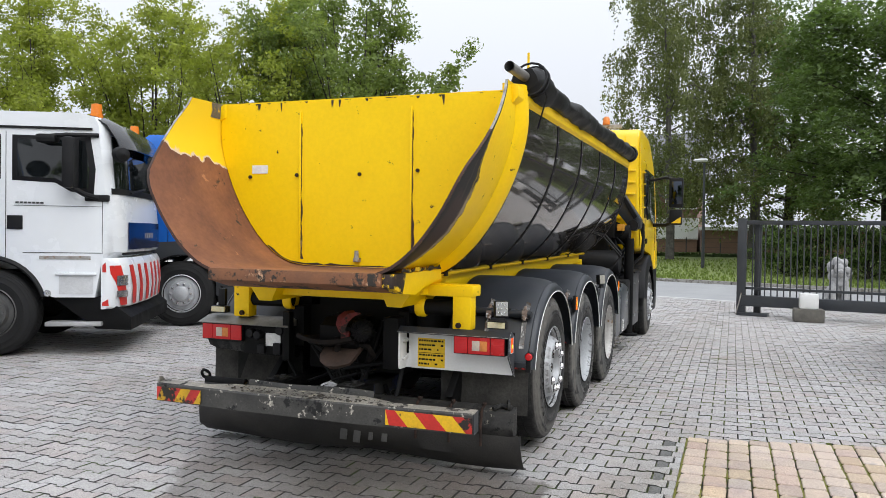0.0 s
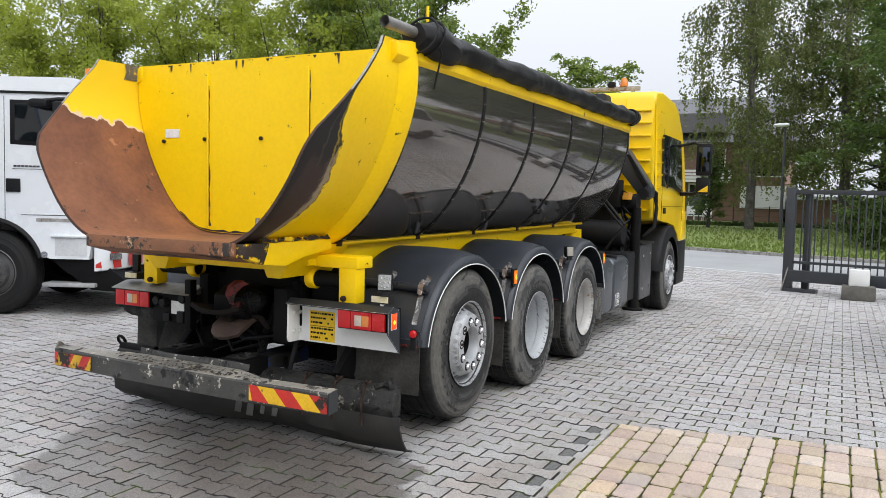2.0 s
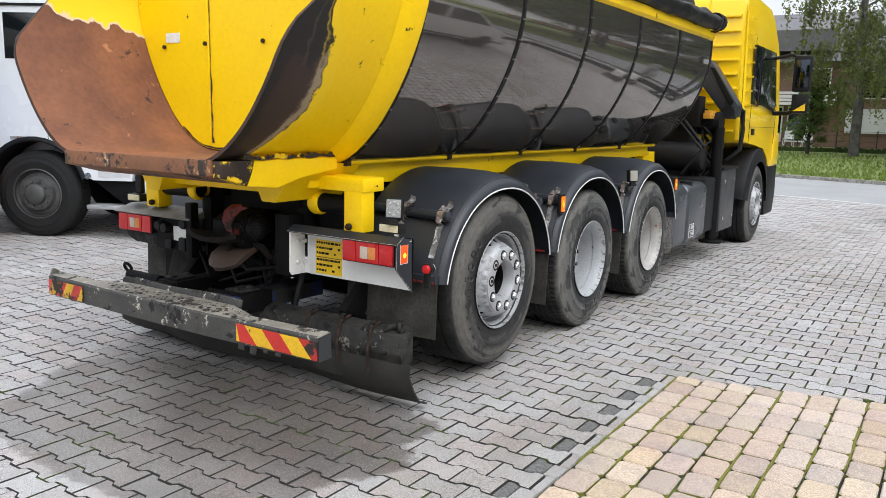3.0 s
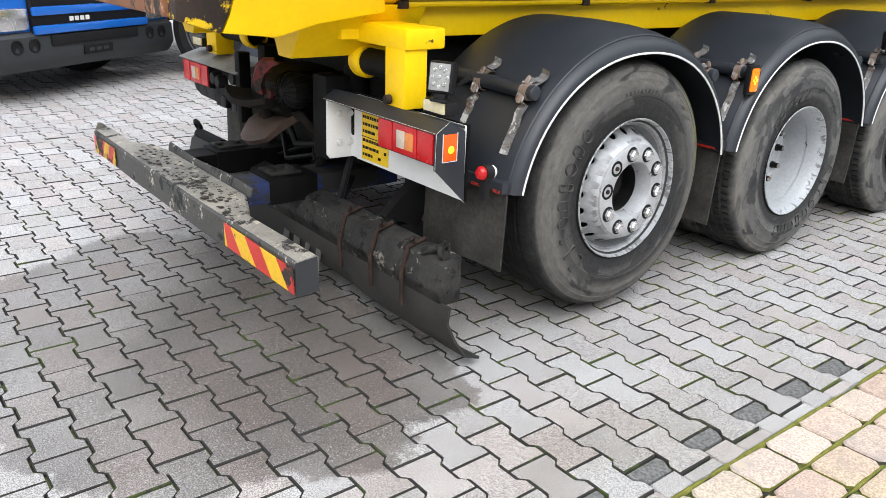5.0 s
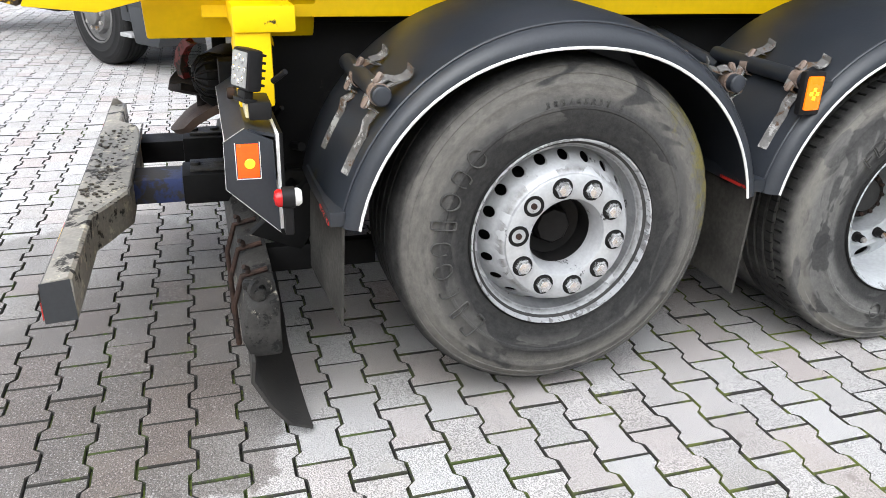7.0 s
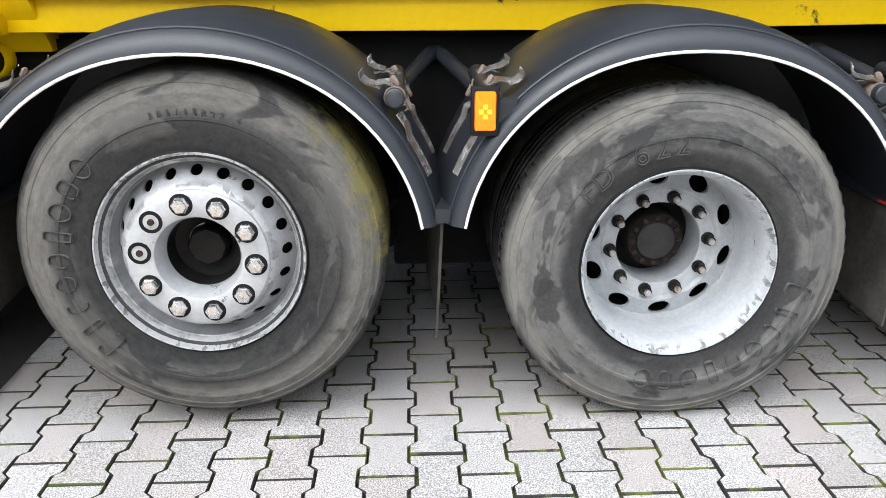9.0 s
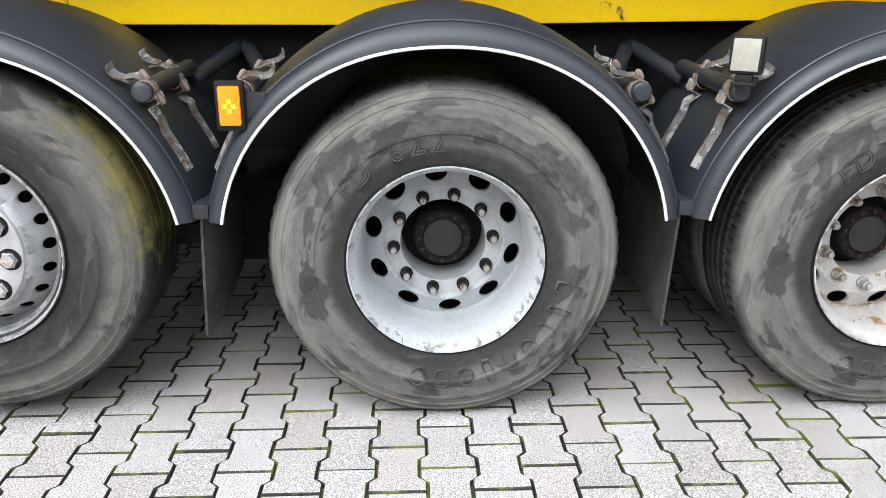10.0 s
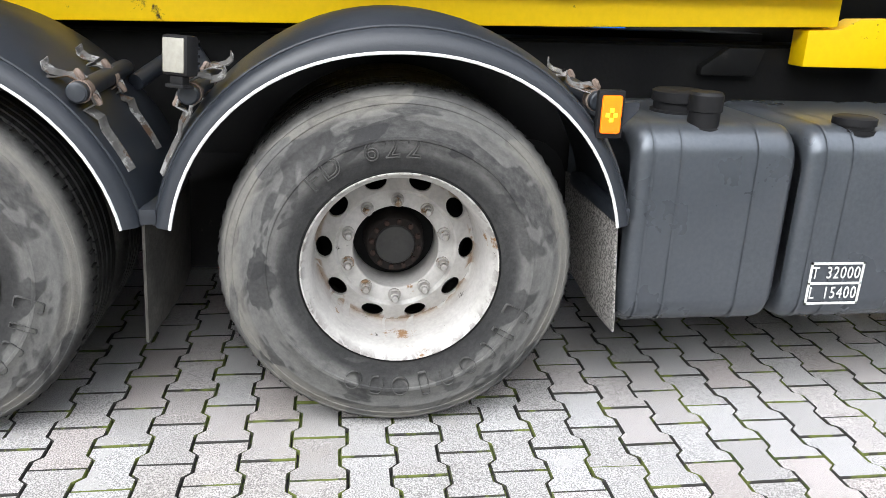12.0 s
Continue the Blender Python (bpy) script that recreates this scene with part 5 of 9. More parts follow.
def tarp_roll():
    t = thing("tarpaulin_roll", (1.18, 1.8, 2.46), "rolled black tarpaulin strapped along the body's top rail", "tarpaulin")
    s = Shape()
    pts, rad = [], []
    for k in range(181):
        f = k / 180
        y = -0.76 + 5.25 * f
        r = 0.074 + 0.006 * math.sin(f * 23) + 0.010 * noise.noise(Vector((y * 3, 0, 0)))
        if f < 0.09:
            r += 0.030 * math.sin(f / 0.09 * 3.1) + 0.004
        pts.append((1.205 + 0.008 * math.sin(y * 2.2), y, 2.502 + 0.02 * f))
        rad.append(r)
    s.tube(pts, rad, 28)
    for v in s.bm.verts:
        q = Vector((v.co.x * 1.5, v.co.y * 0.5, v.co.z * 1.5))
        v.co += Vector((0.020 * noise.noise(q * 9), 0, 0.022 * noise.noise(q * 8 + Vector((5, 0, 0)))))
        v.co += (v.co - Vector((1.205, v.co.y, 2.52))) * (0.10 * abs(noise.noise(Vector((v.co.x * 20, v.co.y * 5, v.co.z * 20)))) - 0.02)
    part("roll", s, TARP, t)
    s = Shape()
    s.tube([(1.17, -1.05, 2.535), (1.205, -0.5, 2.52)], 0.033, 14, False)
    s.tube([(1.17, -1.05, 2.535), (1.205, -0.5, 2.52)], 0.027, 14, False)
    part("roll_pipe", s, TUBE_GREY, t, "bare steel pipe end")
    for y, r in ((-0.70, 0.112), (-0.60, 0.108), (4.30, 0.095), (4.40, 0.095)):
        s = Shape()
        s.tube([(1.205 + r * math.cos(a * math.tau / 16), y + 0.05 * math.sin(a * math.tau / 16), 2.52 + r * math.sin(a * math.tau / 16)) for a in range(17)], 0.008, 6, False)
        part("strap", s, BLACK_PLASTIC, t)
    s = Shape()
    s.tube([(1.27, -0.62, 2.52), (1.295, -0.6, 2.42), (1.235, -0.58, 2.22)], 0.006, 6)
    part("cord", s, BLACK_PLASTIC, t)
    for y, h in ((-0.52, 0.15), (4.36, 0.16)):
        s = Shape()
        s.tube([(1.15, y, 2.46), (1.15, y, 2.58 + h)], 0.009, 6)
        part("stay_rod", s, YELLOW, t)
    s = Shape()
    s.lathe([(0.0, 0.06), (0.06, 0.06), (0.085, 0.02), (0.085, -0.03)], 16, Matrix.Translation((1.205, 4.5, 2.535)) @ Matrix.Rotation(radians(90), 4, "Z"))
    part("end_cap", s, BLACK_PLASTIC, t)


tarp_roll()


# the body leans a little upwards to the front
for o in (body, bpy.data.objects["tarpaulin_roll"]):
    o.rotation_euler.x = radians(0.45)
    o.location.z += o.location.y * math.sin(radians(0.45))

# ---- the truck ----
truck = thing("tipper_truck", (0, 3.2, 0), "yellow four-axle tipper truck parked on block paving", "truck")
HUBS = (0.02, 1.374, 2.732)
HUB_Z = 0.515
FRONT_AXLE = 6.95

# wheels: local x points outwards, the tyre's outer wall at x = 0


def tyre_shape(width, lugs):
    R, rim = 0.512, 0.270
    prof = [(rim, -0.012), (0.286, 0.0), (0.32, 0.002), (0.352, 0.012), (0.372, 0.0135), (0.375, 0.0165), (0.383, 0.0165), (0.386, 0.014), (0.415, 0.010), (0.435, 0.0035),
            (0.438, 0.0042), (0.444, 0.0030), (0.447, 0.0005), (0.466, -0.0085), (0.468, -0.0070), (0.474, -0.0095), (0.476, -0.0125), (0.487, -0.0185), (0.489, -0.0175), (0.495, -0.0215), (0.497, -0.0255), (0.505, -0.034), (R, -0.05)]
    tread = []
    w0, w1 = -0.05, -width + 0.05
    for k in range(1, 5):
        c = w0 + (w1 - w0) * k / 5
        tread += [(R, c + 0.007), (R - 0.012, c + 0.004), (R - 0.012, c - 0.004), (R, c - 0.007)]
    prof = prof + tread + [(R, w1), (0.49, -width + 0.012), (0.44, -width), (0.38, -width - 0.01), (0.30, -width), (rim, -width + 0.02)]
    n = 144

    def wave(i, k):
        if lugs and 21 <= i <= 23:
            return -0.0045 if k % 2 == 0 else 0.0
        if not lugs and i in (20, 21) and k % 6 == 0:
            return -0.004
        return 0.0
    s = Shape()
    s.lathe(prof, n, None, 0, wave)
    return s


def on_tyre(r, deg, size, spin=0.0):
    """A place on the tyre wall facing outwards, with the letter's top away from the hub."""
    a = radians(deg)
    return Matrix.Translation((0.0140 if r < 0.37 else 0.0150 if r < 0.41 else 0.008, r * math.cos(a), r * math.sin(a))) @ Matrix.Rotation(a - math.pi / 2, 4, "X") @ Matrix(((0, 0, 1, 0), (1, 0, 0, 0), (0, 1, 0, 0), (0, 0, 0, 1)))


EMBOSS = surf("raised_tyre_print", (0.04, 0.04, 0.0395), (0.09, 0.088, 0.085), 11, 0.75, bump=0.3, spec=0.2)


HUB_RUST = surf("dark_rusty_hub", (0.007, 0.0065, 0.0065), (0.020, 0.015, 0.013), 22, 0.8, bump=0.5, spec=0.2)
HUB_CAP = surf("oily_hub_cover", (0.016, 0.016, 0.016), (0.04, 0.039, 0.037), 12, 0.4, 0.6, bump=0.15, spec=0.25)
CLAMP_RUST = surf("brown_clamp_steel", (0.16, 0.11, 0.085), (0.24, 0.19, 0.16), 22, 0.7, bump=0.4, spots=((0.06, 0.04, 0.03), 0.36, 30, 0.8))


def tyre_marks(tyre, word, at_deg, blocks_deg, size=0.052):
    """Raised figures round the wall; the maker's word stays a row of plain raised outlines."""
    n = len(word)
    for k, ch in enumerate(word):
        if ch != " ":
            text_part("raised_figure", ch, size, on_tyre(0.352 if size > 0.05 else 0.40, at_deg - (k - (n - 1) / 2) * (9.6 if size > 0.05 else size * 128), size), EMBOSS, tyre, 0.0022, 0.0021 if size > 0.05 else 0.0007)
    # narrow and round outlines, closed or open like worn letters
    for k in range(9):
        m = on_tyre(0.383 if size < 0.05 else 0.366, blocks_deg - (k - 4) * (10.6 if size < 0.05 else 11.2), size) @ Matrix.Scale(1.3, 4) @ Matrix.Rotation(radians((-6, 4, 0, 5, -4, 2, 6, -3, 0)[k]), 4, "Z")
        w, h, e, a0, a1 = ((0.013, 0.030, 0.3, 20, 330), (0.006, 0.027, 0.3, 0, 360), (0.011, 0.023, 0.6, 60, 270), (0.017, 0.022, 1.0, 20, 360), (0.015, 0.023, 0.8, -60, 210), (0.010, 0.029, 0.3, 0, 360), (0.019, 0.023, 1.0, 0, 360), (0.015, 0.022, 0.6, -90, 240), (0.018, 0.023, 1.0, 10, 350))[k]
        s = Shape()
        lv = []
        for f, z in ((1.065, -0.003), (1.03, 0.0032), (0.94, 0.0032), (0.905, -0.003)):
            row = []
            for i in range(21):
                a = radians(a0 + (a1 - a0) * i / 20)
                c, q = math.cos(a), math.sin(a)
                row.append(s.bm.verts.new(m @ Vector((f * w * math.copysign(abs(c) ** e, c), f * h * math.copysign(abs(q) ** e, q), z))))
            lv.append(row)
        s.skin(lv, False)
        part("raised_outline", s, EMBOSS, tyre)


def disc_with_holes(s, r_in, r_out, count, hole_r, hole_at, x_at, mi=0, phase=0.0, oval=1.0):
    """A ring of a wheel disc with round holes cut through: a fan of quads round each hole. x_at(r) gives its depth."""
    seg = 16
    for k in range(count):
        a0, a1 = (k + phase) * math.tau / count, (k + 1 + phase) * math.tau / count
        mid = (a0 + a1) / 2
        hole, back, rimv = [], [], []
        for j in range(seg):
            t = j * math.tau / seg
            dr, da = hole_r * math.cos(t), oval * hole_r * math.sin(t) / hole_at
            r, a = hole_at + dr, mid + da
            hole.append(s.bm.verts.new((x_at(r), r * math.cos(a), r * math.sin(a))))
            back.append(s.bm.verts.new((x_at(r) - 0.016, r * math.cos(a), r * math.sin(a))))
            c, q = math.cos(t), math.sin(t)
            sc = 1 / max(abs(c), abs(q))
            br = hole_at + (c * sc) * ((r_out - hole_at) if c > 0 else (hole_at - r_in))
            ba = mid + (q * sc) * (a1 - a0) / 2
            rimv.append(s.bm.verts.new((x_at(br), br * math.cos(ba), br * math.sin(ba))))
        for j in range(seg):
            i = (j + 1) % seg
            for f in (s.bm.faces.new((hole[j], hole[i], rimv[i], rimv[j])), s.bm.faces.new((hole[j], hole[i], back[i], back[j]))):
                f.material_index, f.smooth = mi, True


def wheel_flat():
    """Tag axle wheel: the disc stands close to the outer face, with ten capped nuts."""
    s = Shape()
    s.lathe([(0.290, -0.02), (0.301, -0.010), (0.304, 0.006), (0.301, 0.013), (0.297, 0.012), (0.292, -0.006), (0.284, -0.018), (0.278, -0.026), (0.270, -0.030), (0.268, -0.055), (0.266, -0.080), (0.2615, -0.0885)], 72)
    disc_with_holes(s, 0.2155, 0.2625, 20, 0.0125, 0.2395, lambda r: -0.088 + (0.262 - r) * 2.05, 0, 0.5, 1.45)
    s.lathe([(0.2158, 0.0075), (0.210, 0.017), (0.203, 0.022), (0.2005, 0.030), (0.196, 0.033), (0.130, 0.033), (0.124, 0.030), (0.112, -0.005), (0.108, -0.04)], 72)
    bmesh.ops.remove_doubles(s.bm, verts=s.bm.verts[:], dist=0.0008)
    rim = part("wheel", s, SILVER, truck, "silver painted steel wheel with a deep polished rim")
    s = tyre_shape(0.37, False)
    tyre = part("tyre", s, TYRE_MOSSY, rim, "worn black tyre with mossy shoulder")
    s = Shape()
    s.lathe([(0.3035, 0.009), (0.3065, 0.0075), (0.3095, 0.0035)], 72)
    part("bead_gap", s, INK, rim)
    tyre_marks(tyre, "385/65R22.5", 86, 181, 0.026)
    s = Shape()
    s.lathe([(0.1075, -0.036), (0.102, -0.10), (0.064, -0.11)], 48)
    s.lathe([(0.064, -0.112), (0.060, -0.075), (0.054, -0.068), (0.0, -0.066)], 8)
    part("hub", s, HUB_BLACK, rim, "oily black hub")
    # flat black disc that stands in for the shade behind the vent holes
    s = Shape()
    s.lathe([(0.262, -0.12), (0.262, -0.125), (0.11, -0.125), (0.11, -0.12)], 40)
    part("brake_drum", s, INK, rim)
    for k in range(10):
        a = radians(-7 + 36 * k)
        m = Matrix.Translation((0.033, 0.163 * math.cos(a), 0.163 * math.sin(a)))
        s = Shape()
        s.lathe([(0.0330, 0.0004), (0.0325, 0.0016), (0.0225, 0.0016), (0.0225, 0.0)], 20, m)
        part("nut_recess", s, INK, rim)
        s = Shape()
        if k in (4, 5):
            s.lathe([(0.0285, 0.0015), (0.025, -0.004), (0.010, -0.002), (0.009, 0.006), (0.0, 0.007)], 14, m)
            part("nut", s, RUSTY, rim, "rusty bare wheel bolt without its cap")
        else:
            s.lathe([(0.0255, 0.0005), (0.0255, 0.012), (0.019, 0.021), (0.0, 0.024)], 6, m)
            part("nut", s, CHROME, rim)
    return rim


def wheel_deep(material, label, phase, word):
    """Drive axle wheel: a deep dish with ten bare nuts round a rusty hub."""
    s = Shape()
    s.lathe([(0.284, -0.03), (0.299, -0.014), (0.303, 0.004), (0.300, 0.012), (0.296, 0.011), (0.291, -0.006), (0.282, -0.018), (0.276, -0.03), (0.271, -0.06), (0.269, -0.078), (0.274, -0.084), (0.273, -0.10), (0.268, -0.115), (0.266, -0.160), (0.2655, -0.187), (0.2595, -0.204)], 72)
    disc_with_holes(s, 0.203, 0.260, 10, 0.0270, 0.2315, lambda r: -0.204 + (0.260 - r) * 0.42, 0, phase / 36.0, 1.4)
    s.lathe([(0.2032, -0.180), (0.198, -0.178), (0.192, -0.182), (0.187, -0.189), (0.150, -0.190), (0.143, -0.192), (0.140, -0.196), (0.139, -0.34)], 72)
    bmesh.ops.remove_doubles(s.bm, verts=s.bm.verts[:], dist=0.0008)
    rim = part("wheel", s, material, truck, label)
    tyre = part("tyre", tyre_shape(0.32, True), TYRE, rim, "scuffed black drive tyre")
    s = Shape()
    s.lathe([(0.3015, 0.0085), (0.3055, 0.0075), (0.3085, 0.0035)], 72)
    part("bead_gap", s, INK, rim)
    tyre_marks(tyre, word, 118, -58, 0.082)
    s = Shape()
    for k in range(84):
        for a0, x0, x1, r in ((0.0, -0.082, -0.050, 0.5125), (0.5, -0.124, -0.098, 0.5125)):
            s.box((x0, -0.0028, r - 0.006), (x1, 0.0028, r + 0.0007), 0, Matrix.Rotation((k + a0) * math.tau / 84, 4, "X"))
    tagged(part("tread_pattern", s, INK, tyre), kind="stuff")
    # black disc closing the hub opening, in place of the dark inside the wheel
    s = Shape()
    s.lathe([(0.255, -0.33), (0.245, -0.322), (0.10, -0.320), (0.10, -0.34)], 40)
    part("brake_drum", s, INK, rim)
    s = Shape()
    s.lathe([(0.118, -0.38), (0.104, -0.33), (0.096, -0.235), (0.093, -0.228), (0.090, -0.225), (0.066, -0.224), (0.0, -0.223)], 40)
    part("hub", s, HUB_RUST, rim, "rusty drive hub")
    s = Shape()
    s.lathe([(0.067, -0.2235), (0.063, -0.215), (0.0, -0.212)], 28)
    part("hub_cap", s, HUB_CAP, rim, "oily grey hub cover")
    for k in range(12):
        a = k * math.tau / 12
        s.bm = bmesh.new()
        s.lathe([(0.0088, -0.225), (0.0088, -0.213), (0.0, -0.211)], 6, Matrix.Translation((0, 0.079 * math.cos(a), 0.079 * math.sin(a))))
        part("hub_bolt", s, RUSTY, rim)
        s = Shape()
    for k in range(10):
        a = radians(phase + 36 * k)
        m = Matrix.Translation((-0.190, 0.163 * math.cos(a), 0.163 * math.sin(a)))
        s = Shape()
        s.lathe([(0.0215, 0.0), (0.0215, 0.008), (0.0165, 0.010), (0.0160, 0.034), (0.0125, 0.036)], 12, m)
        part("nut", s, HUB_BLACK if material is WHITE_RIM_CLEAN else GALV, rim)
        s = Shape()
        s.lathe([(0.011, 0.02), (0.011, 0.046), (0.008, 0.049), (0.0, 0.049)], 10, m)
        part("bolt_end", s, GALV, rim)
    return rim


WHITE_RIM_CLEAN = surf("white_rim_paint", (0.44, 0.46, 0.48), (0.37, 0.385, 0.40), 6, 0.38, 0.5, bump=0.04, spots=((0.03, 0.027, 0.025), 0.265, 11, 0.8), spot2=((0.20, 0.14, 0.10), 0.225, 16, 0.8))
banded(WHITE_RIM_CLEAN, ((0.268, 0.30, (0.05, 0.045, 0.04), 0.225, 34.0, 0.006),), 0.006, 7.0)
banded(SILVER, ((0.2605, 0.2705, (0.02, 0.019, 0.018), 0.40, 6.0, 0.004), (0.274, 0.30, (0.05, 0.045, 0.04), 0.245, 34.0, 0.006), (0.198, 0.212, (0.10, 0.095, 0.09), 0.30, 9.0, 0.006)), 0.006, 3.0)
banded(WHITE_RIM, ((0.232, 0.248, (0.20, 0.11, 0.045), 0.31, 7.0, 0.004), (0.276, 0.30, (0.05, 0.035, 0.028), 0.29, 30.0, 0.01)), 0.006, 4.0)
w1 = wheel_flat()


def sized(w, f):
    """Fits the rim and all that is bolted to it to its tyre."""
    for o in [w] + [c for c in w.children if not c.name.startswith("tyre")]:
        o.data.transform(Matrix.Diagonal((1, f, f, 1)))


[c for c in w1.children if c.name.startswith("tyre")][0].data.transform(Matrix.Diagonal((1, 1.015, 1.015, 1)))
LIFTED = 0.054  # the tag axle is raised off the ground
sized(w1, 0.967)
w1.matrix_basis = pose(1.225, HUBS[0], HUB_Z + LIFTED)
w2 = wheel_deep(WHITE_RIM_CLEAN, "white painted deep-dish steel wheel", 6, "FD 622")
sized(w2, 0.942)
w2.matrix_basis = pose(1.225, HUBS[1], HUB_Z)
w3 = wheel_deep(WHITE_RIM, "chipped rusty white deep-dish steel wheel", -10, "FD 622")
sized(w3, 0.942)
w3.matrix_basis = pose(1.225, HUBS[2], HUB_Z, -9)


def wheel_copy(w, x, y, turn=0, up=0.0):
    """The same wheel elsewhere on the truck."""
    o = again(w, truck, pose(x, y, HUB_Z + up, turn, 0, 0) if x > 0 else pose(x, y, HUB_Z + up, turn, 0, 180))
    for c in w.children:
        if c.name.split(".")[0] in ("tyre", "hub", "nut"):
            k = again(c, o, c.matrix_basis.copy())
            k.matrix_parent_inverse = c.matrix_parent_inverse.copy()
    return o


wf = wheel_copy(w1, 1.22, FRONT_AXLE, 20)
for y in HUBS:
    wheel_copy(w2 if y > 0.5 else w1, -1.225, y, 40, 0.0 if y > 0.5 else LIFTED)
wheel_copy(w1, -1.22, FRONT_AXLE, 70)
for y in HUBS[1:]:
    for x, r in ((0.87, 0), (-0.87, 180)):
        inner_tyre = again([c for c in w2.children if c.name.startswith("tyre")][0], truck, pose(x, y, HUB_Z, 15, 0, r))
        inner_tyre.matrix_parent_inverse = w2.matrix_parent_inverse.copy()

# fenders: arches with a rolled shoulder, a skirt and white piping


def fender(sgn):
    s = Shape()
    a0, a1, n = radians(11), radians(169), 40
    prof = [(0.64, 0.690), (0.66, 0.700), (0.90, 0.702), (1.06, 0.696), (1.15, 0.685), (1.20, 0.668), (1.215, 0.662), (1.238, 0.645), (1.250, 0.62), (1.252, 0.60), (1.246, 0.600), (1.238, 0.625), (1.18, 0.655), (0.66, 0.682), (0.64, 0.690)]

    def arc(x, r, a):
        c, q = math.cos(a), math.sin(a)
        f = min(1.0, max(0.0, (r - 0.61) / 0.07))
        e = 0.93 + 0.07 * f
        return (sgn * x, -r * (1.045 - 0.035 * f) * math.copysign(abs(c) ** e, c), HUB_Z + r * q ** e)
    rows = []
    for k in range(n + 1):
        a = a0 + (a1 - a0) * k / n
        rows.append([arc(x, r, a) for x, r in prof])
    s.sheet(rows)
    f = part("fender", s, FENDER, truck, "dark grey plastic fender with weathered top")
    s = Shape()
    s.tube([arc(1.251, 0.601, a0 + (a1 - a0) * k / n) for k in range(n + 1)], 0.0045, 6)
    part("piping", s, WHITE_PAINT, f, "thin white edge piping")
    s = Shape()
    s.tube([arc(1.212, 0.664, a0 + (a1 - a0) * k / n) for k in range(n + 1)], 0.005, 6)
    part("shoulder_bead", s, FENDER, f)
    return f


for sgn in (1, -1):
    f = fender(sgn)
    f.matrix_basis = pose(0, HUBS[0], 0)
    for y in HUBS[1:]:
        g = again(f, truck, pose(0, y, 0))
        for c in f.children:
            again(c, g, Matrix())

# mud flaps
DUSTY_FLAP = surf("dusty_mud_flap", (0.026, 0.025, 0.023), (0.075, 0.071, 0.064), 4.5, 0.9, bump=0.5, bscale=60, spec=0.2, grain=0.7)
PALE_FLAP = surf("pale_speckled_flap", (0.30, 0.285, 0.265), (0.22, 0.21, 0.195), 6, 0.9, bump=0.6, bscale=140, grain=1.0, deep=0.35)
for sgn in (1, -1):
    for y, lean, lo in ((-0.652, -0.012, 0.345), (0.695, -0.02, 0.29), (2.055, -0.02, 0.30), (3.37, 0.03, 0.30)):
        s = Shape()
        s.sheet([[(sgn * x, y + lean * (0.66 - z) / 0.4 + 0.012 * math.sin(x * 7 + y), z) for x in (0.62, 0.78, 0.9, 1.0, 1.1, 1.215)] for z in (0.66, 0.55, 0.42, lo)], 0.008)
        part("mud_flap", s, DUSTY_FLAP if y < 3 else PALE_FLAP, truck, "dusty grey rubber mud flap" if y < 3 else "pale speckled mud flap")
        s = Shape()
        s.box((sgn * 0.76, y - 0.022, 0.650), (sgn * 1.225, y + 0.022, 0.692), 0.004)
        b = part("flap_bar", s, FENDER, truck)
        if y > 3:
            continue
        s = Shape()
        s.box((sgn * 1.06, y - 0.026, 0.652), (sgn * 1.215, y - 0.0225, 0.662))
        part("red_strip", s, WORN_RED, b, "thin red reflective strip")

# fender stays with strap clamps between the arches


STRAP = surf("scratched_strap_steel", (0.20, 0.195, 0.19), (0.07, 0.066, 0.062), 13, 0.5, 0.8, metal=0.3, bump=0.2, grain=0.6, spots=((0.38, 0.375, 0.365), 0.40, 12, 0.5), spot2=((0.10, 0.06, 0.035), 0.38, 18, 0.9))


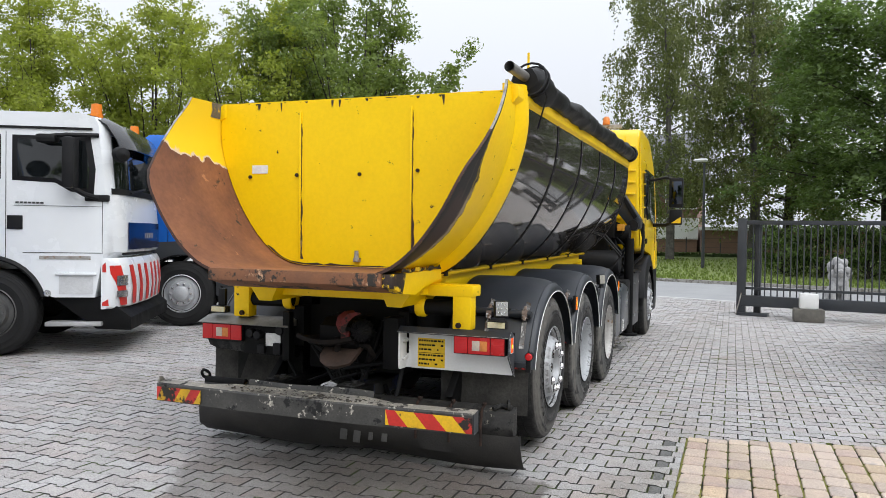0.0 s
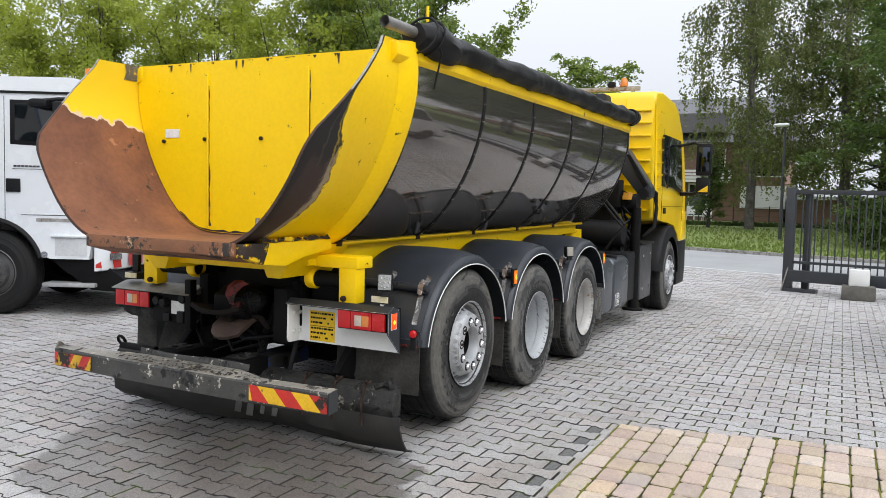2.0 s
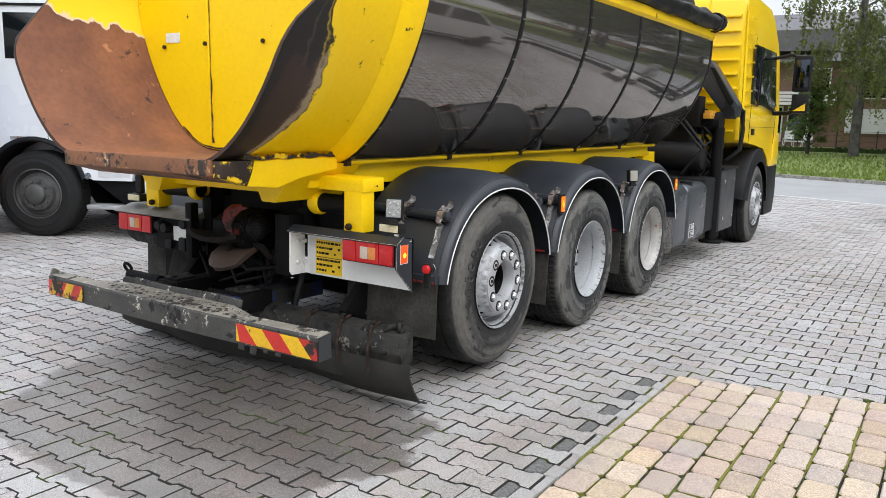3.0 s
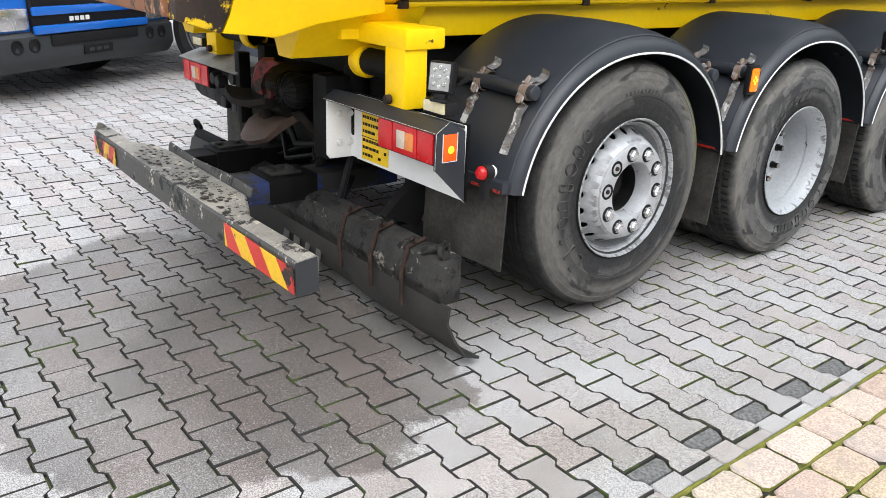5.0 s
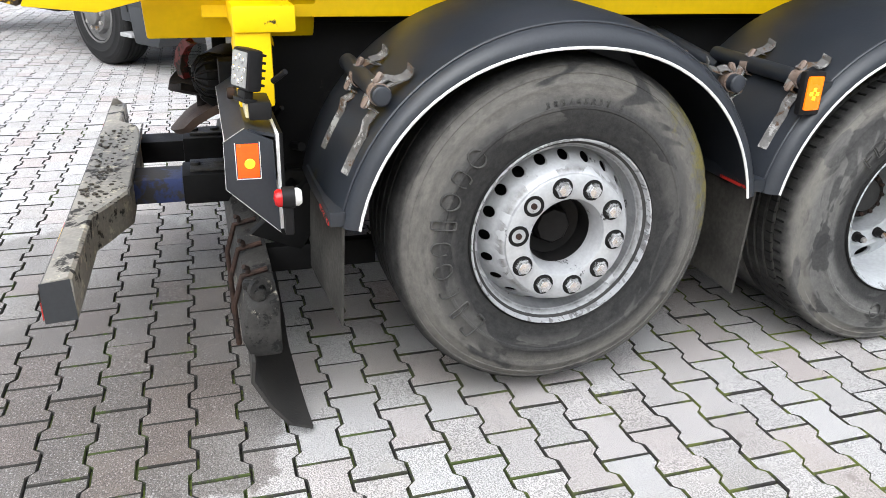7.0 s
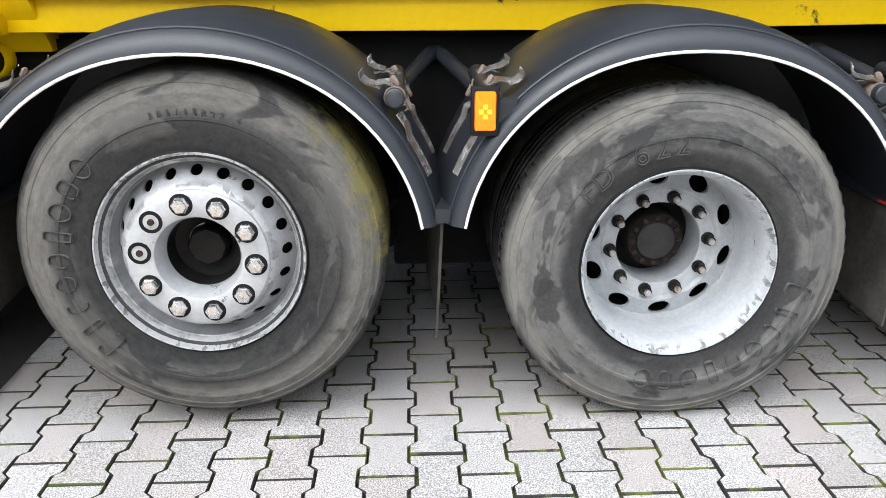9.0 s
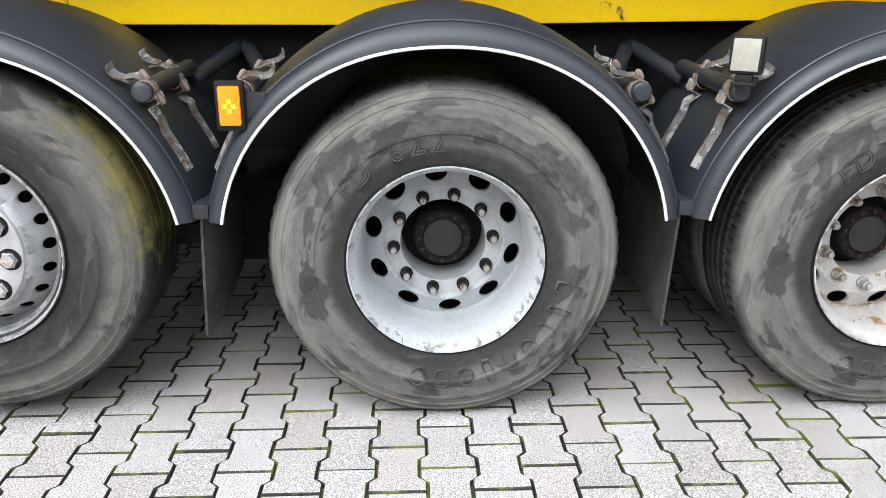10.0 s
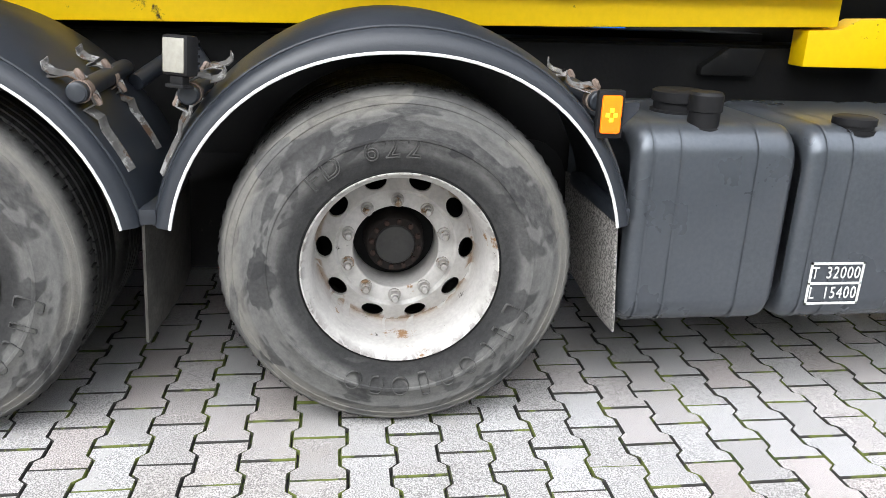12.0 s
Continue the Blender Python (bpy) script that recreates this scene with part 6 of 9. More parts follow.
def stay(hub, x0, x1, y, z, tilt):
    """A black tube with two pressed strap clamps holding a fender end; tilt: +1 leans on the arch ahead, -1 on the one behind."""
    s = Shape()
    s.tube([(x0, y, z + 0.012), (x1 - 0.004, y, z), (x1, y, z)], [0.027, 0.027, 0.022], 18)
    st = part("stay_tube", s, FENDER, truck)
    ang = math.atan2(z - HUB_Z, abs(y - hub))

    def arch(r, a):
        return (hub - tilt * r * math.cos(a), HUB_Z + r * math.sin(a))
    for x, rr in ((x0 + 0.40 * (x1 - x0), 0.708), (x1 - 0.045, 0.690)):
        def strap(name, pts, mat, lbl="", w=0.014, lean=0.007):
            s = Shape()
            rows = []
            for yy, zz in pts:
                d = Vector((yy - hub, zz - HUB_Z)).normalized() * lean
                rows.append([(x - w, yy + d.x, zz + d.y), (x + w, yy - d.x, zz - d.y)])
            s.sheet(rows, 0.0035)
            return part(name, s, mat, st, lbl)
        strap("clamp_band", [(y + 0.0305 * math.cos(k * math.tau / 16), z + 0.0305 * math.sin(k * math.tau / 16)) for k in range(17)], CLAMP_RUST, "rusty band round the tube", 0.018, 0.0)
        strap("strap_clamp", [(y - 0.012 * tilt, z + 0.030), (y + 0.02 * tilt, z + 0.044), (y + 0.05 * tilt, z + 0.040)] + [arch(rr + d, ang + radians(b)) for d, b in ((0.028, 4.5), (0.014, 6.5), (0.014, 8), (0.026, 9))], STRAP, "bent scratched steel strap clamp")
        strap("strap_clamp", [(y - 0.030 * tilt, z - 0.004), (y - 0.040 * tilt, z - 0.030), (y - 0.012 * tilt, z - 0.045)] + [arch(rr + d, ang - radians(b)) for d, b in ((0.016, 6.5), (0.004, 9), (0.003, 12), (0.003, 15), (0.003, 19))], STRAP, "bent scratched steel strap clamp")
        for yy, zz in ((y + 0.0 * tilt, z + 0.042), (y - 0.036 * tilt, z - 0.022)):
            s = Shape()
            s.lathe([(0.0, 0.016), (0.006, 0.016), (0.010, 0.010), (0.010, -0.010), (0.006, -0.016), (0.0, -0.016)], 6, Matrix.Translation((x, yy, zz)) @ Matrix.Rotation(radians(60 * tilt), 4, "X") @ Matrix.Rotation(radians(90), 4, "Z"))
            part("clamp_bolt", s, CLAMP_RUST, st)


for hub, y, tilt in ((HUBS[0], -0.524, 1), (HUBS[0], 0.568, -1), (HUBS[1], 0.826, 1), (HUBS[1], 1.905, -1), (HUBS[2], 2.178, 1), (HUBS[2], 3.275, -1)):
    stay(hub, 0.72, 1.205, y, 0.993, tilt)
for y in (0.70, 2.06):
    for d in (-1, 1):
        s = Shape()
        s.tube([(0.46, y, 1.06), (0.75, y + d * 0.12, 0.965)], 0.026, 12)
        part("stay_brace", s, FENDER, truck)


def side_marker(y, z, x=1.245):
    s = Shape()
    s.box((x - 0.022, y - 0.038, z - 0.066), (x + 0.004, y + 0.038, z + 0.066), 0.008)
    k = part("side_marker", s, BLACK_PLASTIC, truck, "amber side marker lamp in a black holder")
    s = Shape()
    s.box((x + 0.002, y - 0.028, z - 0.050), (x + 0.010, y + 0.028, z + 0.053), 0.007)
    lens = part("lens", s, AMBER_LENS, k)
    s = Shape()
    for dy, dz in ((0, 0.013), (0, -0.013), (0.011, 0), (-0.011, 0)):
        s.box((x + 0.009, y + dy - 0.006, z + dz - 0.006), (x + 0.0115, y + dy + 0.006, z + dz + 0.006), 0.002)
    part("lit_element", s, AMBER_CORE, k, "lit amber diodes")
    s = Shape()
    s.prism([(y + 0.03, z - 0.05), (y + 0.085, z + 0.005), (y + 0.09, z + 0.03), (y + 0.03, z + 0.03)], "x", x - 0.05, x - 0.02)
    part("holder", s, FENDER, k)


side_marker(0.806, 0.965)
side_marker(3.295, 0.965)


LAMP_GLASS = surf("work_lamp_lens", (0.34, 0.345, 0.34), (0.26, 0.265, 0.26), 40, 0.2, bump=0.3, spots=((0.10, 0.10, 0.10), 0.33, 30, 0.3))
LAMP_FROST = surf("milky_lamp_lens", (0.36, 0.345, 0.30), (0.30, 0.29, 0.25), 20, 0.4, bump=0.1)


def work_lamp(c, turn, tip, w, h, milky):
    """A flat square lamp on a small foot; its glass looks along local -y."""
    m = Matrix.Translation(c) @ Matrix.Rotation(radians(turn), 4, "Z") @ Matrix.Rotation(radians(tip), 4, "X")
    s = Shape()
    s.box((-w, -0.012, -h), (w, 0.030, h), 0.010, m)
    for k in range(5):
        s.box((-w * 0.8, 0.028, -h * 0.75 + 0.36 * h * k), (w * 0.8, 0.042, -h * 0.75 + 0.36 * h * k + 0.006), 0, m)
    k = part("work_lamp", s, BLACK_PLASTIC, truck, "square work lamp in a black ribbed housing")
    s = Shape()
    s.box((-w + 0.008, -0.0155, -h + 0.008), (w - 0.008, -0.011, h - 0.008), 0.003, m)
    part("lens", s, LAMP_FROST if milky else LAMP_GLASS, k, "milky lamp glass" if milky else "clear lamp glass over small bulbs")
    if not milky:
        for i in range(9):
            a = i * math.tau / 8
            r = 0.028 if i < 8 else 0.0
            s = Shape()
            s.lathe([(0.008, -0.0150), (0.006, -0.0175), (0.0, -0.018)], 10, m @ Matrix.Translation((r * math.cos(a), 0, r * 1.15 * math.sin(a))) @ Matrix.Rotation(radians(90), 4, "Z"))
            part("bulb", s, CHROME, k)
    s = Shape()
    s.box((-0.022, -0.005, -h - 0.022), (0.022, 0.02, -h), 0.004, m)
    s.box((-0.03, -0.012, -h - 0.030), (0.03, 0.028, -h - 0.020), 0.003, m)
    part("foot", s, BLACK_PLASTIC, k)


work_lamp((1.093, -0.862, 1.055), 24, -8, 0.046, 0.053, False)
work_lamp((1.235, 2.165, 1.095), 56, -6, 0.043, 0.050, True)

# ---- truck: chassis ----
for sgn in (1, -1):
    s = Shape()
    s.box((sgn * 0.36, -0.80, 0.72), (sgn * 0.44, 7.6, 1.00), 0.01)
    part("frame_rail", s, BLACK_STEEL, truck, "black chassis frame rail")
    s = Shape()
    s.box((sgn * 0.28, -0.70, 1.00), (sgn * 0.46, 4.9, 1.112), 0.008)
    part("lift_frame", s, BLACK_STEEL, truck)
    s = Shape()
    for k in range(40):
        y = -0.6 + 0.105 * k
        for z in (0.79, 0.92):
            s.box((sgn * 0.438, y - 0.011, z - 0.011), (sgn * 0.452, y + 0.011, z + 0.011), 0.003)
    tagged(part("frame_bolts", s, BLACK_STEEL, truck), kind="stuff")
for y in HUBS + (FRONT_AXLE,):
    s = Shape()
    s.tube([(-0.9, y, HUB_Z), (0.9, y, HUB_Z)], 0.085, 14)
    if y < 5:
        s.lathe([(0.09, -0.2), (0.2, -0.12), (0.2, 0.12), (0.09, 0.2)], 18, Matrix.Translation((0, y, HUB_Z)))
    part("axle", s, BLACK_STEEL, truck)
    for x in (0.62, -0.62):
        s = Shape()
        s.lathe([(0.0, 0.0), (0.13, 0.0), (0.13, 0.06), (0.06, 0.1), (0.06, 0.16), (0.0, 0.16)], 20, Matrix.Translation((x, y + 0.2, HUB_Z + 0.02)) @ Matrix.Rotation(radians(90), 4, "Z"))
        part("brake_chamber", s, BLACK_STEEL, truck)
for y in (-0.5, 0.68, 2.05, 3.4, 4.6):
    s = Shape()
    s.box((-0.37, y - 0.06, 0.74), (0.37, y + 0.06, 0.98), 0.01)
    part("cross_member", s, BLACK_STEEL, truck)
s = Shape()
s.box((-0.35, -0.6, 0.70), (0.35, 4.8, 0.76))
part("belly_plate", s, BLACK_STEEL, truck)
# guessed suspension shapes, added so the gaps between the wheels stay dark
for y in (0.70, 2.055):
    s = Shape()
    s.prism([(-0.62, 0.30), (0.62, 0.30), (0.58, 0.62), (0.40, 0.76), (-0.40, 0.76), (-0.58, 0.62)], "y", y - 0.16, y + 0.20, bevel=0.02)
    part("suspension_bracket", s, BLACK_STEEL, truck, "black bracket added between the wheels to block light")
    for x in (0.52, -0.52):
        s = Shape()
        s.lathe([(0.0, -0.13), (0.11, -0.13), (0.13, -0.05), (0.10, 0.0), (0.13, 0.05), (0.11, 0.13), (0.0, 0.13)], 20, Matrix.Translation((x, y - 0.24, 0.50)) @ Matrix.Rotation(radians(90), 4, "Y"))
        part("air_spring", s, BLACK_PLASTIC, truck)
# black sheets added along the frame so no light shows through the chassis
for sgn in (1, -1):
    s = Shape()
    s.box((sgn * 0.47, -0.74, 0.62), (sgn * 0.49, 5.1, 1.10))
    part("side_liner", s, BLACK_STEEL, truck)
s = Shape()
s.prism([(3.88, 1.03), (3.98, 1.10), (4.12, 1.10), (4.09, 1.0), (3.88, 1.0)], "x", 0.46, 0.53, bevel=0.006)
part("gusset", s, BLACK_STEEL, truck)
s = Shape()
s.prism([(4.23, 1.045), (4.23, 1.172), (4.36, 1.18), (4.42, 1.215), (4.58, 1.22), (4.60, 1.045)], "x", 0.50, 0.60, bevel=0.006)
part("front_stop", s, YELLOW, truck, "yellow front body stop")

# ---- truck: rear ----


def light_board():
    # right board: a white plate bolted to the post, a recessed white panel, a black hood and cheek
    s = Shape()
    s.box((0.46, -0.797, 0.630), (1.150, -0.788, 0.895), 0.001)
    s.prism([(-0.912, 0.874), (-0.914, 0.650), (-0.900, 0.632), (-0.790, 0.630), (-0.790, 0.890), (-0.86, 0.905)], "x", 0.412, 0.424, bevel=0.003)
    s.sheet([[(0.424, -0.80, 0.632), (0.424, -0.80, 0.89)], [(0.435, -0.794, 0.632), (0.435, -0.794, 0.89)], [(0.47, -0.793, 0.632), (0.47, -0.793, 0.89)]], 0.004)
    b = part("light_board", s, WHITE_BOARD, truck, "white recessed rear light board bolted to a post")
    s = Shape()
    s.box((0.43, -0.787, 0.626), (1.16, -0.780, 0.90), 0.001)
    part("back_plate", s, BLACK_STEEL, b)
    s = Shape()
    s.prism([(-0.926, 0.880), (-0.872, 0.914), (-0.800, 0.897), (-0.800, 0.888), (-0.870, 0.905), (-0.918, 0.874)], "x", 0.408, 1.155)
    part("hood", s, FENDER, b, "black folded steel hood")
    s = Shape()
    s.prism([(-0.930, 0.882), (-0.876, 0.916), (-0.806, 0.882), (-0.798, 0.628), (-0.932, 0.758)], "x", 1.156, 1.166, bevel=0.002)
    part("side_cheek", s, FENDER, b)
    for q, w in (((-0.931, 0.884), (-0.933, 0.758)), ((-0.933, 0.757), (-0.798, 0.626)), ((-0.931, 0.884), (-0.877, 0.918))):
        s = Shape()
        s.tube([(1.166, *q), (1.166, *w)], 0.0006, 5)
        part("rubbed_edge", s, WHITE_PAINT, b)
    s = Shape()
    s.tube([(0.41, -0.924, 0.881), (1.16, -0.928, 0.882)], 0.0007, 5)
    part("rubbed_edge", s, WHITE_PAINT, b)
    s = Shape()
    for q in ((1.1665, -0.904, -0.902, 0.782, 0.881), (1.1665, -0.842, -0.840, 0.782, 0.881)):
        s.box((1.164, q[1], q[3]), (1.1685, q[2], q[4]))
    s.box((1.164, -0.904, 0.782), (1.1685, -0.840, 0.784))
    part("window_edge", s, WHITE_PAINT, b)
    s = Shape()
    s.box((1.1655, -0.900, 0.786), (1.1685, -0.844, 0.877), 0.001)
    part("side_repeater", s, glow("orange_repeater_lens", (0.9, 0.08, 0.006), 0.5), b, "lit amber side repeater")
    s = Shape()
    s.lathe([(0.014, 0.0), (0.012, 0.002), (0.0, 0.003)], 18, Matrix.Translation((1.1682, -0.868, 0.824)))
    part("lit_element", s, AMBER_CORE, b)
    for y in (-0.858, -0.808):
        for z in (0.698, 0.815):
            s = Shape()
            s.lathe([(0.015, 0.0), (0.015, 0.006), (0.012, 0.014), (0.0, 0.015)], 6, Matrix.Translation((0.424, y, z)))
            part("bolt", s, WHITE_PAINT, b)
    s = Shape()
    s.box((0.505, -0.7995, 0.642), (0.695, -0.7972, 0.832))
    sign = part("load_sign", s, SIGN_YELLOW, b, "yellow load sign with black printed rows")
    rng = random.Random(4)
    for k in range(6):
        z = 0.816 - 0.029 * k - (0.008 if k > 2 else 0)
        x = 0.513
        while x < 0.675:
            w = rng.uniform(0.008, 0.026)
            s = Shape()
            s.box((x, -0.8005, z - 0.006), (min(x + w, 0.683), -0.7996, z + 0.006))
            part("print_bar", s, INK, sign)
            x += w + (0.005 if x < 0.57 or k in (0, 3) else rng.choice((0.005, 0.04)))
    s = Shape()
    s.box((0.505, -0.8006, 0.734), (0.695, -0.7997, 0.737))
    part("print_bar", s, INK, sign)
    for x0, x1, sgn in ((0.800, 1.130, 1), (-1.13, -0.80, -1)):
        s = Shape()
        Y, dz, deep = (-0.908, 0.024, 0.111) if sgn > 0 else (-0.905, 0.0, 0.04)
        s.box((x0 - 0.006, Y - 0.004, 0.738 + dz), (x1 + 0.006, Y + deep, 0.856 + dz), 0.008)
        r = part("rear_light", s, BLACK_PLASTIC, truck, "red rear light cluster with pale centre lens")
        for a, e in ((0.0, 0.27), (0.28, 0.72), (0.73, 1.0)):
            s = Shape()
            s.box((x0 + a * (x1 - x0), Y - 0.011, 0.744 + dz), (x0 + e * (x1 - x0), Y + 0.02, 0.850 + dz), 0.006)
            part("red_lens", s, RED_LENS, r)
        s = Shape()
        c = (x0 + x1) / 2
        s.box((c - 0.045, Y - 0.0125, 0.765 + dz), (c + 0.005, Y - 0.009, 0.828 + dz), 0.001)
        part("reverse_lens", s, CLEAR_LENS, r, "milky reversing lens")
        s = Shape()
        s.box((c + 0.008, Y - 0.0125, 0.765 + dz), (c + 0.055, Y - 0.009, 0.828 + dz), 0.001)
        part("indicator_lens", s, surf("orange_lens", (0.75, 0.26, 0.06), rough=0.25, bump=0.05), r)
    # left board: shorter, damaged, with sockets
    s = Shape()
    s.box((-0.80, -0.875, 0.65), (-0.45, -0.862, 0.865), 0.003)
    lb = part("socket_board", s, BLACK_STEEL, truck, "black board with sockets and a small white plate")
    s = Shape()
    s.box((-0.62, -0.879, 0.715), (-0.50, -0.8755, 0.805), 0.001)
    part("white_plate", s, WHITE_PAINT, lb)
    s = Shape()
    s.prism([(-0.93, 0.862), (-0.80, 0.905), (-0.70, 0.905), (-0.70, 0.86), (-0.92, 0.855)], "x", -1.16, -0.42, bevel=0.004)
    part("hood", s, surf("scuffed_silver_hood", (0.25, 0.25, 0.24), (0.14, 0.14, 0.13), 8, 0.5, bump=0.3), lb, "scuffed bare metal hood")
    for x, z in ((-0.73, 0.80), (-0.67, 0.79), (-0.49, 0.83)):
        s = Shape()
        s.lathe([(0.034, 0.0), (0.034, -0.03), (0.028, -0.045), (0.0, -0.046)], 14, Matrix.Translation((x, -0.875, z)) @ Matrix.Rotation(radians(90), 4, "Z"))
        part("socket", s, BLACK_PLASTIC, lb)
    for x0, x1, z1 in ((-0.68, -0.62, 0.72), (-0.55, -0.49, 0.74)):
        s = Shape()
        s.box((x0, -0.90, 0.66), (x1, -0.87, z1), 0.008)
        part("socket", s, BLACK_PLASTIC, lb)
    s = Shape()
    s.prism([(-1.12, 0.735), (-0.62, 0.725), (-0.62, 0.655), (-1.02, 0.665), (-1.10, 0.69)], "y", -0.87, -0.80, bevel=0.01)
    part("bent_guard", s, DIRTY_STEEL, truck, "bent dirty steel guard under the lamp")
    for x, w in ((0.335, 0.074), (-0.43, 0.02)):
        s = Shape()
        s.box((x - 0.035, -0.91, 0.625), (x + w, -0.74 if w > 0.05 else -0.85, 0.965), 0.008)
        part("rear_post", s, BLACK_STEEL, truck, "black upright post")
    # round marker lamps
    s = Shape()
    s.tube([(1.258, -0.80, 0.756), (1.258, -0.768, 0.756)], 0.028, 18)
    k = part("corner_lamp", s, BLACK_PLASTIC, truck, "round red and white corner lamp on a rubber arm")
    s = Shape()
    s.lathe([(0.0235, 0.0), (0.0235, -0.010), (0.018, -0.018), (0.0, -0.021)], 16, Matrix.Translation((1.258, -0.80, 0.756)) @ Matrix.Rotation(radians(90), 4, "Z"))
    part("red_lens", s, RED_LENS, k)
    s = Shape()
    s.lathe([(0.0235, 0.0), (0.0235, 0.010), (0.018, 0.018), (0.0, 0.020)], 16, Matrix.Translation((1.258, -0.768, 0.756)) @ Matrix.Rotation(radians(90), 4, "Z"))
    part("white_lens", s, WHITE_PAINT, k)
    s = Shape()
    s.box((1.235, -0.796, 0.655), (1.268, -0.772, 0.735), 0.006)
    part("rubber_arm", s, BLACK_PLASTIC, k)
    # plate lamp below the work lamp
    for x0 in (0.995, -1.10):
        s = Shape()
        s.box((x0, -0.86, 0.925), (x0 + 0.13, -0.80, 0.975), 0.01)
        k = part("reversing_lamp", s, BLACK_PLASTIC, truck, "small oblong reversing lamp with yellowed lens")
        s = Shape()
        s.box((x0 + 0.008, -0.868, 0.932), (x0 + 0.122, -0.858, 0.970), 0.004)
        part("lens", s, surf("yellowed_lens", (0.72, 0.62, 0.28), (0.7, 0.68, 0.6), 9, 0.25, bump=0.1), k)
    s = Shape()
    s.box((-1.06, -0.83, 0.975), (-1.0, -0.80, 1.10), 0.006, pose(0, 0, 0))
    part("lamp_stalk", s, BLACK_PLASTIC, truck)


light_board()


def coupling():
    # body behind the mouth
    s = Shape()
    s.prism([(-0.98, 0.78), (-0.98, 0.90), (-0.88, 0.95), (-0.62, 0.95), (-0.62, 0.72), (-0.90, 0.72)], "x", -0.14, 0.13, bevel=0.02)
    c = part("tow_coupling", s, BLACK_STEEL, truck, "oily tow coupling with a faded red lever and rusty jaw")
    # curved lever, faded red
    s = Shape()
    path = [(0.150, 1.000), (0.105, 0.990), (0.070, 0.955), (0.055, 0.905), (0.065, 0.860)]
    wide = (0.030, 0.042, 0.045, 0.040, 0.028)
    s.sheet([[(x - w * 0.9, y - 0.01, z + w * 0.35), (x, y - 0.03, z), (x + w * 0.9, y - 0.01, z - w * 0.35)] for (x, z), w, y in zip(path, wide, (-0.98, -1.0, -1.02, -1.03, -1.02))], 0.028)
    part("lever", s, RED_COUPLING, c, "faded red coupling lever")
    s = Shape()
    s.box((0.03, -1.0, 0.80), (0.10, -0.94, 0.87), 0.015)
    part("lever_foot", s, RED_COUPLING, c)
    # ribbed drive beside it
    s = Shape()
    at = Matrix.Translation((0.155, -0.93, 0.872))
    s.lathe([(0.0, 0.062), (0.04, 0.056), (0.068, 0.035), (0.078, 0.0), (0.068, -0.05), (0.05, -0.14)], 24, at @ Matrix.Rotation(radians(-75), 4, "Z"))
    bell = part("bellows", s, BLACK_PLASTIC, c, "ribbed black rubber drive cover")
    s = Shape()
    for k in range(14):
        a = k * math.tau / 14
        s.tube([at @ Matrix.Rotation(radians(-75), 4, "Z") @ Vector((h, r * math.cos(a), r * math.sin(a))) for r, h in ((0.02, 0.064), (0.045, 0.060), (0.072, 0.036), (0.082, 0.0), (0.072, -0.05))], 0.0045, 6)
    part("ribs", s, BLACK_PLASTIC, bell)
    # the mouth: a dark upper jaw and a rubbed lower one, both flaring to the rear
    s = Shape()
    s.sheet([[(-0.07 + (u - 0.5) * w, y + 0.05 * (2 * u - 1) ** 2, z + 0.03 * (2 * u - 1) ** 2) for u in (0, 0.2, 0.4, 0.6, 0.8, 1)] for w, y, z in ((0.22, -0.86, 0.790), (0.30, -0.94, 0.788), (0.37, -1.02, 0.796), (0.40, -1.09, 0.815))], 0.026)
    part("upper_jaw", s, HUB_RUST, c, "oily black upper jaw")
    s = Shape()
    s.sheet([[(0.02 + (u - 0.5) * w, y + 0.05 * (2 * u - 1) ** 2, z + 0.022 * (2 * u - 1) ** 2) for u in (0, 0.2, 0.4, 0.6, 0.8, 1)] for w, y, z in ((0.18, -0.86, 0.755), (0.24, -0.93, 0.750), (0.26, -1.00, 0.725), (0.26, -1.06, 0.690), (0.22, -1.10, 0.650))], 0.030)
    part("lower_jaw", s, surf("rubbed_rust_jaw", (0.10, 0.062, 0.045), (0.05, 0.033, 0.026), 9, 0.6, bump=0.4), c, "rubbed rusty lower jaw")
    s = Shape()
    s.tube([(0.0, -0.97, 0.70), (0.0, -0.97, 0.83)], 0.022, 14)
    part("pin", s, HUB_RUST, c)
    s = Shape()
    s.tube([(0.10, -0.90, 0.78), (0.19, -0.90, 0.76), (0.21, -0.86, 0.70), (0.16, -0.82, 0.66)], 0.020, 10)
    part("hand_lever", s, HUB_RUST, c)
    s = Shape()
    s.box((-0.37, -0.70, 0.56), (0.37, -0.55, 1.06), 0.01)
    part("end_beam", s, BLACK_STEEL, truck)
    rng = random.Random(8)
    for k in range(11):
        x0, x1 = rng.uniform(-0.75, 0.7), rng.uniform(-0.4, 0.6)
        z0, z1 = rng.uniform(0.75, 1.0), rng.uniform(0.45, 0.8)
        s = Shape()
        s.tube([(x0, -0.72, z0), ((x0 + x1) / 2 + rng.uniform(-0.1, 0.1), -0.80 + rng.uniform(-0.05, 0.05), min(z0, z1) - 0.1), (x1, -0.66, z1)], rng.choice((0.008, 0.012, 0.016)), 7)
        part("hose", s, BLACK_PLASTIC, truck)


coupling()


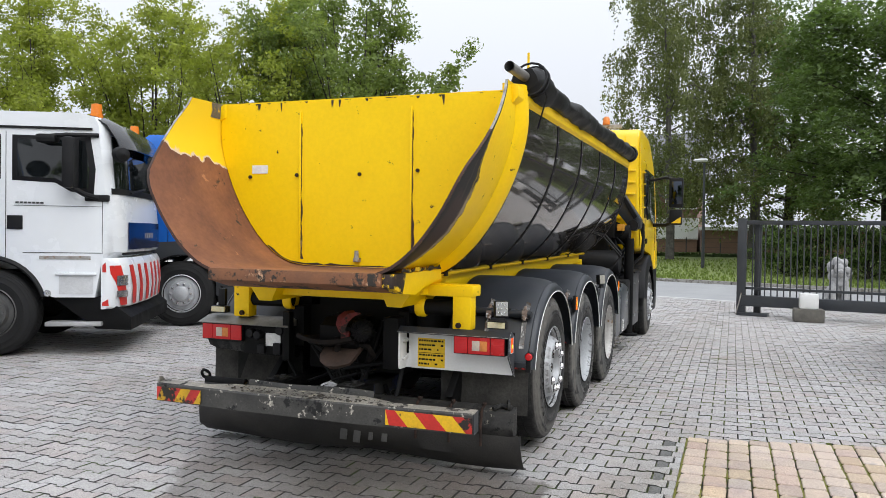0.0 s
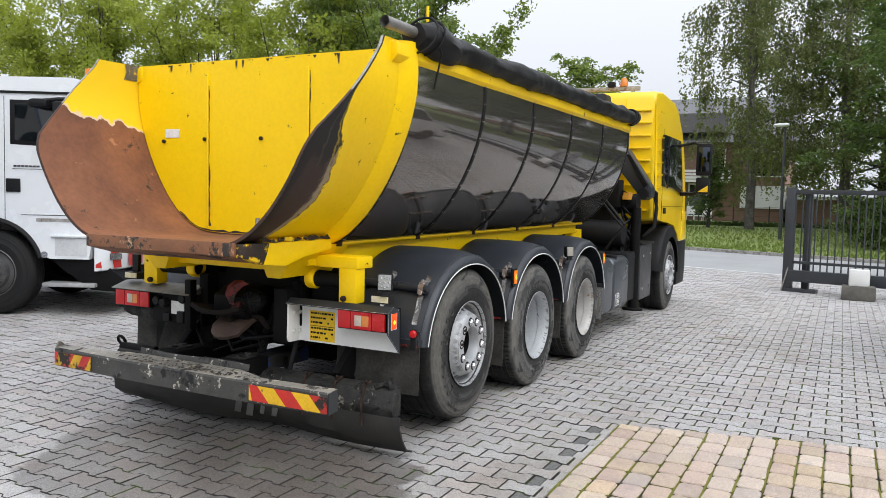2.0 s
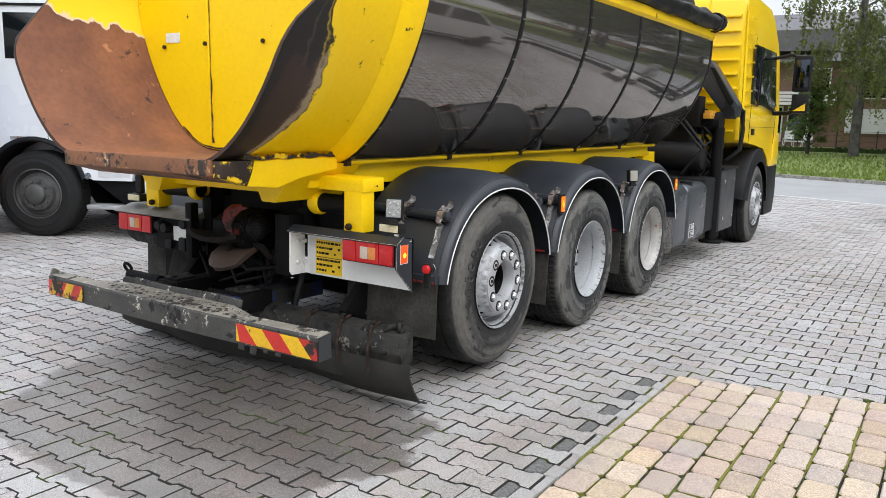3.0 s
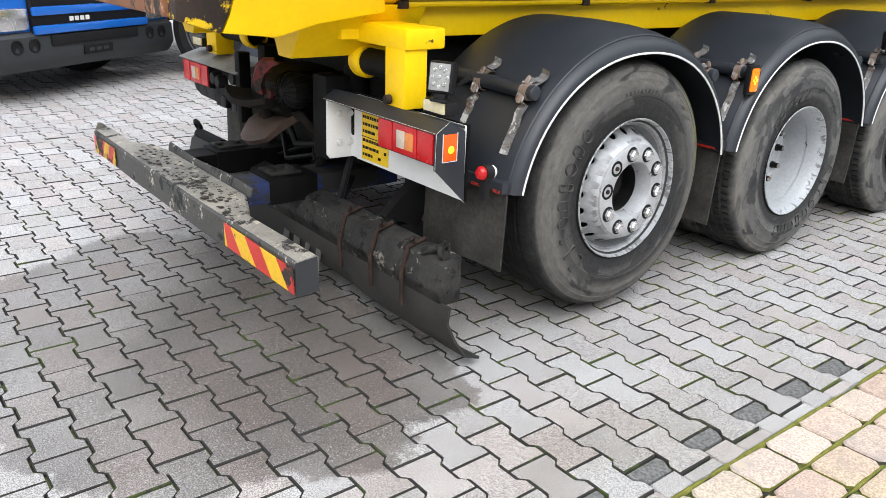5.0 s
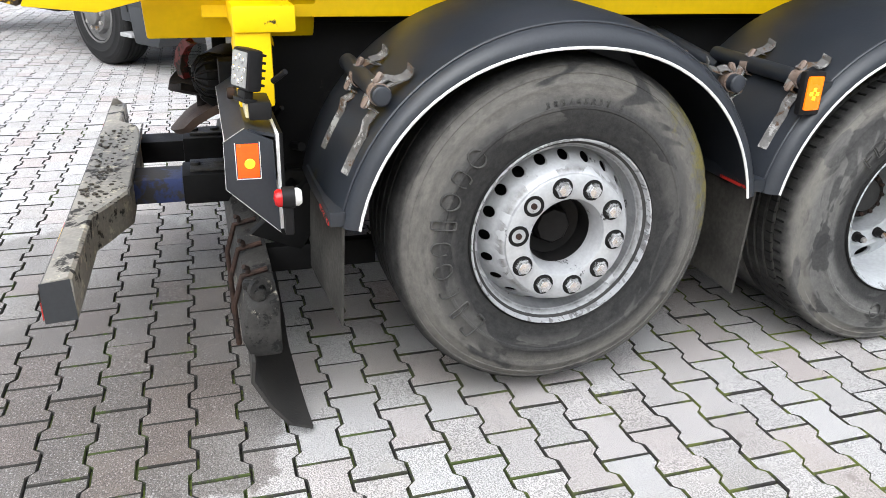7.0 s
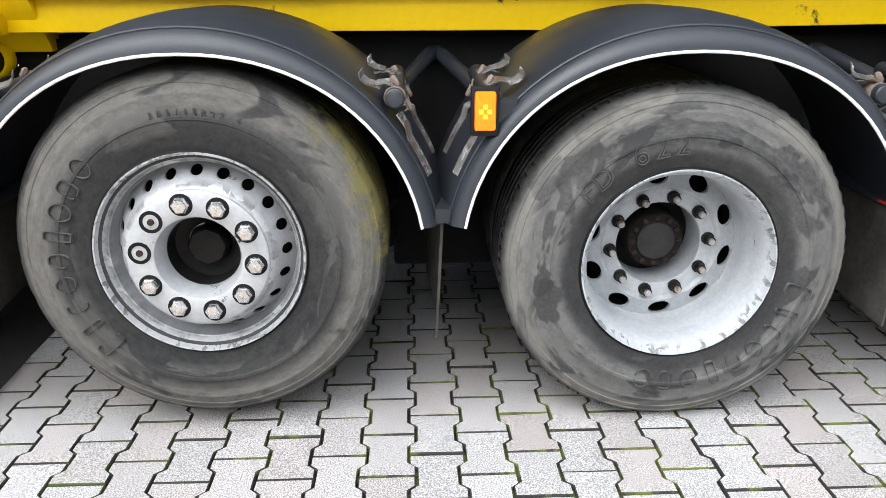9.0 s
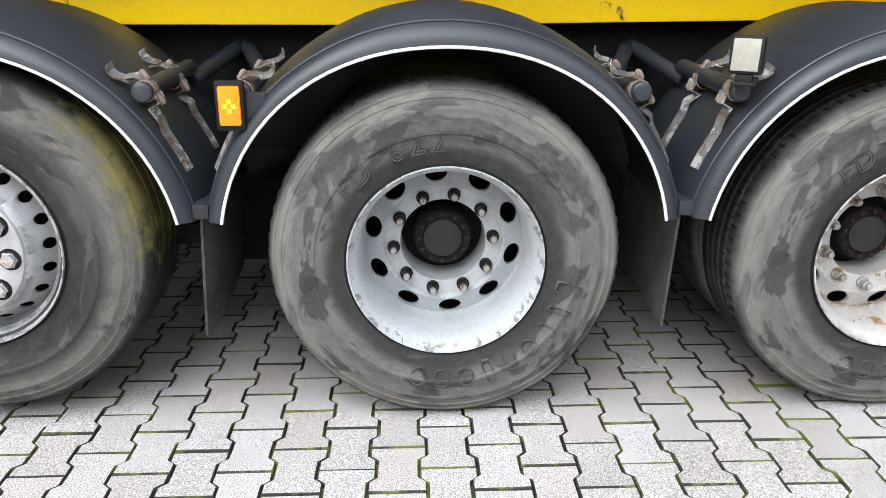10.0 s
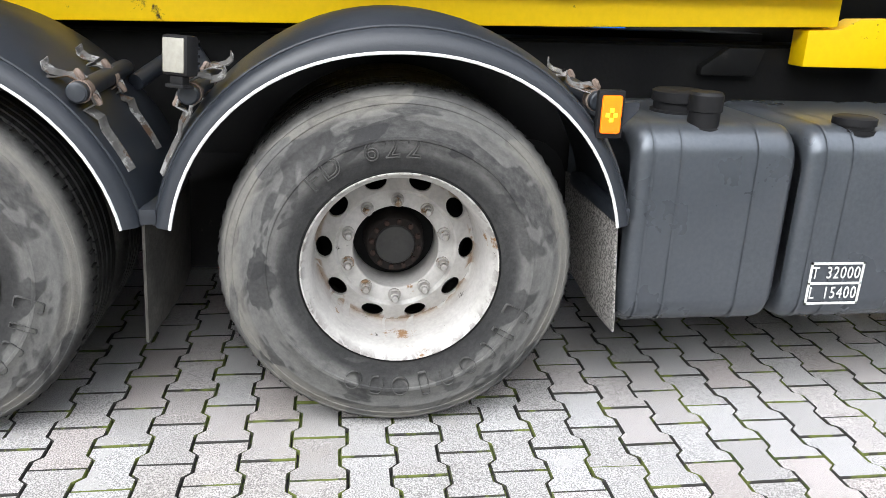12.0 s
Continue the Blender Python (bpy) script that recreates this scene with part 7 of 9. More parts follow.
def chevron(x0, x1, z0, z1, y, parent, flip, worn=99):
    """A framed strip of slanted red and yellow film."""
    n, h = 5, z1 - z0
    step = (x1 - x0) / (n - 0.5)
    for k in range(-1, n + 1):
        a, b = x0 + step * (k - 0.5), x0 + step * (k + 0.5)
        sh = step * 0.7 * flip
        poly = [(a + sh, z0), (b + sh, z0), (b, z1), (a, z1)]
        # clip to the strip
        poly = [(min(max(px, x0), x1), pz) for px, pz in poly]
        if abs(poly[0][0] - poly[1][0]) + abs(poly[2][0] - poly[3][0]) < 0.004:
            continue
        s = Shape()
        s.prism(poly, "y", y - 0.003, y)
        red = k % 2 == 0
        part("reflective_stripe", s, (WORN_RED if red else WORN_YELLOW) if k >= worn else (CHEV_RED if red else CHEV_YELLOW), parent)


def bumper():
    """The under-run bar: a long folded beam, notched and dented, on two telescopic arms."""
    s = Shape()
    stations = [(-1.09, -1.345, 0.10), (-0.72, -1.345, 0.10), (-0.62, -1.27, 0.15), (-0.45, -1.245, 0.16), (0.35, -1.245, 0.16), (0.52, -1.31, 0.12), (0.60, -1.345, 0.10), (1.105, -1.345, 0.10)]
    rows = []
    for x, yb, _ in stations:
        j = 0.006 * noise.noise(Vector((x * 5, 0, 0)))
        sag = -0.012 * math.sin((x + 1.1) * 1.4)
        rows.append([(x, -1.425 + j, 0.395 + sag), (x, -1.428 + j, 0.505 + sag), (x, -1.42 + j, 0.515 + sag), (x, yb - 0.01, 0.525 + sag), (x, yb, 0.518 + sag), (x, yb, 0.40 + sag)])
    s.sheet([r[:3] for r in rows], 0.006, 0)
    s.sheet([r[2:] for r in rows], 0.006, 1)
    b = part("bumper_bar", s, [BUMPER_FRONT, BUMPER_PAINT], truck, "scraped grey under-run bar with mud on top")
    s = Shape()
    s.prism([(-1.427, 0.395), (-1.427, 0.512), (-1.35, 0.52), (-1.345, 0.40)], "x", 1.100, 1.108)
    part("end_plate", s, GREY_PLASTIC, b)
    s = Shape()
    s.sheet([[(x, -1.250, 0.510), (x, -1.247, 0.535), (x, -1.240, 0.548 + 0.006 * math.sin(x * 8))] for x in np.linspace(-0.50, 0.40, 12)], 0.007)
    part("kick_strip", s, BUMPER_FRONT, b, "raised bent strip along the bar")
    chevron(0.565, 1.098, 0.402, 0.490, -1.430, b, 1, 4)
    chevron(-1.085, -0.74, 0.400, 0.488, -1.430, b, -1, 1)
    s = Shape()
    s.prism([(-1.428, 0.50), (-1.405, 0.552), (-1.385, 0.548), (-1.35, 0.515)], "x", -1.092, -1.080, bevel=0.002)
    part("bent_corner", s, BUMPER_PAINT, b, "bent up corner of the bar")
    s = Shape()
    rng = random.Random(2)
    for k in range(200):
        x = rng.uniform(-0.55, 0.5)
        y = rng.uniform(-1.41, -1.27)
        r = rng.uniform(0.002, 0.004) * rng.choice((1, 1, 1.4, 2.2))
        g = bmesh.ops.create_icosphere(s.bm, subdivisions=1, radius=r)["verts"]
        for v in g:
            v.co = Vector((x + v.co.x * 1.5, y + v.co.y * 1.5, 0.523 + v.co.z * 0.4 - 0.012 * math.sin((x + 1.1) * 1.4)))
    tagged(part("mud_crumbs", s, surf("dried_mud", (0.03, 0.026, 0.022), (0.06, 0.05, 0.04), 20, 0.95), b, "dried dark mud crumbs"), kind="stuff")
    for x0, x1, m in ((0.02, 0.20, BLUE_STEEL), (-0.52, -0.36, BLACK_STEEL)):
        s = Shape()
        s.box((x0, -1.26, 0.405), (x1, -0.40, 0.50), 0.008)
        arm = part("bar_arm", s, m, b, "worn square beam carrying the bar")
        s = Shape()
        s.box((x0 - 0.008, -1.07, 0.396), (x1 + 0.008, -0.84, 0.511), 0.008)
        part("sleeve", s, BLACK_STEEL, arm, "black greasy sleeve over the beam")
        s = Shape()
        s.box((x0 + 0.01, -1.04, 0.512), (x1 - 0.03, -0.90, 0.524), 0.004)
        for yy in (-1.02, -0.93):
            s.lathe([(0.02, 0.0), (0.02, 0.012), (0.0, 0.014)], 6, Matrix.Translation(((x0 + x1) / 2, yy, 0.523)) @ Matrix.Rotation(radians(-90), 4, "Y"))
        part("clamp_plate", s, DIRTY_STEEL, arm)
    # the beam behind, wrapped with wire straps, and its rubber sheet
    s = Shape()
    s.prism([(-0.815, 0.440), (-0.903, 0.415), (-0.925, 0.32), (-0.905, 0.262), (-0.815, 0.262)], "x", -1.13, 1.195, bevel=0.012)
    beam = part("spray_beam", s, DIRTY_STEEL, truck, "dirty dark steel beam with wire straps")
    for x in (0.55, 0.78, 0.99):
        s = Shape()
        s.tube([(x, -0.83, 0.445), (x, -0.905, 0.428), (x, -0.936, 0.33), (x, -0.93, 0.20)], 0.009, 8)
        s.tube([(x, -0.885, 0.43), (x + 0.005, -0.89, 0.455), (x + 0.012, -0.90, 0.462)], 0.008, 7)
        part("wire_strap", s, RUSTY, beam)
    s = Shape()
    s.lathe([(0.016, -0.008), (0.035, -0.008), (0.035, 0.008), (0.016, 0.008), (0.016, -0.008)], 16, Matrix.Translation((1.15, -0.865, 0.455)) @ Matrix.Rotation(radians(25), 4, "Z"))
    s.tube([(1.06, -0.90, 0.43), (1.10, -0.85, 0.445), (1.17, -0.87, 0.44)], 0.017, 9)
    part("eye_bolt", s, DIRTY_STEEL, beam)
    s = Shape()
    s.tube([(-1.145 + 0.034 * math.cos(a), -0.85 - 0.012 * math.sin(a), 0.470 + 0.030 * math.sin(a)) for a in np.linspace(-0.6, 4.4, 14)], 0.011, 8)
    s.tube([(-1.13, -0.85, 0.425), (-0.80, -0.85, 0.425)], 0.034, 12)
    part("hook", s, BLACK_STEEL, beam, "black bent steel hook on a tube")
    s = Shape()
    rows = []
    for k in range(25):
        x = -1.16 + 2.40 * k / 24
        wv = 0.016 * math.sin(x * 6) + 0.01 * noise.noise(Vector((x * 4, 0, 0)))
        sweep = 0.11 * max(0, 1 - (x + 1.16) / 0.8)
        rows.append([(x, -0.905, 0.275), (x, -0.908 - 0.3 * wv, 0.21), (x, -0.885 + wv, 0.125), (x, -0.83 + wv + sweep * 0.3, 0.058 + 0.015 * math.sin(x * 3)), (x, -0.755 + 0.5 * wv + sweep, 0.028 + 0.012 * math.sin(x * 4 + 1))])
    s.sheet(rows, 0.010)
    flap = part("rubber_skirt", s, surf("black_rubber_sheet", (0.018, 0.017, 0.016), (0.04, 0.037, 0.033), 4, 0.7, bump=0.5), beam, "curled black rubber skirt")
    pale = surf("worn_pale_print", (0.10, 0.097, 0.092), bump=0.3)
    for k, (w, h) in enumerate(((0.05, 0.09), (0.05, 0.11), (0.03, 0.06), (0.04, 0.06))):
        s = Shape()
        s.box((-w / 2, -0.012, -h / 2), (w / 2, -0.004, h / 2), 0.002, pose(0.02 + 0.1 * k, -0.900, 0.175, -12, 0, 0))
        part("worn_mark", s, pale, flap, "worn pale raised block")
    for x in (0.72, -0.62):
        s = Shape()
        s.box((x, -0.86, 0.33), (x + 0.05, -0.45, 0.42), 0.008, pose(0, 0, 0))
        s.prism([(-0.86, 0.47), (-0.60, 0.70), (-0.52, 0.70), (-0.70, 0.40)], "x", x, x + 0.05, bevel=0.004)
        part("beam_hanger", s, BLACK_STEEL, truck)
    s = Shape()
    s.sheet([[(x, -0.66, z) for x in np.linspace(-1.0, -0.45, 4)] for z in (0.66, 0.45, 0.25)], 0.008)
    part("rear_flap", s, RUBBER_FLAP, truck)
    s = Shape()
    s.tube([(1.085, -0.79, 1.02), (1.12, -0.76, 1.05)], 0.008, 8)
    part("stalk", s, BLACK_PLASTIC, truck)


bumper()

# ---- truck: fuel tanks, boxes, hydraulic gear ----


def tank(y0, y1, label):
    z0, z1, x0, x1, r = 0.300, 0.925, 0.52, 1.20, 0.095
    poly = []
    for cx, cz, a0 in ((x1 - r, z1 - r, 0), (x0 + r, z1 - r, 90), (x0 + r, z0 + r, 180), (x1 - r, z0 + r, 270)):
        for k in range(6):
            a = radians(a0 + 18 * k)
            poly.append((cx + r * math.cos(a), cz + r * math.sin(a)))
    s = Shape()
    cx0, cz0 = (x0 + x1) / 2, (z0 + z1) / 2
    rings = []
    for y, k in ((y0 + 0.028, 0.075), (y0 + 0.006, 0.05), (y0, 0.035), (y0 + 0.006, 0.018), (y0 + 0.022, 0.005), (y0 + 0.045, 0.0), (y1 - 0.045, 0.0), (y1 - 0.022, 0.005), (y1 - 0.006, 0.018), (y1, 0.035)):
        rings.append([s.bm.verts.new((px - k * math.copysign(min(1, abs(px - cx0) * 8), px - cx0), y, pz - k * math.copysign(min(1, abs(pz - cz0) * 8), pz - cz0))) for px, pz in poly])
    s.skin(rings, True)
    s.bm.faces.new(rings[0][::-1])
    s.bm.faces.new(rings[-1])
    t = part("fuel_tank", s, TANK_GREY, truck, label)
    for y in (y0 + 0.055, y0 + 0.14, y1 - 0.13):
        s = Shape()
        ring = [(cx * 1.0, cz) for cx, cz in poly]
        s.sheet([[(x + (0.003 if x > 0.8 else -0.003), yy, z + (0.003 if z > 0.6 else -0.003)) for yy in (y - 0.004, y + 0.004)] for x, z in ring[:12] + ring[18:] + ring[:1]])
        part("pressed_rib", s, TANK_GREY, t)
    return t


t1 = tank(3.40, 3.905, "grey painted steel tank with pressed ribs")
t2 = tank(3.935, 4.62, "grey painted fuel tank with a stencilled load panel")


def cap(parent, x, y, z, r, h, lid):
    s = Shape()
    s.lathe([(r * 1.12, 0.0), (r * 1.12, 0.012), (r, 0.014), (r, h * 0.5), (r * 1.1, h * 0.52), (r * 1.1, h * 0.92), (r * 0.95, h), (0, h)], 24, Matrix.Translation((x, y, z)) @ Matrix.Rotation(radians(-90), 4, "Y"))
    part("filler_cap", s, BLACK_PLASTIC, parent, lid)


cap(t1, 1.11, 3.63, 0.900, 0.046, 0.115, "tall black filler cap")
cap(t1, 0.90, 3.64, 0.92, 0.078, 0.075, "wide black filler lid")
cap(t2, 1.11, 4.115, 0.900, 0.058, 0.05, "round black fuel cap")
# stencilled panel
s = Shape()
x = 1.2045
for a in ((4.005, 0.372, 4.012, 0.512), (4.178, 0.372, 4.185, 0.512), (4.005, 0.372, 4.185, 0.379), (4.005, 0.505, 4.185, 0.512), (4.005, 0.439, 4.185, 0.446)):
    s.box((x - 0.003, a[0], a[1]), (x, a[2], a[3]))
dec = part("stencil_panel", s, WHITE_PAINT, t2, "white stencilled weight and length panel")
FACE = Matrix(((0, 0, 1, 0), (1, 0, 0, 0), (0, 1, 0, 0), (0, 0, 0, 1)))
for row, z in (("T 32000", 0.476), ("L 15400", 0.409)):
    for k, ch in enumerate(row):
        if ch != " ":
            text_part("stencil_letter", ch, 0.056, Matrix.Translation((x - 0.001, 4.023 + 0.0235 * k, z)) @ FACE @ Matrix.Diagonal((0.72, 1, 1, 1)), WHITE_PAINT, dec, 0.001)

# unseen boxes and vessels, far side and between the rails, added to block light
s = Shape()
s.box((-1.20, 3.42, 0.30), (-0.52, 5.20, 0.95), 0.05)
part("far_side_tank", s, TANK_GREY, truck)
for y in (3.26, 4.95):
    s = Shape()
    s.tube([(-0.48, y, 0.60), (0.50, y, 0.60)], 0.15, 22)
    part("air_vessel", s, BLACK_PLASTIC, truck, "black cylinder added to block light under the truck")
s = Shape()
s.box((-0.46, 3.45, 0.34), (0.46, 4.75, 0.72), 0.03)
part("gearbox_cover", s, BLACK_STEEL, truck)

s = Shape()
s.box((0.80, 5.30, 0.30), (1.18, 5.95, 1.02), 0.02)
k = part("tool_box", s, surf("brushed_box_steel", (0.09, 0.09, 0.095), (0.06, 0.06, 0.064), 5, 0.35, metal=0.4, bump=0.05), truck, "brushed steel tool box")
s = Shape()
s.box((0.78, 5.28, 1.02), (1.20, 5.97, 1.05), 0.008)
part("lid", s, BLACK_PLASTIC, k)
s = Shape()
for y in (5.42, 5.84):
    for z in (0.45, 0.88):
        s.box((1.18, y - 0.02, z - 0.02), (1.19, y + 0.02, z + 0.02), 0.004)
part("latch_row", s, CHROME, k)
s = Shape()
s.box((0.55, 4.68, 0.34), (1.16, 5.10, 0.95), 0.03)
part("battery_box", s, BLACK_PLASTIC, truck, "black battery box")
s = Shape()
s.tube([(1.13, 5.17, 0.22), (1.13, 5.17, 1.50)], 0.062, 16)
s.lathe([(0.0, 0.0), (0.13, 0.0), (0.13, 0.02), (0.04, 0.04), (0.0, 0.04)], 20, Matrix.Translation((1.13, 5.17, 0.19)) @ Matrix.Rotation(radians(-90), 4, "Y"))
part("support_leg", s, BLACK_STEEL, truck, "black crane support leg")
s = Shape()
s.tube([(0.35, 4.98, 1.17), (0.98, 4.98, 1.17), (1.03, 4.98, 1.17), (1.05, 4.98, 1.17)], [0.165, 0.165, 0.14, 0.08], 24)
part("air_tank", s, BLACK_PLASTIC, truck, "black cylindrical tank")
s = Shape()
s.box((0.1, 5.0, 1.0), (0.85, 5.35, 1.75), 0.03)
s.box((-0.85, 4.55, 1.0), (0.1, 5.30, 1.6), 0.03)
part("pump_unit", s, BLACK_STEEL, truck)
s = Shape()
s.prism([(0.74, 2.26), (0.90, 2.28), (1.245, 1.76), (1.235, 1.64), (1.13, 1.60), (0.72, 2.10)], "y", 5.46, 5.70, bevel=0.018)
arm = part("crane_arm", s, FENDER, truck, "folded black crane arm behind the cab")
s = Shape()
s.prism([(0.90, 2.20), (0.96, 2.185), (1.20, 1.80), (1.15, 1.76)], "y", 5.425, 5.462, bevel=0.006)
part("arm_rib", s, BLACK_STEEL, arm)
s = Shape()
s.tube([(1.14, 5.42, 1.68), (1.14, 5.74, 1.68)], 0.075, 18)
part("arm_pivot", s, BLACK_PLASTIC, arm)
for k in range(3):
    s = Shape()
    s.tube([(1.10 + 0.02 * k, 5.66, 1.80), (1.20 + 0.02 * k, 5.80, 1.70), (1.245, 5.84 - 0.02 * k, 1.50), (1.23, 5.82 - 0.03 * k, 1.25), (1.10, 5.74, 1.12)], 0.020, 8)
    part("arm_hose", s, BLACK_PLASTIC, arm)
s = Shape()
s.tube([(0.95, 5.10, 1.62), (0.95, 5.40, 1.58)], 0.10, 18)
s.tube([(0.80, 5.30, 1.55), (1.12, 5.30, 1.55)], 0.13, 18)
s.box((0.72, 4.95, 1.50), (0.95, 5.2, 1.85), 0.02)
part("crane_joint", s, BLACK_STEEL, truck)
s = Shape()
s.prism([(4.9, 2.42), (5.25, 2.98), (5.55, 2.98), (5.62, 2.6), (5.4, 2.42)], "x", 0.15, 0.65, bevel=0.05)
part("crane_head", s, BLACK_PLASTIC, truck, "black crane boom head above the body")
rng = random.Random(6)
for k in range(14):
    y0, z0 = rng.uniform(4.75, 5.4), rng.uniform(1.3, 1.75)
    s = Shape()
    s.tube([(rng.uniform(0.75, 1.0), y0, z0), (rng.uniform(0.9, 1.12), y0 + rng.uniform(-0.1, 0.15), z0 - 0.28), (rng.uniform(0.7, 1.05), y0 + rng.uniform(-0.2, 0.2), z0 - rng.uniform(0.35, 0.75))], rng.choice((0.012, 0.016, 0.02)), 8)
    part("hydraulic_hose", s, BLACK_PLASTIC, truck)
s = Shape()
for k in range(6):
    s.box((0.98, 5.02 + 0.045 * k, 1.60), (1.06, 5.05 + 0.045 * k, 1.66 + 0.03 * (k % 2)), 0.004)
part("control_levers", s, surf("orange_levers", (0.6, 0.28, 0.02), bump=0.0), truck, "small orange and black control levers")
# ---- truck: cab ----


def cab():
    x = 1.215
    # side outline of the cab, in y and z
    out = [(5.95, 1.36), (5.95, 2.98), (6.0, 3.08), (6.4, 3.12), (7.3, 3.08), (7.62, 2.98), (7.84, 2.70), (7.95, 2.50), (8.13, 1.75), (8.16, 1.10), (8.10, 0.95), (7.62, 0.95), (7.52, 1.12), (7.2, 1.27), (6.7, 1.29), (6.45, 1.31), (6.30, 1.32), (6.02, 1.32), (5.98, 1.34)]
    s = Shape()
    rows = []
    for xx, k in ((-x, 0.0), (-x * 0.94, 1.0), (x * 0.94, 1.0), (x, 0.0)):
        ring = []
        for y, z in out:
            top = max(0.0, min(1.0, (z - 2.3) / 0.7))
            ring.append(s.bm.verts.new((xx * (1 - 0.05 * top * (1 - k)), y + (0.03 if y < 6.2 else -0.06) * (1 - k) * (1 if z > 1.3 else 0), z - 0.06 * top * (1 - k))))
        rows.append(ring)
    s.skin(rows, True)
    s.bm.faces.new(rows[0][::-1])
    s.bm.faces.new(rows[-1])
    bmesh.ops.bevel(s.bm, geom=[e for e in s.bm.edges if abs(e.verts[0].co.x - e.verts[1].co.x) < 0.1 and abs(e.verts[0].co.x) > 1.0], offset=0.03, segments=3, affect="EDGES", profile=0.5)
    c = part("cab", s, YELLOW_CAB, truck, "yellow sleeper cab with dark side window")
    for sgn in (1, -1):
        X = sgn * (x + 0.004)
        s = Shape()
        s.prism([(6.30, 2.52), (7.50, 2.52), (7.78, 1.86), (7.70, 1.72), (6.95, 1.80), (6.30, 1.80)], "x", X - sgn * 0.03, X, bevel=0.004)
        w = part("side_window", s, GLASS_DARK, c, "dark cab side window with black surround")
        s = Shape()
        s.box((X - sgn * 0.01, 6.58, 1.78), (X + sgn * 0.004, 6.64, 2.52))
        part("window_post", s, BLACK_PLASTIC, w)
        s = Shape()
        for a, b in (((6.26, 1.30), (6.264, 2.60)), ((7.80, 1.30), (7.804, 1.85)), ((6.26, 1.52), (7.9, 1.524))):
            s.box((X - 0.004, a[0], a[1]), (X + 0.001, b[0], b[1]))
        part("door_gap", s, INK, c)
        s = Shape()
        s.box((X - 0.01, 6.40, 1.42), (X + 0.012 * sgn, 6.52, 1.50), 0.006)
        part("door_handle", s, BLACK_PLASTIC, c)
        for k in range(8):
            z = 1.60 + 0.17 * k
            s = Shape()
            s.prism([(5.99, z), (5.99, z + 0.02), (6.24, z + 0.03), (6.24, z + 0.01)], "x", X - 0.012 * sgn, X + 0.004 * sgn)
            part("pressed_ridge", s, YELLOW_CAB, c)
        # wheel arch, steps
        s = Shape()
        rows = []
        for k in range(25):
            a = radians(8 + 172 * k / 24)
            rows.append([(sgn * xx, FRONT_AXLE - r * math.cos(a), HUB_Z + r * math.sin(a)) for xx, r in ((0.8, 0.73), (1.16, 0.745), (1.225, 0.72), (1.245, 0.62), (1.25, 0.56), (1.23, 0.57))])
        s.sheet(rows)
        part("wheel_arch", s, BLACK_PLASTIC, c, "black plastic wheel arch")
        s = Shape()
        s.prism([(7.55, 1.0), (8.22, 1.0), (8.28, 0.55), (8.18, 0.30), (7.60, 0.30), (7.52, 0.6)], "x", sgn * 1.0, sgn * 1.22, bevel=0.03)
        part("step_corner", s, BLACK_PLASTIC, c, "black bumper corner with steps")
        s = Shape()
        s.prism([(7.85, 1.45), (8.18, 1.45), (8.22, 1.0), (7.80, 1.0)], "x", sgn * 1.19, sgn * 1.225, bevel=0.008)
        part("corner_panel", s, YELLOW_CAB, c)
        # mirrors
        s = Shape()
        s.tube([(sgn * 1.20, 7.62, 2.46), (sgn * 1.40, 7.60, 2.50), (sgn * 1.56, 7.50, 2.44)], 0.022, 8)
        part("mirror_arm", s, BLACK_PLASTIC, c)
        s = Shape()
        s.tube([(sgn * 1.20, 7.72, 1.72), (sgn * 1.40, 7.66, 1.72), (sgn * 1.52, 7.54, 1.76)], 0.03, 8)
        part("mirror_arm", s, BLACK_PLASTIC, c)
        s = Shape()
        s.box((sgn * 1.46, 7.42, 2.00), (sgn * 1.68, 7.56, 2.48), 0.03)
        mi = part("mirror_housing", s, BLACK_PLASTIC, c, "black door mirror")
        s = Shape()
        s.box((sgn * 1.50, 7.414, 2.06), (sgn * 1.66, 7.421, 2.42), 0.002)
        part("mirror_glass", s, surf("mirror_glass", (0.07, 0.08, 0.10), rough=0.03, metal=1.0, bump=0.0), mi)
        s = Shape()
        s.box((sgn * 1.47, 7.42, 1.72), (sgn * 1.67, 7.54, 1.97), 0.03)
        m2 = part("wide_mirror", s, BLACK_PLASTIC, c)
        s = Shape()
        s.prism([(sgn * 1.50, 1.75), (sgn * 1.65, 1.75), (sgn * 1.65, 1.85)], "y", 7.412, 7.418)
        part("yellow_corner", s, SIGN_YELLOW, m2)
    for k in range(9):
        z = 1.45 + 0.17 * k
        s = Shape()
        s.box((-1.05, 5.915, z), (1.10, 5.96, z + 0.03), 0.01)
        part("rear_ridge", s, YELLOW_CAB, c)
    s = Shape()
    s.prism([(7.86, 2.68), (7.96, 2.48), (8.14, 1.74), (8.16, 1.72), (7.98, 2.50), (7.88, 2.70)], "x", -1.05, 1.05)
    part("windscreen", s, GLASS_DARK, c)
    s = Shape()
    s.box((-1.2, 8.0, 0.30), (1.2, 8.28, 1.0), 0.06)
    part("front_bumper", s, BLACK_PLASTIC, c)
    s = Shape()
    s.box((-0.8, 6.24, 3.14), (0.85, 6.30, 3.20), 0.01)
    for xx in (-0.7, 0.0, 0.75):
        s.box((xx - 0.02, 6.24, 3.05), (xx + 0.02, 6.30, 3.15))
    bar = part("roof_bar", s, GALV, c, "bare metal roof bar")
    s = Shape()
    s.lathe([(0.055, 0.0), (0.055, 0.02), (0.048, 0.09), (0.03, 0.12), (0.0, 0.125)], 16, Matrix.Translation((0.62, 6.27, 3.20)) @ Matrix.Rotation(radians(-90), 4, "Y"))
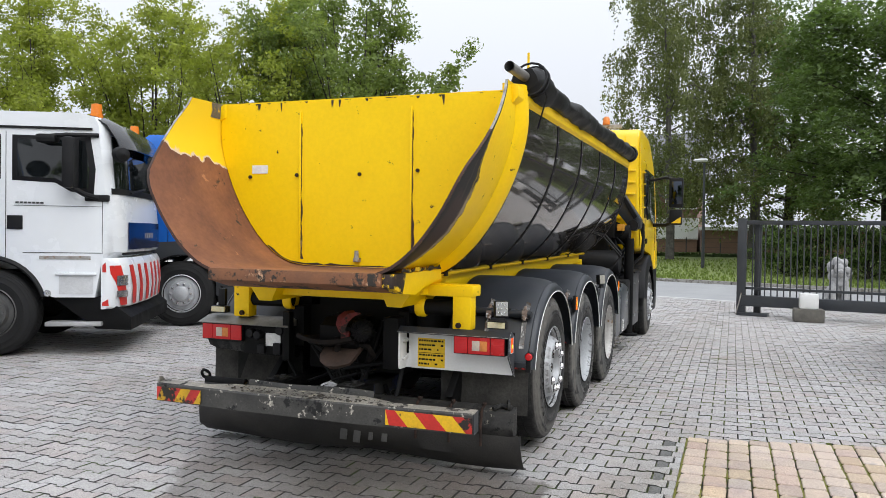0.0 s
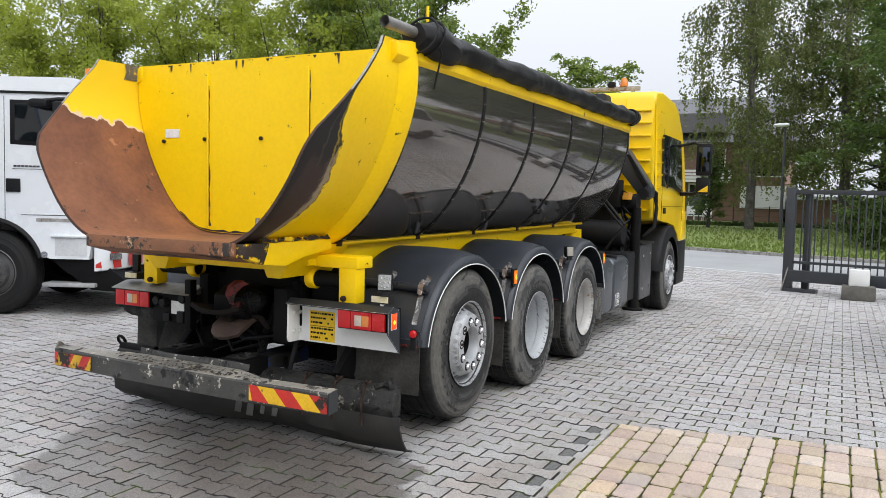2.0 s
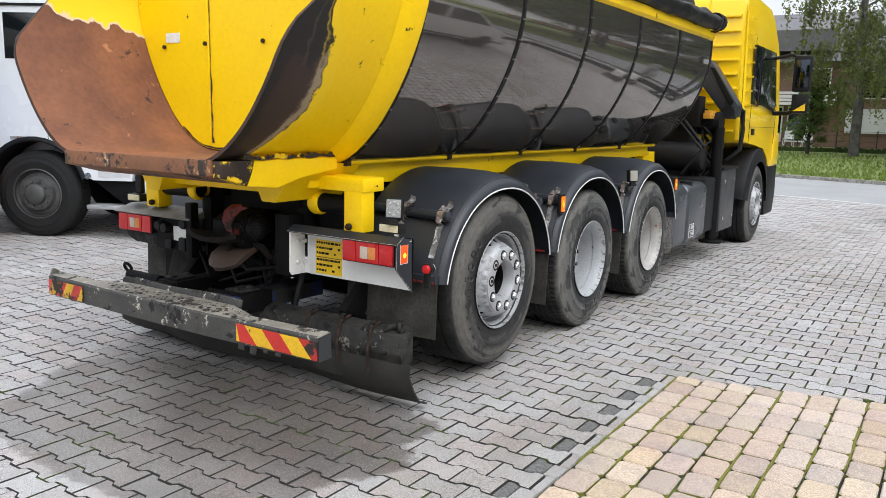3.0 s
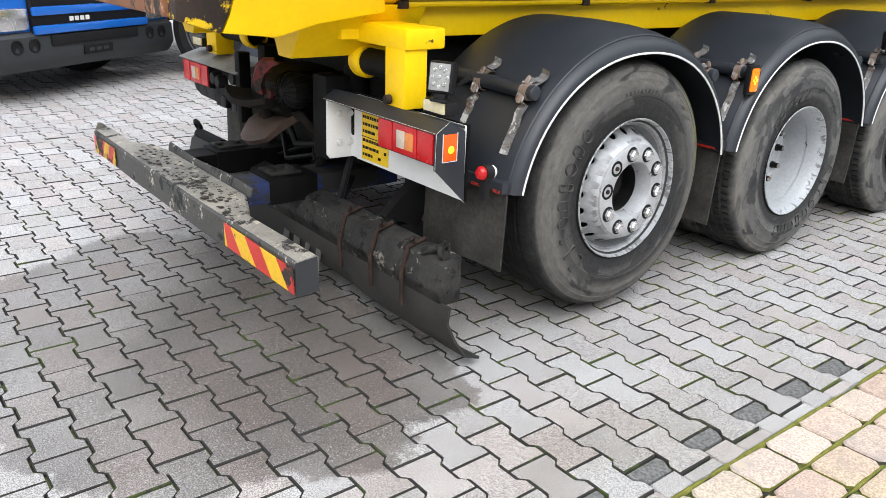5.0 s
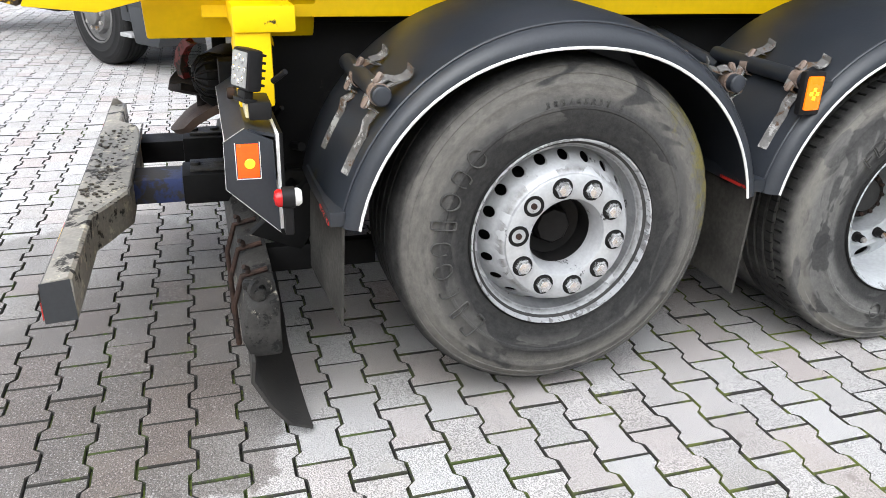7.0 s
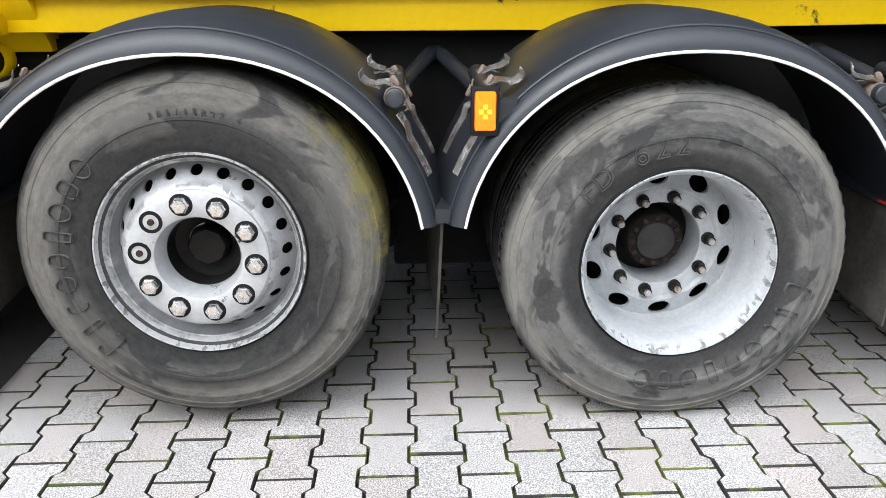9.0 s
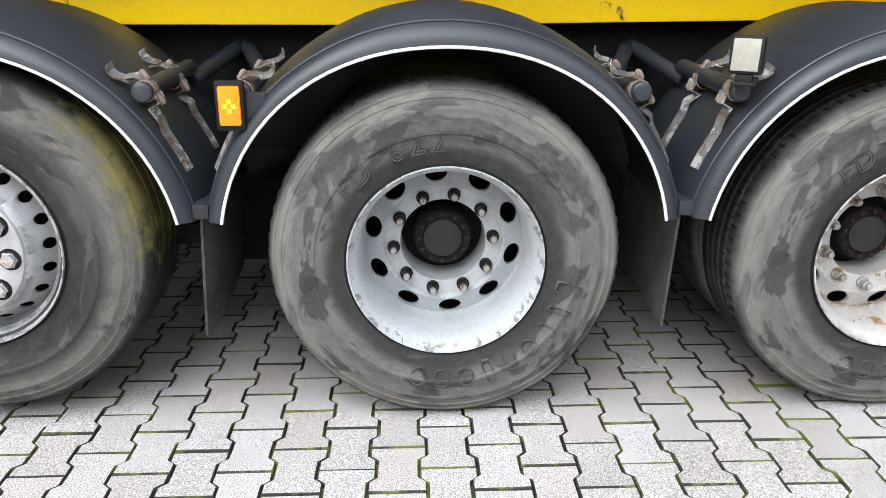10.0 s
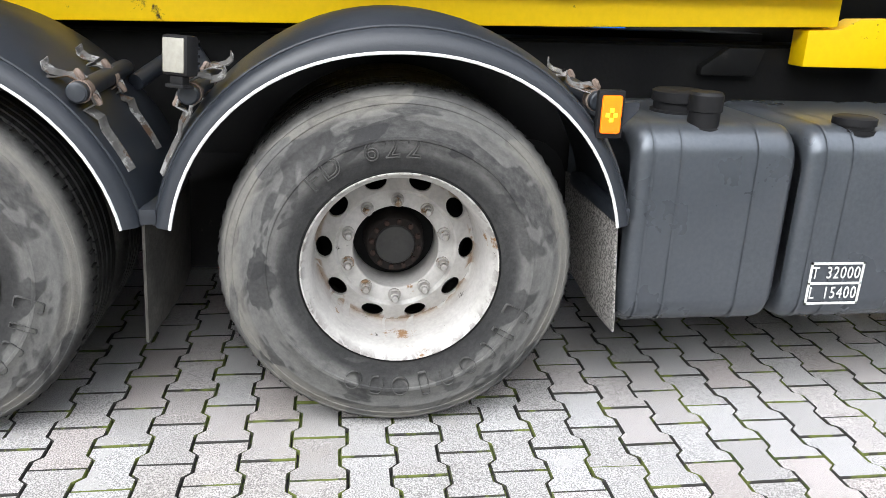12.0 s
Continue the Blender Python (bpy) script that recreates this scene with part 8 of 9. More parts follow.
    part("beacon", s, surf("orange_beacon", (0.75, 0.22, 0.02), rough=0.25, bump=0.0), bar, "orange rotating beacon")
    s = Shape()
    s.box((0.40, 6.2, 3.19), (0.5, 6.3, 3.27), 0.02)
    part("roof_lamp", s, BLACK_PLASTIC, bar)


cab()


# ---- parked trucks ----
TYRE_DARK = surf("dark_tyre_wall", (0.012, 0.012, 0.0125), (0.022, 0.022, 0.022), 3, 0.75, spec=0.25)


def parked_cab(wheel_x, wheel_y, heading, paint, label, style, over=1.45):
    """A forward-control truck, 2.45 m wide, its near front wheel standing at the place given; heading in degrees from +x."""
    W = 2.45
    a = radians(heading)
    back = 1.5 - over
    near = 1.45 - over
    front_x = wheel_x - W / 2 * math.sin(a) - back * math.cos(a) + 1.5
    near_y = wheel_y + W / 2 * math.cos(a) - back * math.sin(a) - W / 2
    t = thing("parked_truck", (front_x - 1.5, near_y + W / 2, 0), label, "truck", "parked trucks")
    fx, y0, y1 = front_x, near_y, near_y + W
    high = 3.0 if style != "blue_near" else 3.2
    out = [(fx - 2.1, 0.98), (fx - 2.1, high - 0.12), (fx - 1.95, high), (fx - 0.75, high), (fx - 0.42, high - 0.18), (fx - 0.22, 2.2), (fx - 0.03, 1.62), (fx, 0.62), (fx - 0.02, 0.60), (fx - 0.75 + near, 0.60), (fx - 0.85 + near, 0.92), (fx - 0.92 + near, 1.02), (fx - 1.2 + near, 1.12), (fx - 1.7 + near, 1.12), (fx - 1.98, 0.98)]
    s = Shape()
    s.prism(out, "y", y0, y1, bevel=0.035)
    c = part("cab", s, paint, t)
    for y, sg in ((y0, -1), (y1, 1)):
        Y = y + sg * 0.004
        s = Shape()
        s.prism([(fx - 1.62, 2.62), (fx - 0.62, 2.62), (fx - 0.38, 2.1), (fx - 0.36, 1.82), (fx - 0.72, 1.80), (fx - 0.98, 1.94), (fx - 1.62, 1.96)], "y", Y, Y - sg * 0.02, bevel=0.004)
        part("side_window", s, GLASS_DARK, c, "dark door window")
        s = Shape()
        for q in ((fx - 1.66, 1.0, fx - 1.655, 2.75), (fx - 0.34, 1.0, fx - 0.335, 2.2), (fx - 2.1, 2.70, fx - 0.6, 2.72)):
            s.box((q[0], Y - 0.002, q[1]), (q[2], Y + 0.002, q[3]))
        part("door_gap", s, INK, c)
        s = Shape()
        s.box((fx - 1.64, Y - 0.012, 1.52), (fx - 1.48, Y + 0.012, 1.66), 0.01)
        part("door_handle", s, BLACK_PLASTIC, c)
        s = Shape()
        for k in range(6):
            s.box((fx - 1.62 + 0.045 * k, Y - 0.0015, 1.775), (fx - 1.585 + 0.045 * k, Y + 0.0015, 1.795))
        part("badge_bars", s, GREY_PLASTIC, c)
        s = Shape()
        s.box((fx - 0.98 + near * 0.9, Y - sg * 0.02, 1.02), (fx - 0.40, Y - sg * 0.2, 1.03), 0.004)
        s.box((fx - 0.92 + near * 0.9, Y - sg * 0.01, 0.48), (fx - 0.40, Y - sg * 0.2, 1.0), 0.03)
        s.box((fx - 0.90 + near * 0.9, Y + sg * 0.02, 0.80), (fx - 0.42, Y - sg * 0.02, 0.84), 0.012)
        part("step_panel", s, GREY_PLASTIC, c)
        s = Shape()
        s.box((fx - 0.90 + near * 0.9, Y + sg * 0.03, 0.34), (fx - 0.40, Y - sg * 0.25, 0.38), 0.01)
        part("step_tread", s, surf("step_alloy", (0.5, 0.5, 0.5), rough=0.5, metal=0.5), c, "pale alloy step")
        # mirrors on an arm
        s = Shape()
        s.tube([(fx - 0.62, Y, 2.66), (fx - 0.55, Y + sg * 0.18, 2.64), (fx - 0.66, Y + sg * 0.24, 2.55)], 0.025, 8)
        part("mirror_arm", s, BLACK_PLASTIC, c)
        s = Shape()
        s.tube([(fx - 0.50, Y, 1.78), (fx - 0.50, Y + sg * 0.2, 1.74), (fx - 0.66, Y + sg * 0.24, 1.86)], 0.035, 8)
        part("mirror_arm", s, BLACK_PLASTIC, c)
        s = Shape()
        s.box((fx - 0.86, Y + sg * 0.10, 1.90), (fx - 0.70, Y + sg * 0.34, 2.50), 0.04)
        part("mirror_housing", s, BLACK_PLASTIC, c, "tall black door mirror")
        s = Shape()
        s.box((fx - 0.98, Y + sg * 0.06, 2.52), (fx - 0.74, Y + sg * 0.30, 2.66), 0.04)
        part("ramp_mirror", s, BLACK_PLASTIC, c)
    # front
    s = Shape()
    s.prism([(fx - 0.40, high - 0.22), (fx - 0.20, 2.2), (fx - 0.02, 1.66), (fx - 0.04, 1.62), (fx - 0.24, 2.15), (fx - 0.44, high - 0.24)], "y", y0 + 0.12, y1 - 0.12)
    part("windscreen", s, GLASS_DARK, c, "dark windscreen")
    s = Shape()
    for k in range(3):
        s.tube([(fx - 0.01, y0 + 0.4 + 0.65 * k, 1.66), (fx - 0.12, y0 + 0.75 + 0.65 * k, 1.86)], 0.012, 6)
    part("wiper", s, BLACK_PLASTIC, c)
    s = Shape()
    s.prism([(fx - 0.55, high - 0.1), (fx - 0.18, high - 0.42), (fx - 0.10, high - 0.50), (fx - 0.14, high - 0.38), (fx - 0.5, high - 0.04)], "y", y0 + 0.06, y1 - 0.06, bevel=0.006)
    part("sun_visor", s, surf("smoked_visor", (0.02, 0.02, 0.022), rough=0.12, bump=0.0), c, "smoked sun visor")
    s = Shape()
    s.lathe([(0.16, -0.02), (0.17, 0.03), (0.12, 0.09), (0.0, 0.11)], 18, Matrix.Translation((fx - 0.02, y0 + 0.1, 2.38)) @ Matrix.Rotation(radians(-90), 4, "Z") @ Matrix.Diagonal((1, 1, 0.75, 1)))
    part("front_mirror", s, BLACK_PLASTIC, c, "round black kerb mirror")
    s = Shape()
    s.prism([(fx - 0.80 + near, 0.66), (fx - 0.02, 0.66), (fx + 0.05, 0.60), (fx + 0.06, 0.40), (fx - 0.02, 0.28), (fx - 0.75 + near, 0.28)], "y", y0 - 0.01, y1 + 0.01, bevel=0.05)
    b = part("bumper", s, GREY_PLASTIC, c, "dark grey plastic bumper")
    s = Shape()
    s.box((fx + 0.05, y0 + 1.02, 0.385), (fx + 0.072, y0 + 1.42, 0.475), 0.008)
    np_ = part("plate_holder", s, BLACK_PLASTIC, b, "black plate holder")
    s = Shape()
    for k in range(3):
        s.box((fx + 0.071, y0 + 1.08 + 0.1 * k, 0.415), (fx + 0.074, y0 + 1.15 + 0.1 * k, 0.445))
    part("plate_bars", s, GREY_PLASTIC, np_)
    for y in (y0 + 0.22, y0 + 0.42, y1 - 0.42, y1 - 0.22):
        s = Shape()
        s.lathe([(0.065, 0.0), (0.065, 0.014), (0.05, 0.016), (0.05, 0.006), (0.0, 0.004)], 20, Matrix.Translation((fx + 0.050, y, 0.52)))
        part("fog_lamp_cover", s, BLACK_PLASTIC, b)
    s = Shape()
    s.box((fx - 0.05, y0 + 0.62, 0.50), (fx + 0.075, y1 - 0.62, 0.60), 0.02)
    part("lower_grille", s, BLACK_PLASTIC, b)
    for sg, ya, yb in ((0, y0 + 0.04, y0 + 0.42), (1, y1 - 0.42, y1 - 0.04)):
        s = Shape()
        s.box((fx - 0.20, ya, 0.655), (fx + 0.035, yb, 0.85), 0.03)
        h = part("headlight", s, CHROME, c, "clear glass headlight")
        s = Shape()
        yc = ya if sg == 0 else yb
        s.box((fx - 0.24, yc - 0.03, 0.66), (fx + 0.02, yc + 0.08, 0.84), 0.02)
        part("indicator", s, AMBER_LENS, h)
    s = Shape()
    s.prism([(fx - 0.05, 0.60), (fx + 0.045, 0.61), (fx + 0.04, 1.65), (fx - 0.05, 1.65)], "y", y0 + 0.45, y1 - 0.45, bevel=0.02)
    g = part("grille", s, BLACK_PLASTIC, c, "black slatted grille")
    for k in range(6):
        s = Shape()
        s.box((fx + 0.02, y0 + 0.45, 0.61 + 0.165 * k), (fx + 0.075, y1 - 0.45, 0.69 + 0.165 * k), 0.02)
        part("grille_slat", s, paint, g, "blue painted grille slat")
    s = Shape()
    for k in range(4):
        s.box((fx + 0.076, y0 + 0.86 + 0.07 * k, 0.715), (fx + 0.08, y0 + 0.91 + 0.07 * k, 0.755))
    part("badge_bars", s, WHITE_PAINT, g)
    # wheels, arches, chassis
    for y, sg in ((y0 + 0.03, -1), (y1 - 0.03, 1)):
        for wx in (fx - over, fx - 4.6):
            s = tyre_shape(0.32, False)
            bmesh.ops.transform(s.bm, matrix=Matrix.Translation((wx, y, 0.515)) @ Matrix.Rotation(radians(90 * sg), 4, "Z"), verts=s.bm.verts[:])
            ty = part("tyre", s, TYRE_DARK, t)
            s = Shape()
            m = Matrix.Translation((wx, y, 0.515)) @ Matrix.Rotation(radians(90 * sg), 4, "Z")
            s.lathe([(0.29, -0.02), (0.302, 0.004), (0.29, 0.012), (0.275, -0.02), (0.26, -0.05), (0.21, -0.03), (0.19, 0.02), (0.125, 0.025), (0.115, 0.06), (0.09, 0.075), (0.0, 0.08)], 40, m)
            part("rim", s, SILVER if style == "blue_far" else surf("dull_grey_rim", (0.10, 0.10, 0.10), (0.16, 0.155, 0.15), 9, 0.6), ty)
            for k in range(10):
                g = k * math.tau / 10
                s = Shape()
                s.lathe([(0.02, 0.022), (0.02, 0.045), (0.0, 0.05)], 8, m @ Matrix.Translation((0, 0.155 * math.cos(g), 0.155 * math.sin(g))))
                part("nut", s, CHROME if style == "blue_far" else GALV, ty)
        s = Shape()
        wx = fx - over
        rows = []
        for k in range(21):
            g = radians(5 + 170 * k / 20)
            rows.append([(wx - r * math.cos(g), y + sg * yy, 0.515 + r * math.sin(g)) for yy, r in ((-0.4, 0.60), (0.02, 0.60), (0.03, 0.64), (0.0, 0.70))])
        s.sheet(rows)
        part("wheel_arch", s, BLACK_PLASTIC, t)
        s = Shape()
        s.prism([(fx - 2.14, 0.60), (fx - 2.14, 1.30), (fx - 0.55, 1.40), (fx - 0.04, 1.30), (fx - 0.01, 0.64), (wx + 0.67, 0.64)] + [(wx + 0.62 * math.cos(radians(g)), 0.515 + 0.62 * math.sin(radians(g))) for g in range(12, 172, 12)] + [(fx - 2.08, 0.60)], "y", y + sg * 0.025, y + sg * 0.045)
        part("fender_panel", s, GREY_PLASTIC, t, "dark grey plastic fender panel")
    s = Shape()
    s.box((fx - 5.5, y0 + 0.8, 0.7), (fx - 0.6, y0 + 0.88, 0.95), 0.01)
    s.box((fx - 5.5, y1 - 0.88, 0.7), (fx - 0.6, y1 - 0.8, 0.95), 0.01)
    part("chassis", s, BLACK_STEEL, t)
    s = Shape()
    s.box((fx - 5.6, y0 + 0.02, 1.05), (fx - 2.4, y1 - 0.02, 2.2), 0.04)
    part("load_body", s, surf("load_body_paint", (0.35, 0.36, 0.37), bump=0.1), t)
    s = Shape()
    s.box((fx - 3.0, y0 + 0.15, 0.42), (fx - 2.2, y1 - 0.15, 0.9), 0.03)
    part("axle_box", s, BLACK_STEEL, t)
    t.rotation_euler = (0, 0, a)
    return t


def white_truck():
    """A white day cab seen from its right side: rounded front corners, smoked visor, striped bumper."""
    ox, oy = -5.42, 1.17
    t = thing("parked_truck", (ox, oy, 0), "white truck cab with red and white striped bumper", "truck", "parked trucks")
    W = 2.42

    def nose(v):
        """How far the front stands ahead of the side edge, across the cab."""
        d = min(v, W - v)
        return float(np.interp(d, [0, 0.03, 0.10, 0.22, 0.45, 1.21], [0, 0.05, 0.11, 0.155, 0.19, 0.225]))
    vs = [0, 0.012, 0.03, 0.06, 0.10, 0.16, 0.22, 0.32, 0.45, 0.8, 1.21]
    vs = vs + [W - v for v in vs[-2::-1]]

    def shell(name, prof, paint, label="", shrink=0.0, parent=None):
        """prof: (u, z, takes the nose); swept across the cab."""
        s = Shape()
        rows = [[s.bm.verts.new((ox + u + n * nose(v), oy + v * (1 - 2 * shrink / W) + shrink, z)) for u, z, n in prof] for v in vs]
        s.skin(rows, True)
        s.bm.faces.new(rows[0][::-1])
        s.bm.faces.new(rows[-1])
        return part(name, s, paint, parent or t, label)
    arch = [(-0.27 + 0.60 * math.cos(radians(g)), 0.55 + 0.60 * math.sin(radians(g)), 0) for g in range(20, 171, 10)]
    c = shell("cab", [(-1.3, 1.0, 0), (-1.3, 2.76, 0), (-1.2, 2.86, 0), (0.70, 2.88, 0.1), (0.88, 2.84, 0.4), (0.93, 2.74, 0.7), (1.0, 1.98, 1), (1.03, 1.62, 1), (1.03, 1.24, 1), (0.98, 1.20, 1), (0.96, 1.06, 0.2), (0.90, 0.70, 0), (0.44, 0.70, 0)] + arch + [(-0.8, 0.95, 0)], WHITE_CAB)
    Y = oy - 0.004

    def flat(name, poly, mat, parent, label="", proud=0.0, deep=0.02, bevel=0.0):
        s = Shape()
        s.prism([(ox + u, z) for u, z in poly], "y", Y - proud, Y - proud + deep, bevel=bevel)
        return part(name, s, mat, parent, label)
    w = flat("side_window", [(-0.02, 2.60), (0.84, 2.60), (0.90, 2.22), (0.88, 1.92), (0.62, 1.95), (0.45, 2.05), (-0.02, 2.07)], BLACK_PLASTIC, c, "dark door window with black surround", bevel=0.006)
    flat("pane", [(0.04, 2.555), (0.78, 2.555), (0.83, 2.22), (0.82, 1.99), (0.64, 2.0), (0.46, 2.10), (0.04, 2.12)], GLASS_DARK, w, proud=0.003)
    flat("rear_window", [(-0.55, 2.60), (-0.14, 2.60), (-0.14, 2.08), (-0.55, 2.08)], GLASS_DARK, c, bevel=0.006)
    for a, b, z0, z1 in ((-0.088, -0.082, 1.15, 2.64), (0.975, 0.981, 1.22, 1.86), (0.10, 0.978, 1.225, 1.231), (0.0, 0.978, 1.775, 1.780)):
        flat("panel_gap", [(a, z0), (b, z0), (b, z1), (a, z1)], INK, c, proud=0.001, deep=0.004)
    flat("gutter", [(-1.2, 2.67), (0.86, 2.68), (0.86, 2.705), (-1.2, 2.70)], BLACK_PLASTIC, c, proud=0.012)
    flat("door_handle", [(-0.07, 1.50), (0.10, 1.50), (0.10, 1.66), (-0.07, 1.66)], BLACK_PLASTIC, c, proud=0.015, bevel=0.008)
    for k in range(7):
        flat("badge_bar", [(0.02 + 0.045 * k, 1.80), (0.055 + 0.045 * k, 1.80), (0.055 + 0.045 * k, 1.822), (0.02 + 0.045 * k, 1.822)], GREY_PLASTIC, c, proud=0.002, deep=0.004)
    for a, b in ((-0.55, -0.30), (0.28, 0.85)):
        flat("reflector_strip", [(a, 1.15), (b, 1.15), (b, 1.19), (a, 1.19)], GALV, c, proud=0.002, deep=0.004)
    # stepped panel below the door
    flat("step_ledge", [(0.46, 0.965), (0.92, 0.965), (0.92, 0.995), (0.46, 0.995)], WHITE_CAB, c, proud=0.03, deep=0.06, bevel=0.008)
    # flat plate; the recess's shade is put into its greyer white
    flat("step_recess", [(0.50, 0.74), (0.88, 0.74), (0.88, 0.955), (0.50, 0.955)], surf("shaded_white_panel", (0.62, 0.63, 0.64), rough=0.4), c, proud=0.002)
    flat("round_marker", [(0.375 + 0.04 * math.cos(k * 0.5236), 0.75 + 0.04 * math.sin(k * 0.5236)) for k in range(12)], CHROME, c, proud=0.01)
    s = Shape()
    s.box((ox + 0.35, oy - 0.03, 0.36), (ox + 0.98, oy + 0.22, 0.41), 0.012)
    part("step_tread", s, surf("step_alloy", (0.5, 0.5, 0.5), rough=0.5, metal=0.5), t, "pale alloy step")
    s = Shape()
    s.prism([(ox + 0.40, 0.70), (ox + 1.0, 0.70), (ox + 1.3, 0.46), (ox + 1.3, 0.30), (ox + 0.9, 0.32)], "y", oy + 0.05, oy + W - 0.05, bevel=0.02)
    part("underguard", s, BLACK_STEEL, t)
    # wheel arch lip
    s = Shape()
    rows = []
    for k in range(19):
        g = radians(15 + 160 * k / 18)
        rows.append([(ox - 0.27 + r * math.cos(g), oy + v, 0.55 + r * math.sin(g)) for v, r in ((0.4, 0.59), (-0.02, 0.59), (-0.028, 0.61), (-0.01, 0.645))])
    s.sheet(rows)
    part("wheel_arch", s, BLACK_PLASTIC, t)
    # windscreen, visor, grille
    def front_strip(name, z0, z1, v0, v1, u0, u1, mat, parent, label="", n=14):
        s = Shape()
        s.sheet([[(ox + u + nose(v) + 0.008, oy + v, z) for u, z in ((u0, z0), (u1, z1))] for v in np.linspace(v0, v1, n)], 0.01)
        return part(name, s, mat, parent, label)
    front_strip("windscreen", 2.0, 2.62, 0.08, W - 0.08, 1.0, 0.945, GLASS_DARK, c, "dark windscreen")
    front_strip("windscreen_base", 1.93, 2.0, 0.04, W - 0.04, 1.004, 1.0, BLACK_PLASTIC, c)
    s = Shape()
    s.sheet([[(ox + u + 0.9 * nose(v), oy + v, z) for u, z in ((0.80, 2.86), (0.98, 2.76), (1.10, 2.58), (1.14, 2.48))] for v in np.linspace(0.02, W - 0.02, 14)], 0.012)
    part("sun_visor", s, surf("smoked_visor", (0.03, 0.031, 0.033), rough=0.12, bump=0.0), c, "smoked sun visor")
    g = front_strip("grille", 1.27, 1.60, 0.30, W - 0.30, 1.032, 1.03, surf("dark_blue_grille", (0.004, 0.01, 0.05), rough=0.12, bump=0.0), c, "glossy dark blue grille")
    for k in range(5):
        s = Shape()
        v = W / 2 - 0.20 + 0.1 * k
        s.box((ox + 1.03 + nose(v) + 0.006, oy + v - 0.03, 1.40), (ox + 1.03 + nose(v) + 0.02, oy + v + 0.03, 1.47))
        part("badge_bar", s, GALV, g)
    front_strip("lower_slot", 1.20, 1.245, 0.2, W - 0.2, 1.0, 1.0, BLACK_PLASTIC, c)
    for k in range(2):
        s = Shape()
        s.tube([(ox + 1.03 + nose(0.5), oy + 0.35 + 0.8 * k, 1.96), (ox + 1.04 + nose(0.9), oy + 1.0 + 0.8 * k, 2.04)], 0.012, 6)
        part("wiper", s, BLACK_PLASTIC, c)
    # striped bumper
    b = shell("bumper", [(0.97, 1.16, 0), (1.02, 1.17, 1), (1.06, 1.10, 1), (1.08, 0.80, 1), (1.04, 0.58, 1), (1.0, 0.56, 1), (0.97, 0.56, 0)], WHITE_CAB, "white bumper with red warning stripes", -0.012)
    def stripe(v0, v1, z0, z1, lean):
        s = Shape()
        rows = []
        for q in np.linspace(0, 1, 6):
            z = z0 + (z1 - z0) * q
            row = []
            for f in (0, 0.33, 0.66, 1):
                v = max(v0 + (v1 - v0) * f + lean * q, 0.002)
                row.append((ox + 1.085 + nose(v) - 0.05 * abs(q - 0.5), oy + v - 0.014, z))
            rows.append(row)
        s.sheet(rows, 0.003)
        part("warning_stripe", s, CHEV_RED, b)
    for k in range(8):
        stripe(0.10 + 0.30 * k, 0.22 + 0.30 * k, 0.60, 1.08, -0.12)
    for q in ((0.985, 1.0, 1.03, 1.12), (0.985, 0.60, 1.06, 0.68)):
        flat("warning_stripe", [(q[0], q[1]), (q[2], q[1]), (q[2] - 0.01, q[3]), (q[0], q[3] - 0.04)], CHEV_RED, b, proud=0.012, deep=0.004)
    for z0, z1 in ((0.84, 0.96), (0.70, 0.78)):
        s = Shape()
        s.sheet([[(ox + 1.092 + nose(v), oy + v - 0.014, z) for z in (z0, z1)] for v in (0.03, 0.07, 0.12, 0.18)], 0.006)
        part("headlight", s, CHROME, b, "clear glass headlight")
    # mirrors
    s = Shape()
    s.box((ox + 0.60, oy - 0.30, 1.98), (ox + 0.74, oy - 0.06, 2.57), 0.04)
    part("mirror_housing", s, BLACK_PLASTIC, c, "tall black door mirror")
    s = Shape()
    s.box((ox + 0.30, oy - 0.24, 2.50), (ox + 0.52, oy - 0.04, 2.60), 0.04)
    part("ramp_mirror", s, BLACK_PLASTIC, c)
    for pts, r in (([(0.40, -0.12, 2.58), (0.62, -0.16, 2.60), (0.93, 0.0, 2.62)], 0.026), ([(0.68, -0.18, 2.0), (0.80, -0.12, 1.92), (0.93, -0.01, 1.88)], 0.03)):
        s = Shape()
        s.tube([(ox + u, oy + v, z) for u, v, z in pts], r, 8)
        part("mirror_arm", s, BLACK_PLASTIC, c)
    s = Shape()
    s.box((ox + 0.78, oy - 0.03, 1.84), (ox + 1.06, oy + 0.02, 1.92), 0.02)
    part("mirror_foot", s, BLACK_PLASTIC, c)
    s = Shape()
    s.lathe([(0.0, -0.05), (0.09, -0.04), (0.12, 0.0), (0.10, 0.05), (0.0, 0.08)], 18, Matrix.Translation((ox + 1.18, oy - 0.02, 2.40)) @ Matrix.Diagonal((1, 1, 0.8, 1)) @ Matrix.Rotation(radians(-40), 4, "Z"))
    part("kerb_mirror", s, BLACK_PLASTIC, c, "round black kerb mirror")
    for v in (0.12, W - 0.3):
        s = Shape()
        s.lathe([(0.075, -0.02), (0.075, 0.03), (0.065, 0.035), (0.06, 0.15), (0.0, 0.165)], 16, Matrix.Translation((ox + 0.86, oy + v + 0.05, 2.86)) @ Matrix.Rotation(radians(-90), 4, "Y"))
        part("beacon", s, surf("orange_cap", (0.8, 0.22, 0.02), rough=0.25, bump=0.0), c, "orange roof beacon")
    # wheels and frame
    rim_grey = surf("dull_grey_rim", (0.045, 0.045, 0.046), (0.09, 0.088, 0.085), 9, 0.5)
